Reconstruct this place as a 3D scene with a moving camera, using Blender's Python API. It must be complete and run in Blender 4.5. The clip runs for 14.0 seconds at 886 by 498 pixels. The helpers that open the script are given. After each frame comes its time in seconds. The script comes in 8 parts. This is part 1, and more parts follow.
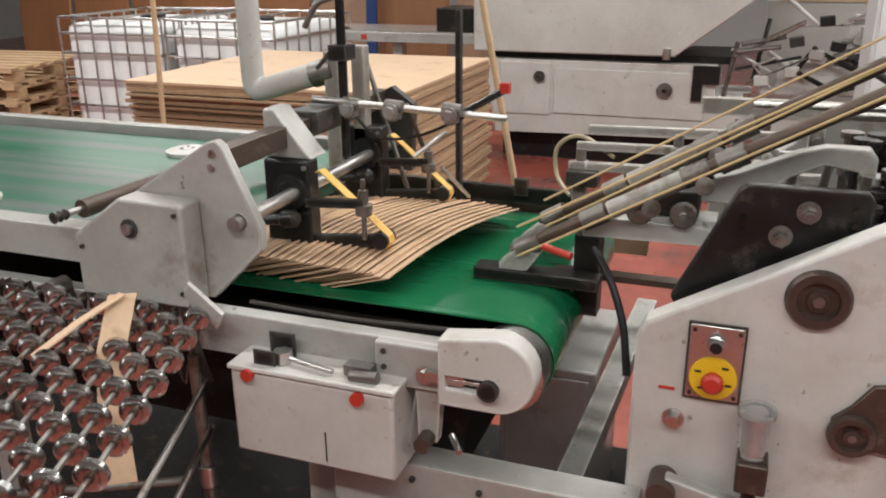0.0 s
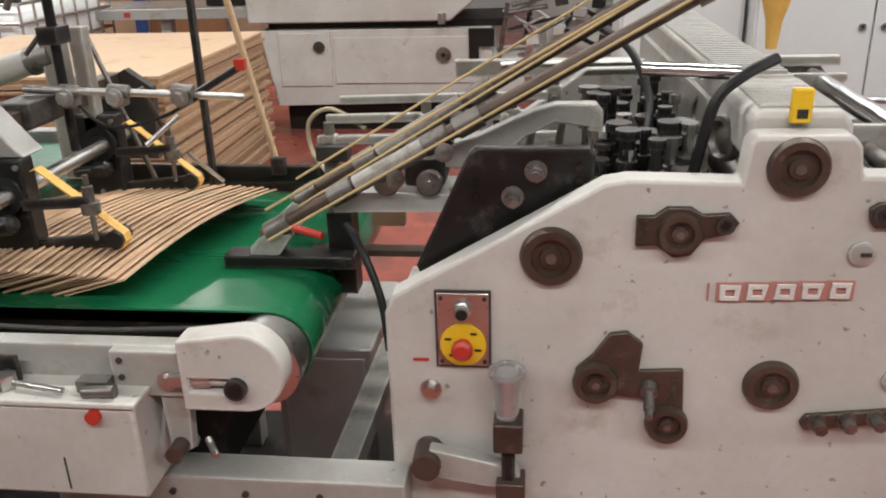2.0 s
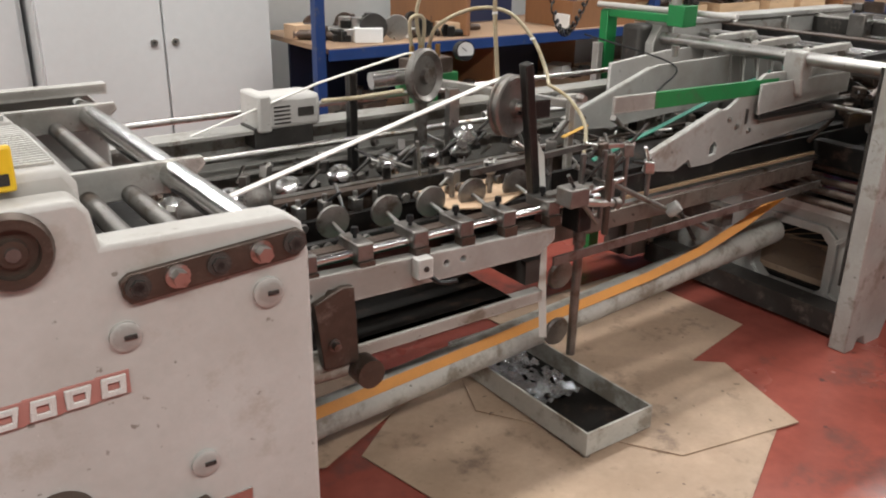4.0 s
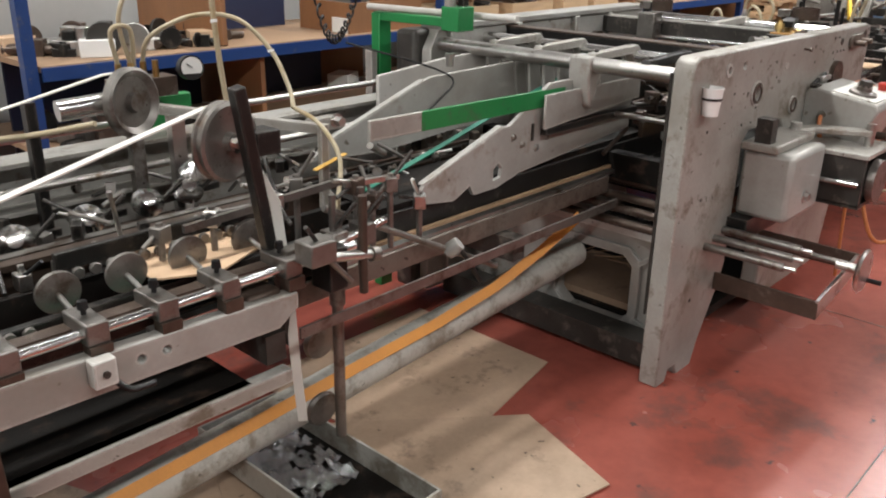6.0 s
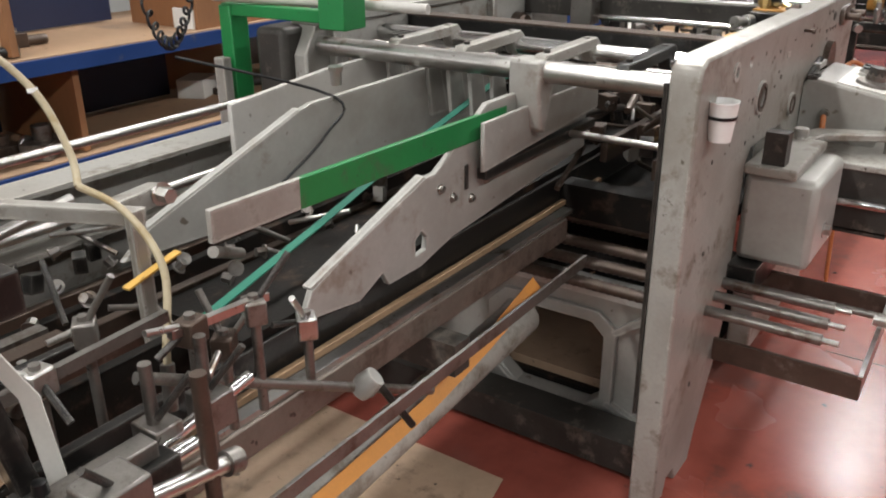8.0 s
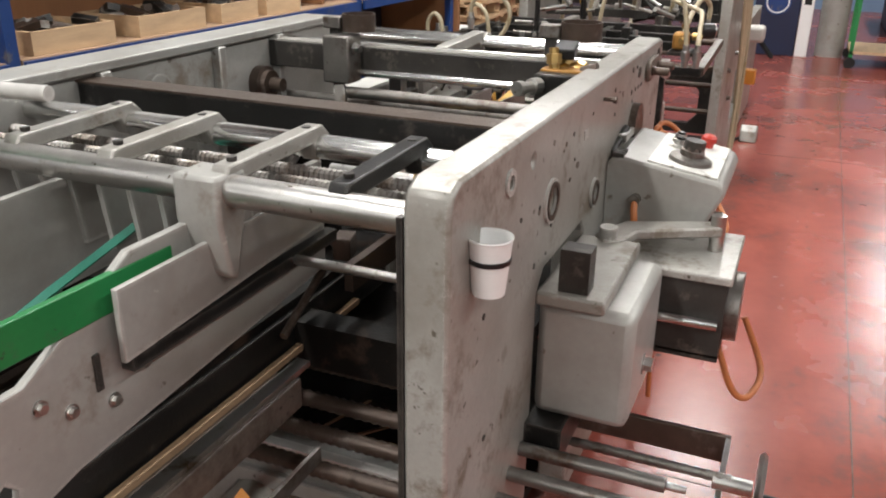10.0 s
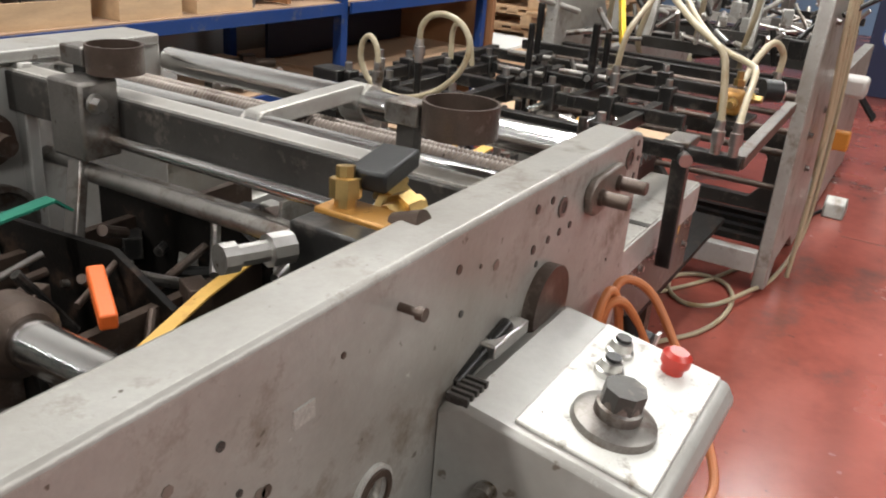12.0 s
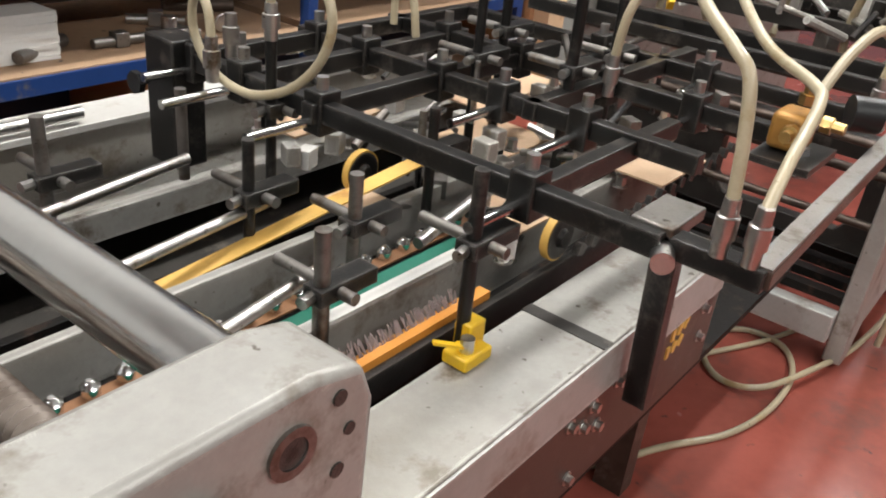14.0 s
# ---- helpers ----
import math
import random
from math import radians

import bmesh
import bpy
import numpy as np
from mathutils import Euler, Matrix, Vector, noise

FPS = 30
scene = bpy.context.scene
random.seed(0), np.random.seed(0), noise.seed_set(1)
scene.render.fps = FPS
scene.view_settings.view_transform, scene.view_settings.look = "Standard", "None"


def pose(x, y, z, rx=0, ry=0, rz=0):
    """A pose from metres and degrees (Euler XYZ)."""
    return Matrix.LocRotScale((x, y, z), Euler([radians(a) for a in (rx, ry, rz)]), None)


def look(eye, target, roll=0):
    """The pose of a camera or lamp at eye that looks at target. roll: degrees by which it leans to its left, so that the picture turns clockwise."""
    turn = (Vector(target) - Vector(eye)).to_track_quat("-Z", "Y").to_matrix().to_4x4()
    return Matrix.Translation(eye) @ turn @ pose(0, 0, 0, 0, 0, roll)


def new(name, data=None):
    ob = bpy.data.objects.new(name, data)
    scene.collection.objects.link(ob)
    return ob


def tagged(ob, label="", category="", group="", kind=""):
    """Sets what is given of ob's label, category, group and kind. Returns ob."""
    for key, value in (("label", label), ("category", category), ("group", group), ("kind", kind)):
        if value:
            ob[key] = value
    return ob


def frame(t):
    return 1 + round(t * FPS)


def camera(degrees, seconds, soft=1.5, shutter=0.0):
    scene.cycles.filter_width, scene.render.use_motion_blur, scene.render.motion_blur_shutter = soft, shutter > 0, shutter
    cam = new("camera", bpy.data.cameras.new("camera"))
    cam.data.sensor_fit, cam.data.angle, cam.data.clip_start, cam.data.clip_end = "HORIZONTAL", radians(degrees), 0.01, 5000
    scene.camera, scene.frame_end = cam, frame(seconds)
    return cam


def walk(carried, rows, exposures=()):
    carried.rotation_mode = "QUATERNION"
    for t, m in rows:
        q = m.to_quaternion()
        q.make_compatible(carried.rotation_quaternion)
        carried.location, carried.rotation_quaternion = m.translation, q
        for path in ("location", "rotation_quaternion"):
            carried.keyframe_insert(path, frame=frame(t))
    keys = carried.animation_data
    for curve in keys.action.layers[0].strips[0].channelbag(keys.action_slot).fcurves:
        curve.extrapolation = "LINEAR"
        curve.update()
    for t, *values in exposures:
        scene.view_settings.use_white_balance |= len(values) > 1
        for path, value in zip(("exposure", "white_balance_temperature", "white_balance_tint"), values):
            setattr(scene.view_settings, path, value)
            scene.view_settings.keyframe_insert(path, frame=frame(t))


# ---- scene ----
cam = camera(55.6, 14.0, soft=2.0)
PATH = [
    (0, (0.467, -0.123, 1.67), (-0.186, 1.643, 0.996), -0.5),
    (0.5, (0.484, -0.128, 1.671), (-0.109, 1.651, 0.976), -0.8),
    (1, (0.495, -0.122, 1.668), (-0.065, 1.662, 0.958), -1.4),
    (1.5, (0.532, -0.087, 1.662), (0.128, 1.73, 0.93), -1.5),
    (2, (0.594, -0.022, 1.661), (0.364, 1.819, 0.915), -1.8),
    (2.5, (0.683, 0.059, 1.662), (0.693, 1.914, 0.913), -1.3),
    (3, (0.792, 0.13, 1.653), (1.127, 1.958, 0.915), 0.4),
    (3.5, (0.86, 0.18, 1.645), (1.548, 1.907, 0.908), 2.2),
    (4, (0.885, 0.273, 1.643), (1.973, 1.784, 0.914), 0.9),
    (4.2, (0.896, 0.294, 1.641), (2.069, 1.744, 0.919), 0.4),
    (6.3, (1.531, 0.673, 1.599), (2.932, 1.908, 0.881), 0.1),
    (6.5, (1.563, 0.793, 1.597), (2.984, 2.006, 0.882), -0.9),
    (7, (1.716, 0.977, 1.588), (3.179, 2.12, 0.844), -0.7),
    (7.5, (1.989, 1.119, 1.559), (3.454, 2.245, 0.794), -1.2),
    (8, (2.197, 1.22, 1.561), (3.708, 2.27, 0.777), -0.4),
    (8.5, (2.346, 1.306, 1.585), (3.98, 2.201, 0.856), 0.6),
    (9, (2.528, 1.387, 1.604), (4.262, 2.084, 0.89), 0.6),
    (9.2, (2.619, 1.373, 1.596), (4.362, 2.027, 0.863), 0.6),
    (11.3, (3.827, 1.393, 1.55), (5.435, 2.315, 0.797), 2.0),
    (11.5, (3.981, 1.396, 1.544), (5.588, 2.327, 0.802), 2.6),
    (12, (4.291, 1.381, 1.563), (5.903, 2.279, 0.793), 4.7),
    (12.5, (4.633, 1.411, 1.525), (6.255, 2.293, 0.756), 3.0),
    (13, (4.92, 1.446, 1.555), (6.518, 2.317, 0.727), 4.0),
    (13.5, (5.175, 1.463, 1.539), (6.698, 2.419, 0.663), 5.1),
    (14, (5.413, 1.508, 1.525), (6.84, 2.552, 0.59), 6.3),
]
walk(cam, [(t, look(eye, target, roll)) for t, eye, target, roll in PATH])

# ---- light ----
world = bpy.data.worlds.new("hall_world")
scene.world = world
world.use_nodes = True
world.node_tree.nodes["Background"].inputs[0].default_value = (0.9, 0.95, 1.0, 1)
world.node_tree.nodes["Background"].inputs[1].default_value = 0.0
scene.view_settings.exposure = 0.0

LAMP_Z = 4.3
LAMP_ROWS = [(-5.0, -1.6), (1.0, -1.6), (7.0, -1.6), (17.0, -0.5),
             (-5.0, 3.2), (1.0, 3.2), (7.0, 3.2), (10.3, 1.9),
             (-5.0, 8.2), (2.0, 8.2), (9.0, 8.2)]
LAMP_WATTS = 199
for lx, ly in LAMP_ROWS:
    lamp = bpy.data.lights.new("tube_light", "AREA")
    lamp.shape, lamp.size, lamp.size_y = "RECTANGLE", 4.6, 0.28
    lamp.energy, lamp.color = LAMP_WATTS, (0.98, 0.975, 0.945)
    new("tube_light", lamp).matrix_world = Matrix.Translation((lx, ly, LAMP_Z))


# ---- materials ----
def mat(name, color, rough=0.5, metal=0.0, var=0.12, scale=6.0, bump=0.02, spots=None, spot_amount=0.0,
        spot_scale=3.0, grain=0.06, trans=0.0, emit=None, stretch=(1, 1, 1), rough_var=0.12, coat=0.0, gloss=0.5, worn=None, smear=0.0):
    """A painted or metal surface: colour varied at two scales, stains of a second colour, fine relief."""
    m = bpy.data.materials.new(name)
    m.use_nodes = True
    nt = m.node_tree
    n, l = nt.nodes, nt.links
    b = n["Principled BSDF"]
    co = n.new("ShaderNodeTexCoord")
    mp = n.new("ShaderNodeMapping")
    mp.inputs["Scale"].default_value = stretch
    geo = n.new("ShaderNodeNewGeometry")
    l.new(geo.outputs["Position"], mp.inputs["Vector"])

    def tex(s, detail, rough_=0.6):
        t = n.new("ShaderNodeTexNoise")
        t.inputs["Scale"].default_value, t.inputs["Detail"].default_value = s, detail
        t.inputs["Roughness"].default_value = rough_
        l.new(mp.outputs["Vector"], t.inputs["Vector"])
        return t

    big, fine = tex(scale, 4), tex(scale * 14, 3)
    oi = n.new("ShaderNodeObjectInfo")
    add = n.new("ShaderNodeMath")
    add.operation = "MULTIPLY_ADD"
    l.new(fine.outputs[0], add.inputs[0])
    add.inputs[1].default_value = grain / max(var, 0.01)
    l.new(big.outputs[0], add.inputs[2])
    rnd = n.new("ShaderNodeMath")
    rnd.operation = "MULTIPLY_ADD"
    l.new(oi.outputs["Random"], rnd.inputs[0])
    rnd.inputs[1].default_value = 0.18
    l.new(add.outputs[0], rnd.inputs[2])
    ramp = n.new("ShaderNodeMapRange")
    ramp.inputs["From Min"].default_value, ramp.inputs["From Max"].default_value = 0.25, 0.85 + grain / max(var, 0.01)
    ramp.inputs["To Min"].default_value, ramp.inputs["To Max"].default_value = 1 - 2.2 * var, 1 + 1.6 * var
    l.new(rnd.outputs[0], ramp.inputs["Value"])
    mul = n.new("ShaderNodeVectorMath")
    mul.operation = "SCALE"
    mul.inputs[0].default_value = color
    l.new(ramp.outputs[0], mul.inputs["Scale"])
    out = mul.outputs[0]
    if spots:
        st = tex(spot_scale, 6, 0.7)
        rr = n.new("ShaderNodeMapRange")
        rr.inputs["From Min"].default_value, rr.inputs["From Max"].default_value = 0.62 - spot_amount, 0.72 - spot_amount * 0.7
        l.new(st.outputs[0], rr.inputs["Value"])
        mx = n.new("ShaderNodeMix")
        mx.data_type = "RGBA"
        l.new(rr.outputs[0], mx.inputs[0])
        l.new(out, mx.inputs[6])
        mx.inputs[7].default_value = (*spots, 1)
        out = mx.outputs[2]
        chip = tex(spot_scale * 6, 3, 0.55)
        cr = n.new("ShaderNodeMapRange")
        cr.inputs["From Min"].default_value, cr.inputs["From Max"].default_value = 0.69, 0.73
        l.new(chip.outputs[0], cr.inputs["Value"])
        cx = n.new("ShaderNodeMix")
        cx.data_type = "RGBA"
        l.new(cr.outputs[0], cx.inputs[0])
        l.new(out, cx.inputs[6])
        cx.inputs[7].default_value = (*[0.55 * c for c in spots], 1)
        out = cx.outputs[2]
    if smear:
        sm = tex(1.7, 5, 0.65)
        sr = n.new("ShaderNodeMapRange")
        sr.inputs["From Min"].default_value, sr.inputs["From Max"].default_value = 0.42, 0.72
        sr.inputs["To Max"].default_value = smear
        l.new(sm.outputs[0], sr.inputs["Value"])
        sx = n.new("ShaderNodeMix")
        sx.data_type = "RGBA"
        l.new(sr.outputs[0], sx.inputs[0])
        l.new(out, sx.inputs[6])
        sx.inputs[7].default_value = (*[c * k for c, k in zip(color, (0.52, 0.46, 0.40))], 1)
        out = sx.outputs[2]
    if worn:
        # paint rubbed off along the edges, broken up by noise
        bev = n.new("ShaderNodeBevel")
        bev.samples = 4
        bev.inputs["Radius"].default_value = 0.018
        dot = n.new("ShaderNodeVectorMath")
        dot.operation = "DOT_PRODUCT"
        l.new(bev.outputs[0], dot.inputs[0])
        l.new(geo.outputs["Normal"], dot.inputs[1])
        rub = tex(28, 4, 0.7)
        ad = n.new("ShaderNodeMath")
        ad.operation = "MULTIPLY_ADD"
        l.new(rub.outputs[0], ad.inputs[0])
        ad.inputs[1].default_value = 0.9
        l.new(dot.outputs["Value"], ad.inputs[2])
        er = n.new("ShaderNodeMapRange")
        er.inputs["From Min"].default_value, er.inputs["From Max"].default_value = 1.27, 1.18
        l.new(ad.outputs[0], er.inputs["Value"])
        ex = n.new("ShaderNodeMix")
        ex.data_type = "RGBA"
        l.new(er.outputs[0], ex.inputs[0])
        l.new(out, ex.inputs[6])
        ex.inputs[7].default_value = (*worn, 1)
        out = ex.outputs[2]
    b.inputs["Specular IOR Level"].default_value = gloss
    l.new(out, b.inputs["Base Color"])
    rv = n.new("ShaderNodeMapRange")
    rv.inputs["To Min"].default_value, rv.inputs["To Max"].default_value = max(0.02, rough - rough_var), min(1, rough + rough_var)
    l.new(big.outputs[0], rv.inputs["Value"])
    l.new(rv.outputs[0], b.inputs["Roughness"])
    b.inputs["Metallic"].default_value = metal
    b.inputs["Transmission Weight"].default_value = trans
    b.inputs["Coat Weight"].default_value = coat
    if bump:
        bp = n.new("ShaderNodeBump")
        bp.inputs["Strength"].default_value, bp.inputs["Distance"].default_value = min(1, bump * 10), 0.002
        l.new(fine.outputs[0], bp.inputs["Height"])
        l.new(bp.outputs[0], b.inputs["Normal"])
    if emit:
        b.inputs["Emission Color"].default_value, b.inputs["Emission Strength"].default_value = (*emit, 1), 1.0
    return m


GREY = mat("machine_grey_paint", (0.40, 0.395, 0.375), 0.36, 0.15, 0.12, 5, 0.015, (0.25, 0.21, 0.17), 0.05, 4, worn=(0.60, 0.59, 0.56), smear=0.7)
GREY_WORN = mat("worn_grey_paint", (0.375, 0.365, 0.34), 0.36, 0.2, 0.14, 7, 0.03, (0.17, 0.143, 0.112), 0.085, 7, worn=(0.64, 0.62, 0.58), smear=0.85)
GREY_LIGHT = mat("light_grey_paint", (0.52, 0.505, 0.48), 0.48, 0, 0.07, 5, 0.01, (0.42, 0.385, 0.345), 0.03, 7, worn=(0.70, 0.69, 0.66), smear=0.45)
OILY = mat("oil_stained_steel", (0.20, 0.165, 0.14), 0.4, 0.3, 0.2, 6, 0.03, (0.09, 0.065, 0.05), 0.12, 6)
GREY_DARK = mat("dusty_dark_grey", (0.048, 0.044, 0.040), 0.42, 0.2, 0.25, 9, 0.02, (0.15, 0.13, 0.11), 0.05, 8, gloss=0.35)
CAB = mat("cabinet_enamel", (0.56, 0.57, 0.57), 0.38, 0, 0.04, 1.5, 0.006)
WHEEL = mat("dark_bearing_steel", (0.46, 0.45, 0.44), 0.2, 1, 0.2, 20, 0.01)
STEEL = mat("brushed_steel", (0.55, 0.54, 0.52), 0.32, 1, 0.14, 8, 0.02, (0.22, 0.17, 0.12), 0.06, 12)
CHROME = mat("polished_steel", (0.66, 0.66, 0.65), 0.2, 1, 0.1, 8, 0.01, rough_var=0.08)
DULL = mat("dull_steel", (0.24, 0.225, 0.21), 0.42, 0.85, 0.2, 14, 0.03, (0.12, 0.09, 0.07), 0.10, 11)
BROWN = mat("oiled_brown_steel", (0.085, 0.060, 0.047), 0.40, 0.45, 0.25, 16, 0.03, (0.16, 0.13, 0.11), 0.05, 14)
BLACK = mat("black_steel", (0.012, 0.0115, 0.011), 0.34, 0.1, 0.3, 12, 0.02, (0.06, 0.052, 0.046), 0.05, 9, gloss=0.35, worn=(0.09, 0.08, 0.072))
BLACKP = mat("black_plastic", (0.012, 0.012, 0.0125), 0.42, 0, 0.2, 12, 0.01, gloss=0.35)
# near-black for greasy parts, with the shade inside machines put into its colour
GREASE_SHADE = mat("greasy_black_interior", (0.008, 0.0065, 0.0055), 0.6, 0.0, 0.35, 9, 0.04, (0.045, 0.028, 0.02), 0.07, 12, gloss=0.2)
GREEN = mat("green_paint", (0.015, 0.20, 0.055), 0.38, 0, 0.12, 6, 0.01, (0.06, 0.12, 0.06), 0.04, 9)
TEAL = mat("teal_belt", (0.006, 0.15, 0.095), 0.65, 0, 0.1, 8, 0.01)
BELT = mat("green_belt", (0.006, 0.115, 0.045), 0.24, 0, 0.12, 3, 0.006, (0.20, 0.25, 0.22), 0.07, 5, stretch=(0.25, 1.5, 1))
BELT_GREY = mat("worn_green_belt", (0.008, 0.09, 0.045), 0.36, 0, 0.2, 2.5, 0.006, (0.085, 0.10, 0.09), 0.15, 3, stretch=(0.15, 3.2, 1), gloss=0.45)
CARD = mat("cardboard", (0.60, 0.415, 0.27), 0.6, 0, 0.10, 5, 0.03, (0.40, 0.26, 0.15), 0.05, 6)
CARD_EDGE = mat("cardboard_edge", (0.40, 0.26, 0.155), 0.85, 0, 0.25, 30, 0.06, stretch=(1, 1, 6))
CARD_FLOOR = mat("trodden_cardboard", (0.44, 0.315, 0.225), 0.42, 0, 0.16, 4, 0.03, (0.20, 0.14, 0.105), 0.06, 5, smear=0.55)
WOOD = mat("pallet_wood", (0.50, 0.34, 0.20), 0.7, 0, 0.18, 4, 0.04, stretch=(1, 6, 6))
PANEL = mat("brown_board", (0.27, 0.125, 0.055), 0.55, 0, 0.15, 2, 0.02, stretch=(3, 3, 0.6))
SHELF = mat("shelf_board", (0.35, 0.225, 0.14), 0.65, 0, 0.15, 3, 0.03, (0.25, 0.17, 0.12), 0.08, 4)
BLUE = mat("blue_rack_paint", (0.012, 0.042, 0.16), 0.4, 0, 0.12, 6, 0.01, (0.1, 0.1, 0.12), 0.04, 10)
NAVY = mat("navy_board", (0.010, 0.016, 0.05), 0.5, 0, 0.15, 4, 0.01)
WHITE = mat("white_plastic", (0.80, 0.80, 0.79), 0.4, 0, 0.04, 3, 0.004)
IBC_W = mat("milky_tank_plastic", (0.82, 0.83, 0.83), 0.35, 0, 0.05, 2, 0.004)
WALL = mat("white_wall_paint", (0.46, 0.46, 0.45), 0.7, 0, 0.05, 1.2, 0.02)
# ceiling out of view, its colour set dark to reduce bounced light
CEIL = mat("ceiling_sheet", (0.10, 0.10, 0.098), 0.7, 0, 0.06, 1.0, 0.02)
YELLOW = mat("yellow_plastic", (0.75, 0.47, 0.02), 0.4, 0, 0.08, 8, 0.006)
STRAP = mat("yellow_strap", (0.70, 0.42, 0.10), 0.55, 0, 0.12, 9, 0.02, (0.5, 0.26, 0.06), 0.06, 8)
ORANGE = mat("orange_strap", (0.62, 0.25, 0.035), 0.5, 0, 0.12, 9, 0.01)
CABLE = mat("orange_cable", (0.50, 0.17, 0.06), 0.5, 0, 0.12, 9, 0.01)
RED = mat("red_plastic", (0.46, 0.035, 0.022), 0.35, 0, 0.10, 9, 0.004)
HOSE = mat("beige_hose", (0.42, 0.355, 0.24), 0.32, 0, 0.10, 14, 0.01, (0.33, 0.25, 0.13), 0.06, 9)
BRASS = mat("brass", (0.60, 0.42, 0.17), 0.32, 1, 0.12, 12, 0.01)
WHITE_BELT = mat("white_belt", (0.70, 0.68, 0.64), 0.55, 0, 0.06, 9, 0.01)
STRING = mat("waxed_cord", (0.55, 0.40, 0.20), 0.6, 0, 0.1, 9, 0.01)
PIPE = mat("dirty_white_pipe", (0.46, 0.45, 0.41), 0.5, 0, 0.15, 6, 0.02, (0.24, 0.21, 0.17), 0.14, 7)
PINK = mat("letter_edge_red", (0.45, 0.20, 0.17), 0.5, 0, 0.1, 9, 0.01)
BRISTLE = mat("pale_bristle", (0.42, 0.34, 0.33), 0.9, 0, 0.2, 60, 0.05)
ACRYL = mat("clear_bowl", (0.9, 0.9, 0.9), 0.08, 0, 0.02, 3, 0, trans=0.85)
SCUFFED = mat("scuffed_white_panel", (0.66, 0.65, 0.61), 0.42, 0, 0.12, 20, 0.02, (0.28, 0.25, 0.21), 0.08, 24)
LEVER = mat("orange_plastic", (0.80, 0.15, 0.03), 0.4, 0, 0.08, 9, 0.006)
OCHRE = mat("ochre_lacquer", (0.40, 0.20, 0.045), 0.4, 0.3, 0.14, 14, 0.01, (0.2, 0.1, 0.04), 0.08, 18)
PAPER = mat("paper", (0.76, 0.75, 0.72), 0.8, 0, 0.05, 9, 0.02)
FLOOR = mat("red_floor_paint", (0.30, 0.077, 0.057), 0.25, 0, 0.2, 1.4, 0.008, (0.115, 0.085, 0.078), 0.075, 1.7, rough_var=0.12, smear=0.75)
FOIL = mat("oily_foil", (0.55, 0.56, 0.58), 0.15, 0.9, 0.25, 10, 0.1)


# ---- mesh tools ----
def bx(x0, x1, y0, y1, z0, z1):
    bm = bmesh.new()
    v = [bm.verts.new((x, y, z)) for x in sorted((x0, x1)) for y in sorted((y0, y1)) for z in sorted((z0, z1))]
    for f in ((0, 1, 3, 2), (4, 6, 7, 5), (0, 4, 5, 1), (2, 3, 7, 6), (0, 2, 6, 4), (1, 5, 7, 3)):
        bm.faces.new([v[i] for i in f])
    return bm


def bar(p0, p1, w, h, up=(0, 0, 1)):
    """A square bar from p0 to p1, w wide and h high."""
    p0, p1 = Vector(p0), Vector(p1)
    d = (p1 - p0).normalized()
    s = d.cross(Vector(up))
    s = s.normalized() if s.length > 1e-4 else Vector((1, 0, 0))
    u = s.cross(d).normalized()
    bm = bmesh.new()
    v = [bm.verts.new(p + s * a * w / 2 + u * b * h / 2) for p in (p0, p1) for a, b in ((-1, -1), (1, -1), (1, 1), (-1, 1))]
    for f in ((3, 2, 1, 0), (4, 5, 6, 7), (0, 1, 5, 4), (1, 2, 6, 5), (2, 3, 7, 6), (3, 0, 4, 7)):
        bm.faces.new([v[i] for i in f])
    return bm


def cyl(p0, p1, r, r2=None, seg=20, hollow=0.0):
    """A round bar from p0 to p1; r2: other radius at p1; hollow: inner radius."""
    p0, p1 = Vector(p0), Vector(p1)
    r2 = r if r2 is None else r2
    d = (p1 - p0).normalized()
    s = d.orthogonal().normalized()
    u = d.cross(s)
    bm = bmesh.new()
    ang = [2 * math.pi * i / seg for i in range(seg)]

    def ring(p, q):
        return [bm.verts.new(p + (s * math.cos(a) + u * math.sin(a)) * q) for a in ang]

    a0, a1 = ring(p0, r), ring(p1, r2)
    loops = [a0, a1]
    if hollow:
        loops = [a0, a1, ring(p1, hollow), ring(p0, hollow), a0]
    for a, b in zip(loops, loops[1:]):
        for i in range(seg):
            bm.faces.new((a[i], a[(i + 1) % seg], b[(i + 1) % seg], b[i]))
    if not hollow:
        bm.faces.new(list(reversed(a0)))
        bm.faces.new(a1)
    return bm


def lathe(p0, axis, profile, seg=24):
    """A turned part: profile of (along, radius) from p0 along axis."""
    p0, d = Vector(p0), Vector(axis).normalized()
    s = d.orthogonal().normalized()
    u = d.cross(s)
    bm = bmesh.new()
    rows = [[bm.verts.new(p0 + d * a + (s * math.cos(2 * math.pi * i / seg) + u * math.sin(2 * math.pi * i / seg)) * max(r, 1e-4))
             for i in range(seg)] for a, r in profile]
    for a, b in zip(rows, rows[1:]):
        for i in range(seg):
            bm.faces.new((a[i], a[(i + 1) % seg], b[(i + 1) % seg], b[i]))
    bm.faces.new(list(reversed(rows[0])))
    bm.faces.new(rows[-1])
    return bm


def circle(cx, cy, r, seg=20):
    return [(cx + r * math.cos(2 * math.pi * i / seg), cy + r * math.sin(2 * math.pi * i / seg)) for i in range(seg)]


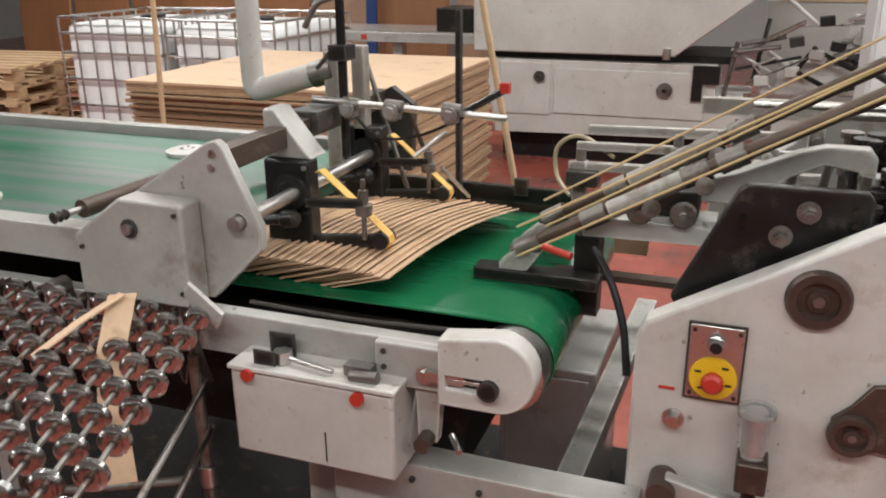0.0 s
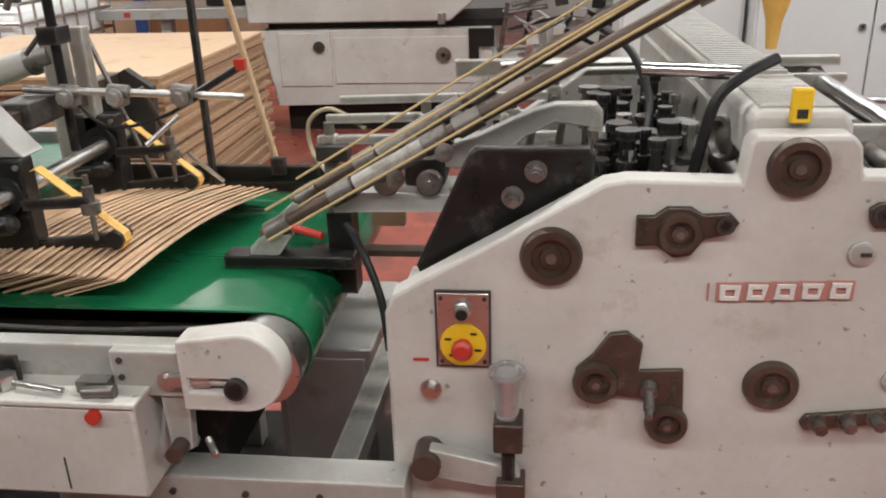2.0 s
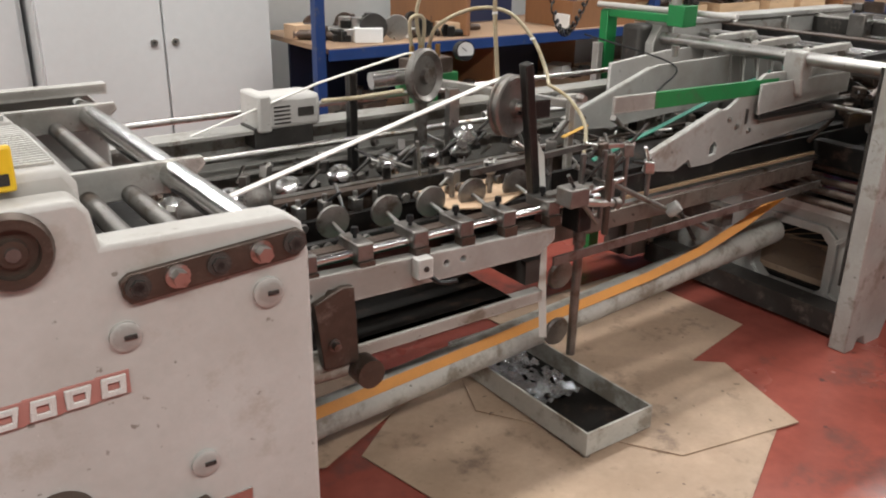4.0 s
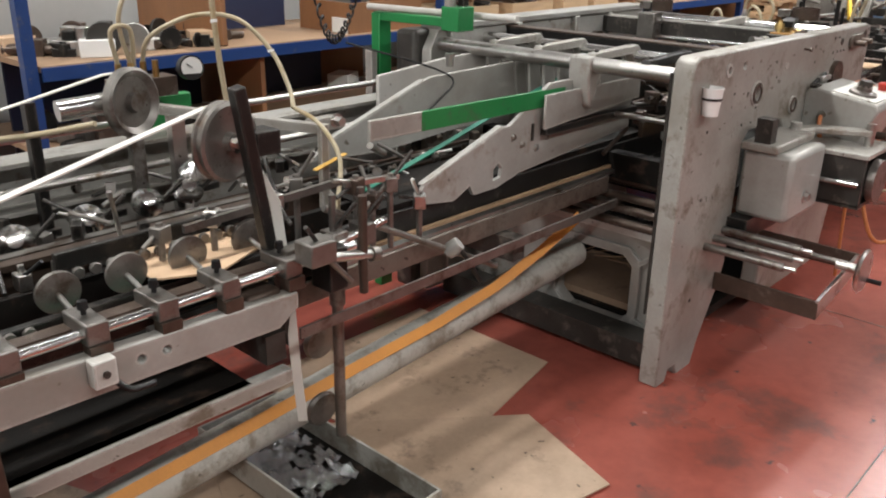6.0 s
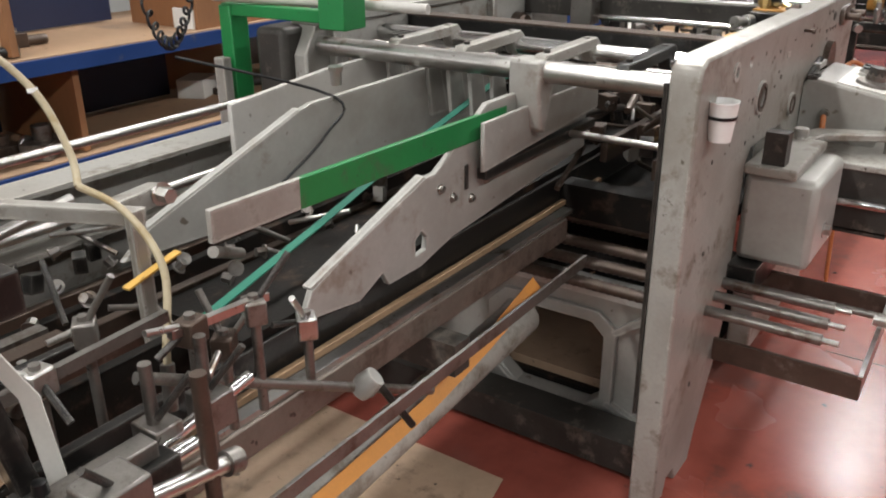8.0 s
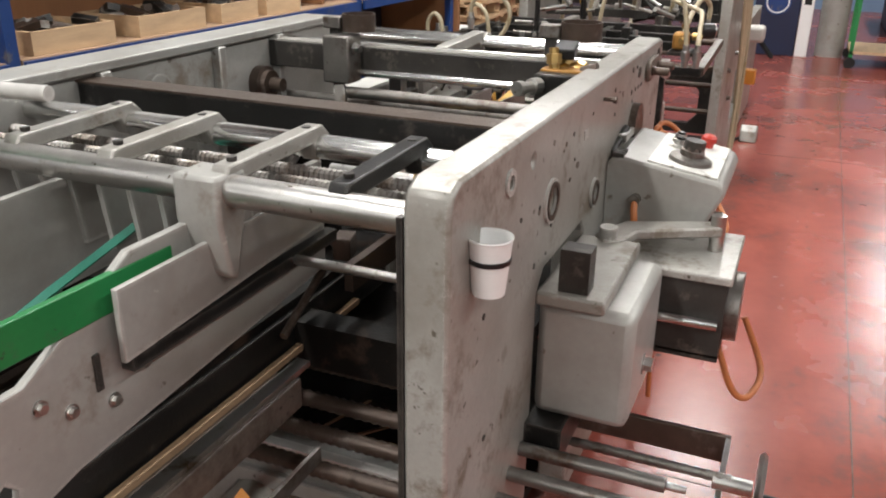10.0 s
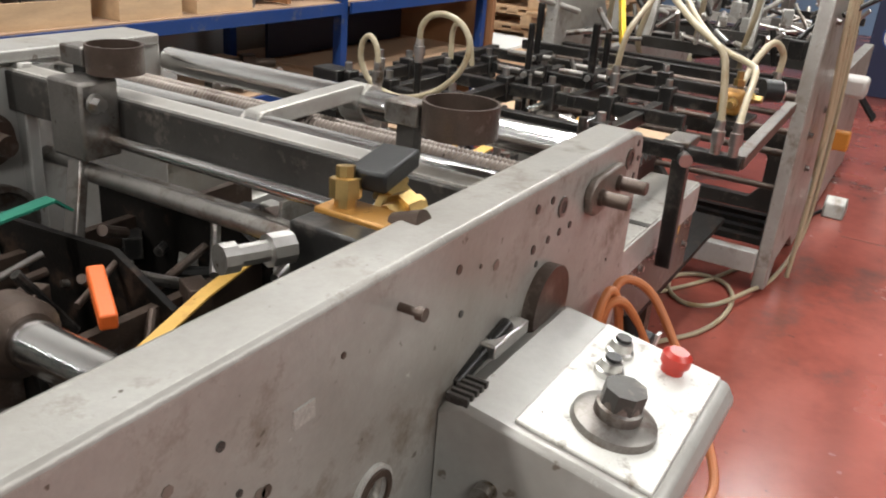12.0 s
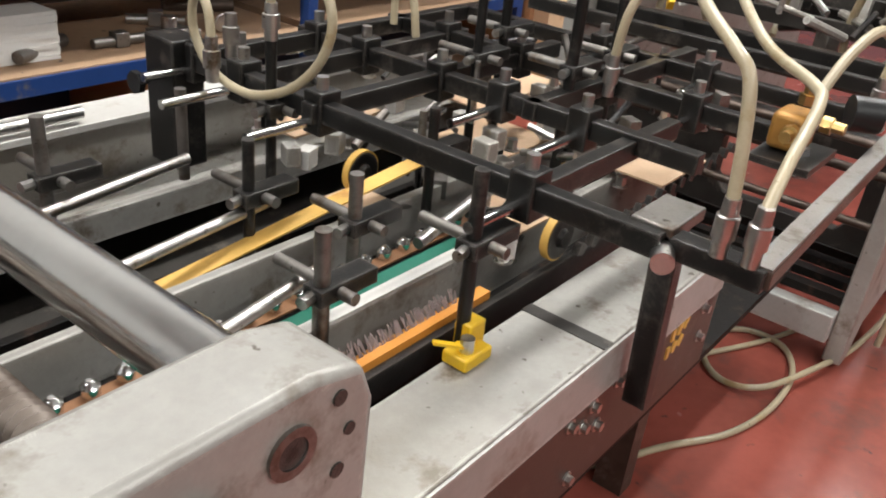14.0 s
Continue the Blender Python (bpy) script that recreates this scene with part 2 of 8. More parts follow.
def slab(outline, a, b, axis="y", holes=()):
    """An outline (u, v) with holes, given thickness from a to b along an axis: y: (u, w, v), x: (w, u, v), z: (u, v, w)."""
    def put(u, v, w):
        return {"y": (u, w, v), "x": (w, u, v), "z": (u, v, w)}[axis]
    bm = bmesh.new()
    edges = []
    for loop in (outline, *holes):
        vs = [bm.verts.new(put(u, v, a)) for u, v in loop]
        edges += [bm.edges.new((vs[i], vs[(i + 1) % len(vs)])) for i in range(len(vs))]
    bmesh.ops.triangle_fill(bm, use_beauty=True, use_dissolve=False, edges=edges)
    out = bmesh.ops.extrude_face_region(bm, geom=bm.faces[:])
    move = Vector(put(0, 0, b - a))
    bmesh.ops.translate(bm, vec=move, verts=[g for g in out["geom"] if isinstance(g, bmesh.types.BMVert)])
    bmesh.ops.recalc_face_normals(bm, faces=bm.faces[:])
    return bm


def tube(points, r, seg=10, steps=6):
    """A hose or cable along a smooth line through the points."""
    p = [Vector(q) for q in points]
    line = []
    for i in range(len(p) - 1):
        a, b, c, d = p[max(i - 1, 0)], p[i], p[i + 1], p[min(i + 2, len(p) - 1)]
        for k in range(steps):
            t = k / steps
            line.append(0.5 * ((2 * b) + (c - a) * t + (2 * a - 5 * b + 4 * c - d) * t * t + (3 * b - a - 3 * c + d) * t ** 3))
    line.append(p[-1])
    bm = bmesh.new()
    rows, s = [], None
    for i, q in enumerate(line):
        d = (line[min(i + 1, len(line) - 1)] - line[max(i - 1, 0)]).normalized()
        s = d.orthogonal().normalized() if s is None else (s - d * s.dot(d)).normalized()
        u = d.cross(s)
        rows.append([bm.verts.new(q + (s * math.cos(2 * math.pi * k / seg) + u * math.sin(2 * math.pi * k / seg)) * r) for k in range(seg)])
    for a, b in zip(rows, rows[1:]):
        for k in range(seg):
            bm.faces.new((a[k], a[(k + 1) % seg], b[(k + 1) % seg], b[k]))
    bm.faces.new(list(reversed(rows[0])))
    bm.faces.new(rows[-1])
    return bm


def ribbon(points, w, th, side):
    """A flat strap along a smooth line; side: the way across it."""
    p = [Vector(q) for q in points]
    s = Vector(side).normalized()
    bm = bmesh.new()
    rows = []
    for i, q in enumerate(p):
        d = (p[min(i + 1, len(p) - 1)] - p[max(i - 1, 0)]).normalized()
        u = s.cross(d).normalized()
        rows.append([bm.verts.new(q + s * a * w / 2 + u * b * th / 2) for a, b in ((-1, -1), (1, -1), (1, 1), (-1, 1))])
    for a, b in zip(rows, rows[1:]):
        for k in range(4):
            bm.faces.new((a[k], a[(k + 1) % 4], b[(k + 1) % 4], b[k]))
    bm.faces.new(list(reversed(rows[0])))
    bm.faces.new(rows[-1])
    return bm


def join(*parts):
    bm = parts[0]
    for other in parts[1:]:
        me = bpy.data.meshes.new("joined")
        other.to_mesh(me)
        bm.from_mesh(me)
        other.free()
        bpy.data.meshes.remove(me)
    return bm


def spin(bm, m):
    bmesh.ops.transform(bm, matrix=m, verts=bm.verts[:])
    return bm


def to_mesh(name, bm, material, at):
    bmesh.ops.recalc_face_normals(bm, faces=bm.faces[:])
    bmesh.ops.translate(bm, vec=-Vector(at), verts=bm.verts[:])
    me = bpy.data.meshes.new(name)
    bm.to_mesh(me)
    bm.free()
    me.materials.append(material)
    me.polygons.foreach_set("use_smooth", [True] * len(me.polygons))
    me.set_sharp_from_angle(angle=radians(32))
    return me


def bevelled(ob, width):
    if width:
        mod = ob.modifiers.new("edge", "BEVEL")
        mod.width, mod.segments, mod.limit_method, mod.angle_limit = width, 2, "ANGLE", radians(40)
    return ob


def thing(name, at, label, category, group="", kind=""):
    ob = new(name)
    ob.location = at
    ob["base"] = list(at)
    return tagged(ob, label, category, group, kind)


def base_of(ob):
    return Vector(ob["base"])


def part(name, bm, material, parent, label="", bevel=0.0):
    at = base_of(parent)
    ob = new(name, to_mesh(name, bm, material, at))
    ob.parent = parent
    ob["base"] = list(at)
    if label:
        ob["label"] = label
    return bevelled(ob, bevel)


def solo(name, bm, material, label, category, group="", kind="", bevel=0.0):
    lo = [min(v.co[i] for v in bm.verts) for i in range(3)]
    hi = [max(v.co[i] for v in bm.verts) for i in range(3)]
    at = ((lo[0] + hi[0]) / 2, (lo[1] + hi[1]) / 2, lo[2])
    ob = new(name, to_mesh(name, bm, material, at))
    ob.location = at
    ob["base"] = list(at)
    return bevelled(tagged(ob, label, category, group, kind), bevel)


def bolt(x, y, z, r=0.008, out=0.012, axis=(0, -1, 0)):
    """A hexagon bolt head with a washer."""
    p, d = Vector((x, y, z)), Vector(axis)
    return join(cyl(p, p + d * 0.003, r * 1.5, seg=14), cyl(p + d * 0.002, p + d * out, r, seg=6))


# ---- the hall ----
ground = solo("floor", bx(-14, 30, -7, 15, -0.2, 0), FLOOR, "red painted concrete floor with worn patches", "floor", kind="structure")
for name, b_ in (("wall_south", bx(-14, 30, -7.2, -7, 0, 5)), ("wall_north", bx(-14, 30, 15, 15.2, 0, 5)),
                 ("wall_west", bx(-14.2, -14, -7.2, 15.2, 0, 5)), ("wall_east", bx(30, 30.2, -7.2, 15.2, 0, 5))):
    solo(name, b_, WALL, "plain white painted hall wall", "wall", kind="structure")
solo("ceiling", bx(-14.2, 30.2, -7.2, 15.2, 5, 5.2), CEIL, "plain unseen hall ceiling, coloured dark to cut bounced light", "ceiling", kind="structure")
solo("wall_partition", bx(2.7, 9.3, 4.95, 5.1, 0, 5), WALL, "white painted partition wall behind the shelving", "wall", kind="structure")
for lx, ly in LAMP_ROWS:
    fx = thing("ceiling_light", (lx, ly, LAMP_Z), "long white fluorescent ceiling light", "ceiling light", "hall lights")
    part("housing", bx(lx - 2.35, lx + 2.35, ly - 0.16, ly + 0.16, LAMP_Z + 0.02, LAMP_Z + 0.10), WHITE, fx)
    for sx in (-2, 2):
        part("hanger", cyl((lx + sx, ly, LAMP_Z + 0.1), (lx + sx, ly, 5), 0.006, seg=8), STEEL, fx)
# floor joints: shallow dark seams cut across the aisle
for jx in (1.2, 5.2, 9.2, 13.2):
    solo("floor_joint", bx(jx, jx + 0.004, -7, 1.6, -0.001, 0.0012), BROWN, "thin dark joint in the painted floor", "joint", kind="structure")
solo("floor_joint", bx(-6, 20, 1.05, 1.054, -0.001, 0.0013), BROWN, "thin dark joint in the painted floor", "joint", kind="structure")


# ---- feeder end: belts, wheel track, feeder side frames ----
def infeed_conveyor():
    t = thing("belt_conveyor", (-0.4, 2.0, 0), "grey conveyor with a short green belt under shingled card blanks", "conveyor")
    part("side_rail", bx(-1.7, -0.02, 1.42, 1.46, 0.79, 0.89), GREY, t, bevel=0.003)
    part("side_rail", bx(-1.7, -0.02, 2.46, 2.5, 0.79, 0.89), GREY, t, bevel=0.003)
    # bed made deep and near-black to block light and darken the underside
    part("bed", bx(-1.6, -0.06, 1.50, 2.44, 0.56, 0.83), GREASE_SHADE, t, "near-black belt bed, deepened to keep light from below")
    # belt loop round the end roller
    r, cx, cz = 0.085, 0.03, 0.80
    loop = [(-1.5, cz + r), (cx, cz + r)] + [(cx + r * math.sin(a), cz + r * math.cos(a)) for a in np.linspace(0.15, math.pi, 12)] + [(-1.5, cz - r)]
    q = 0.081
    inner = [(-1.5, cz - q)] + [(cx + q * math.sin(a), cz + q * math.cos(a)) for a in np.linspace(math.pi, 0.15, 12)] + [(cx, cz + q), (-1.5, cz + q)]
    part("belt", slab(loop + inner, 1.585, 2.36), BELT, t, "glossy green belt")
    part("roller", cyl((cx, 1.5, cz), (cx, 2.42, cz), 0.079, seg=28), STEEL, t)
    # round-ended bearing block with its slot
    end = [(-0.07, 0.79), (0.045, 0.79)] + [(0.045 + 0.078 * math.sin(a), 0.868 - 0.078 * math.cos(a)) for a in np.linspace(0.1, math.pi - 0.1, 14)] + [(0.045, 0.946), (-0.07, 0.93)]
    slot = [(-0.055, 0.828), (0.03, 0.828), (0.045, 0.842), (0.03, 0.856), (-0.055, 0.856)]
    b = part("bearing_block", slab(end, 1.365, 1.425, holes=[slot]), GREY_LIGHT, t, "round-ended light grey bearing block", bevel=0.004)
    part("slot_back", bx(-0.06, 0.05, 1.40, 1.42, 0.82, 0.86), DULL, b)
    part("screw_rod", cyl((-0.06, 1.38, 0.842), (0.03, 1.38, 0.842), 0.006, seg=10), STEEL, b)
    part("axle", cyl((0.035, 1.40, 0.842), (0.035, 1.352, 0.842), 0.021), BLACK, b)
    m = part("mount_plate", bx(-0.215, -0.075, 1.392, 1.42, 0.80, 0.893), GREY, t, bevel=0.003)
    for bxx, bz in ((-0.195, 0.875), (-0.195, 0.84), (-0.195, 0.81)):
        part("screw", cyl((bxx, 1.394, bz), (bxx, 1.388, bz), 0.006, seg=12), BLACK, m)
    part("nut", bolt(-0.106, 1.39, 0.836, 0.013, 0.012), STEEL, m)
    part("tension_bar", bx(-0.10, -0.02, 1.375, 1.39, 0.832, 0.852), STEEL, t)
    part("link", slab([(-0.13, 0.80), (-0.075, 0.80), (-0.085, 0.68), (-0.125, 0.68)], 1.40, 1.425), GREY, t)
    part("link_pin", cyl((-0.105, 1.43, 0.69), (-0.105, 1.36, 0.69), 0.017), BROWN, t)
    part("stub", cyl((-0.06, 1.42, 0.69), (-0.03, 1.38, 0.68), 0.007), STEEL, t)
    # chain behind the rail
    part("drive_chain", tube([(-0.55, 1.47, 0.9), (-0.3, 1.47, 0.895), (-0.05, 1.47, 0.905)], 0.005, 6), BLACK, t)
    for lx in (-1.4, -0.42):
        for ly in (1.48, 2.44):
            part("leg", bx(lx, lx + 0.07, ly - 0.03, ly + 0.03, -0.035, 0.8), GREY, t)
    part("foot_beam", bx(-0.34, 0.32, 1.42, 1.50, 0.47, 0.60), GREY, t, bevel=0.003)
    for i in range(4):
        part("screw", cyl((-0.30 + 0.15 * i, 1.42, 0.565), (-0.30 + 0.15 * i, 1.413, 0.565), 0.007, seg=12), BLACK, t)
    part("cross_channel", bar((0.14, 1.5, 0.47), (0.20, 2.55, 0.55), 0.06, 0.05), GREY_WORN, t)
    part("brace", bar((-0.12, 1.48, 0.66), (-0.24, 1.46, 0.60), 0.03, 0.05), GREY_WORN, t, bevel=0.003)
    part("cross_channel", bar((0.12, 1.5, 0.50), (0.14, 2.55, 0.30), 0.02, 0.02), BLACK, t)


def drive_box():
    t = thing("drive_box", (-0.33, 1.42, 0.6), "grey sheet-metal drive cover with red plugs under the conveyor rail", "machine cover")
    part("cover", bx(-0.52, -0.15, 1.33, 1.60, 0.615, 0.81), GREY_LIGHT, t, bevel=0.006)
    part("cover_lid", bx(-0.525, -0.145, 1.325, 1.605, 0.811, 0.822), GREY_LIGHT, t, bevel=0.003)
    part("cover_seam", bx(-0.305, -0.302, 1.3285, 1.332, 0.63, 0.70), GREY_DARK, t)
    for px, pz in ((-0.475, 0.805), (-0.225, 0.795)):
        part("plug", cyl((px, 1.335, pz), (px, 1.318, pz), 0.014), RED, t, "faded red plug")
    part("wrench", join(cyl((-0.41, 1.37, 0.835), (-0.29, 1.35, 0.832), 0.006), cyl((-0.415, 1.37, 0.822), (-0.415, 1.37, 0.85), 0.021, seg=6)), STEEL, t, "steel ratchet wrench")
    part("bracket", bx(-0.46, -0.40, 1.395, 1.40, 0.82, 0.875), BLACK, t)
    part("plate", bx(-0.47, -0.42, 1.345, 1.35, 0.82, 0.855), BLACK, t)
    part("clamp", join(bx(-0.27, -0.21, 1.36, 1.39, 0.82, 0.845), cyl((-0.25, 1.35, 0.83), (-0.19, 1.35, 0.835), 0.012, seg=12)), DULL, t)
    part("stem", bx(-0.40, -0.25, 1.45, 1.56, -0.035, 0.615), GREY, t)


def upper_belt():
    t = thing("belt_conveyor", (-2.3, 2.0, 0), "wide worn green belt conveyor with grey side plates", "conveyor")
    part("belt", slab([(-4.6, 1.0), (-0.80, 1.0), (-0.76, 0.99), (-0.74, 0.96), (-0.75, 0.92), (-4.6, 0.92)], 1.54, 2.47), BELT_GREY, t, "worn green and grey belt")
    part("side_rail", bx(-4.6, -0.92, 1.44, 1.5, 0.95, 1.035), GREY, t, bevel=0.003)
    part("side_rail", bx(-4.6, -0.75, 2.5, 2.55, 0.93, 1.03), GREY, t, bevel=0.003)
    for lx in (-4.2, -2.4):
        for ly in (1.47, 2.52):
            part("leg", bx(lx, lx + 0.06, ly - 0.03, ly + 0.03, -0.035, 0.94), GREY, t)
    h = part("housing", slab([(-0.93, 0.905), (-0.64, 0.905), (-0.64, 1.135), (-0.80, 1.138), (-0.93, 1.045)], 1.38, 1.45), GREY, t, bevel=0.006)
    part("shaft_hole", cyl((-0.775, 1.382, 1.075), (-0.775, 1.376, 1.075), 0.021), BLACK, h)
    part("shaft_end", cyl((-0.775, 1.38, 1.075), (-0.775, 1.366, 1.075), 0.012), STEEL, h)
    for sx, sz in ((-0.91, 1.02), (-0.655, 1.115), (-0.655, 0.94)):
        part("screw", cyl((sx, 1.381, sz), (sx, 1.374, sz), 0.005, seg=10), BLACK, h)
    tri = [(-0.93, 0.905), (-0.63, 0.905), (-0.50, 1.03), (-0.495, 1.075), (-0.575, 1.25), (-0.59, 1.262), (-0.61, 1.258), (-0.93, 1.06)]
    s = part("side_plate", slab(tri, 1.452, 1.478, holes=[circle(-0.548, 1.09, 0.017)]), GREY, t, bevel=0.003)
    for sx, sz in ((-0.598, 1.235), (-0.602, 1.205)):
        part("screw", cyl((sx, 1.453, sz), (sx, 1.446, sz), 0.008, seg=12), STEEL, s)
    part("flap", spin(bx(-0.05, 0.05, -0.004, 0.004, -0.035, 0.035), pose(-0.60, 1.37, 0.925, 25, 38, 0)), GREY_LIGHT, t)
    r = part("guide_roller", cyl((-0.985, 1.47, 1.072), (-0.90, 2.25, 1.085), 0.022), BROWN, t, "brown guide roller")
    part("roller_pin", cyl((-0.985, 1.47, 1.072), (-0.99, 1.40, 1.072), 0.008), STEEL, r)
    part("roller_spring", lathe((-0.99, 1.43, 1.072), (-0.05, -1, 0), [(0.008 * i, 0.014 if i % 2 else 0.010) for i in range(6)], 12), BLACK, r)
    part("drum", cyl((-1.02, 1.42, 0.90), (-1.02, 1.37, 0.90), 0.022), DULL, t)
    part("head_bar", bar((-0.60, 1.47, 1.215), (-0.60, 2.32, 1.215), 0.045, 0.05), BROWN, t, "dark square cross bar", bevel=0.002)
    part("cross_shaft", cyl((-0.548, 1.43, 1.09), (-0.548, 2.4, 1.09), 0.016), STEEL, t)
    for cx, cy in ((-1.29, 2.28), (-1.50, 1.62)):
        d = part("side_disc", lathe((cx, cy, 1.0), (0, 0, 1), [(0, 0.07), (0.012, 0.072), (0.016, 0.065), (0.017, 0.03), (0.02, 0.028)]), GREY_LIGHT, t, "flat grey disc")
        for k in range(3):
            a = 2.1 * k
            part("disc_hole", cyl((cx + 0.02 * math.cos(a), cy + 0.02 * math.sin(a), 1.019), (cx + 0.02 * math.cos(a), cy + 0.02 * math.sin(a), 1.022), 0.006, seg=10), BLACK, d)


def press_tower():
    t = thing("hold_down_unit", (-0.58, 1.95, 0.9), "black hold-down unit with two arms and yellow straps", "machine unit")
    for i, y in enumerate((1.70, 2.12)):
        b = part("bearing_plate", slab([(-0.635, 0.95), (-0.515, 0.95), (-0.515, 1.165), (-0.635, 1.165)], y, y + 0.05), BLACK, t, bevel=0.005)
        part("boss", lathe((-0.563, y, 1.09), (0, -1, 0), [(0, 0.046), (0.012, 0.044), (0.014, 0.03), (0.02, 0.026)]), BLACKP, b)
        for sx, sz in ((-0.625, 0.962), (-0.58, 0.962), (-0.535, 0.962), (-0.525, 1.15)):
            part("screw", cyl((sx, y, sz), (sx, y - 0.006, sz), 0.006, seg=10), STEEL, b)
        part("spindle", lathe((-0.63, y - 0.03, 1.02), (1, 0, 0.15), [(0, 0.012), (0.05, 0.014), (0.06, 0.022), (0.09, 0.022), (0.1, 0.012)], 14), BLACK, b)
        part("arm", bar((-0.54, y + 0.02, 0.965), (-0.34, y + 0.02, 0.985), 0.02, 0.03), BLACK, t, bevel=0.003)
        part("arm_link", bar((-0.52, y - 0.01, 1.07), (-0.37, y - 0.01, 1.08), 0.012, 0.022), BLACK, t)
        part("arm_wheel", cyl((-0.335, y - 0.005, 0.99), (-0.335, y + 0.045, 0.99), 0.02), BLACKP, t)
        part("strap", ribbon([(-0.50, y + 0.02, 1.14), (-0.49, y + 0.02, 1.145), (-0.335, y + 0.02, 1.015), (-0.318, y + 0.02, 1.0), (-0.314, y + 0.02, 0.985), (-0.325, y + 0.02, 0.968)], 0.028, 0.003, (0, 1, 0)), STRAP, t, "yellow strap")
        part("set_screw", lathe((-0.375, y, 0.99), (0, 0, 1), [(0, 0.006), (0.06, 0.006), (0.061, 0.02), (0.085, 0.021), (0.087, 0.012), (0.12, 0.012), (0.122, 0.006), (0.145, 0.006)], 14), DULL, t)
    part("gusset", slab([(-0.64, 1.165), (-0.515, 1.165), (-0.53, 1.18), (-0.61, 1.28), (-0.64, 1.28)], 1.72, 1.80), GREY, t, bevel=0.004)
    part("saddle", bx(-0.64, -0.56, 1.84, 1.96, 1.20, 1.255), GREY_DARK, t, bevel=0.004)
    part("rear_plate", slab([(-0.66, 1.0), (-0.50, 1.0), (-0.49, 1.20), (-0.56, 1.25), (-0.66, 1.2)], 2.30, 2.33), GREY_DARK, t)
    part("post", bx(-0.60, -0.562, 2.12, 2.16, 1.1, 1.385), GREY_WORN, t, bevel=0.003)
    part("rod", cyl((-0.575, 2.02, 1.1), (-0.575, 2.02, 1.75), 0.012), BLACK, t)
    part("rod_clamp", join(bx(-0.60, -0.55, 1.99, 2.05, 1.36, 1.40), cyl((-0.60, 2.0, 1.38), (-0.63, 1.98, 1.34), 0.006)), BLACK, t)
    part("swing_arm", tube([(-0.58, 2.02, 1.52), (-0.64, 2.02, 1.50), (-0.68, 2.02, 1.44)], 0.008), DULL, t)
    part("cross_rod", cyl((-0.62, 1.93, 1.27), (-0.12, 2.0, 1.235), 0.009), STEEL, t)
    for cx in (-0.52, -0.40, -0.245):
        c = part("clamp", join(cyl((cx - 0.024, 1.95, 1.262), (cx + 0.024, 1.95, 1.258), 0.016, seg=14), bx(cx - 0.011, cx + 0.011, 1.925, 1.975, 1.225, 1.26)), DULL, t, bevel=0.002)
        part("clamp_screw", bolt(cx, 1.925, 1.25, 0.014, 0.018), STEEL, c)
    part("wing_lever", cyl((-0.25, 1.92, 1.21), (-0.32, 1.88, 1.15), 0.006), STEEL, t)
    part("sensor_arm", bar((-0.24, 1.98, 1.24), (-0.135, 2.05, 1.30), 0.012, 0.016), BLACK, t)
    part("sensor", bx(-0.15, -0.125, 2.035, 2.055, 1.29, 1.315), RED, t, "red sensor head")
    part("flag_rod", cyl((-0.62, 2.234, 1.37), (-0.48, 2.234, 0.94), 0.007), DULL, t)
    part("flag_rod", cyl((-0.47, 2.20, 1.22), (-0.40, 2.26, 0.97), 0.007), BROWN, t)
    part("flag_rod", cyl((-0.36, 2.18, 1.05), (-0.30, 2.25, 0.95), 0.006), STEEL, t)
    part("stop_bar", bar((-0.355, 2.32, 0.92), (-0.355, 2.32, 1.47), 0.016, 0.02, (0, 1, 0)), BLACK, t)
    part("back_fence", bar((-0.75, 2.34, 0.95), (0.0, 2.38, 0.93), 0.02, 0.05), BLACK, t)
    part("fence_tab", bx(-0.19, -0.15, 2.34, 2.36, 0.94, 0.99), BLACK, t)
    part("cable", tube([(-0.55, 2.0, 1.24), (-0.45, 1.95, 1.18), (-0.33, 1.95, 1.19), (-0.2, 1.99, 1.25)], 0.004, 6), BLACKP, t)


def suction_pipe():
    t = thing("suction_pipe", (-0.9, 2.25, 0.9), "bent light grey suction pipe above the belt", "pipe")
    part("pipe", tube([(-0.965, 2.2, 2.2), (-0.965, 2.2, 1.7), (-0.967, 2.2, 1.34), (-0.965, 2.2, 1.262), (-0.955, 2.2, 1.242), (-0.925, 2.2, 1.243), (-0.73, 2.2, 1.30)], 0.034, 16, 6), GREY_LIGHT, t)
    part("collar", cyl((-0.76, 2.2, 1.29), (-0.69, 2.2, 1.31), 0.038, seg=20), DULL, t)
    part("mount", bx(-0.71, -0.665, 2.17, 2.23, 0.98, 1.36), GREY_WORN, t)
    part("hanger", cyl((-0.965, 2.2, 2.2), (-0.965, 2.2, 5.0), 0.03), GREY_LIGHT, t)


def bowed_card():
    """A thin card blank with cut corners, bowed upward across its length."""
    bm = bmesh.new()
    rows = []
    for k in range(13):
        v = -0.345 + 0.645 * k / 12
        bow = 0.030 * math.cos((v + 0.02) * 4.4)
        cut = 0.03 if v > 0.24 else 0.0
        rows.append([bm.verts.new((x, v, bow + z)) for x, z in ((-0.20, 0.0), (-cut, 0.0), (-cut, 0.0042), (-0.20, 0.0042))])
    for a, b in zip(rows, rows[1:]):
        for q in range(4):
            bm.faces.new((a[q], a[(q + 1) % 4], b[(q + 1) % 4], b[q]))
    bm.faces.new(rows[0])
    bm.faces.new(rows[-1])
    return bm


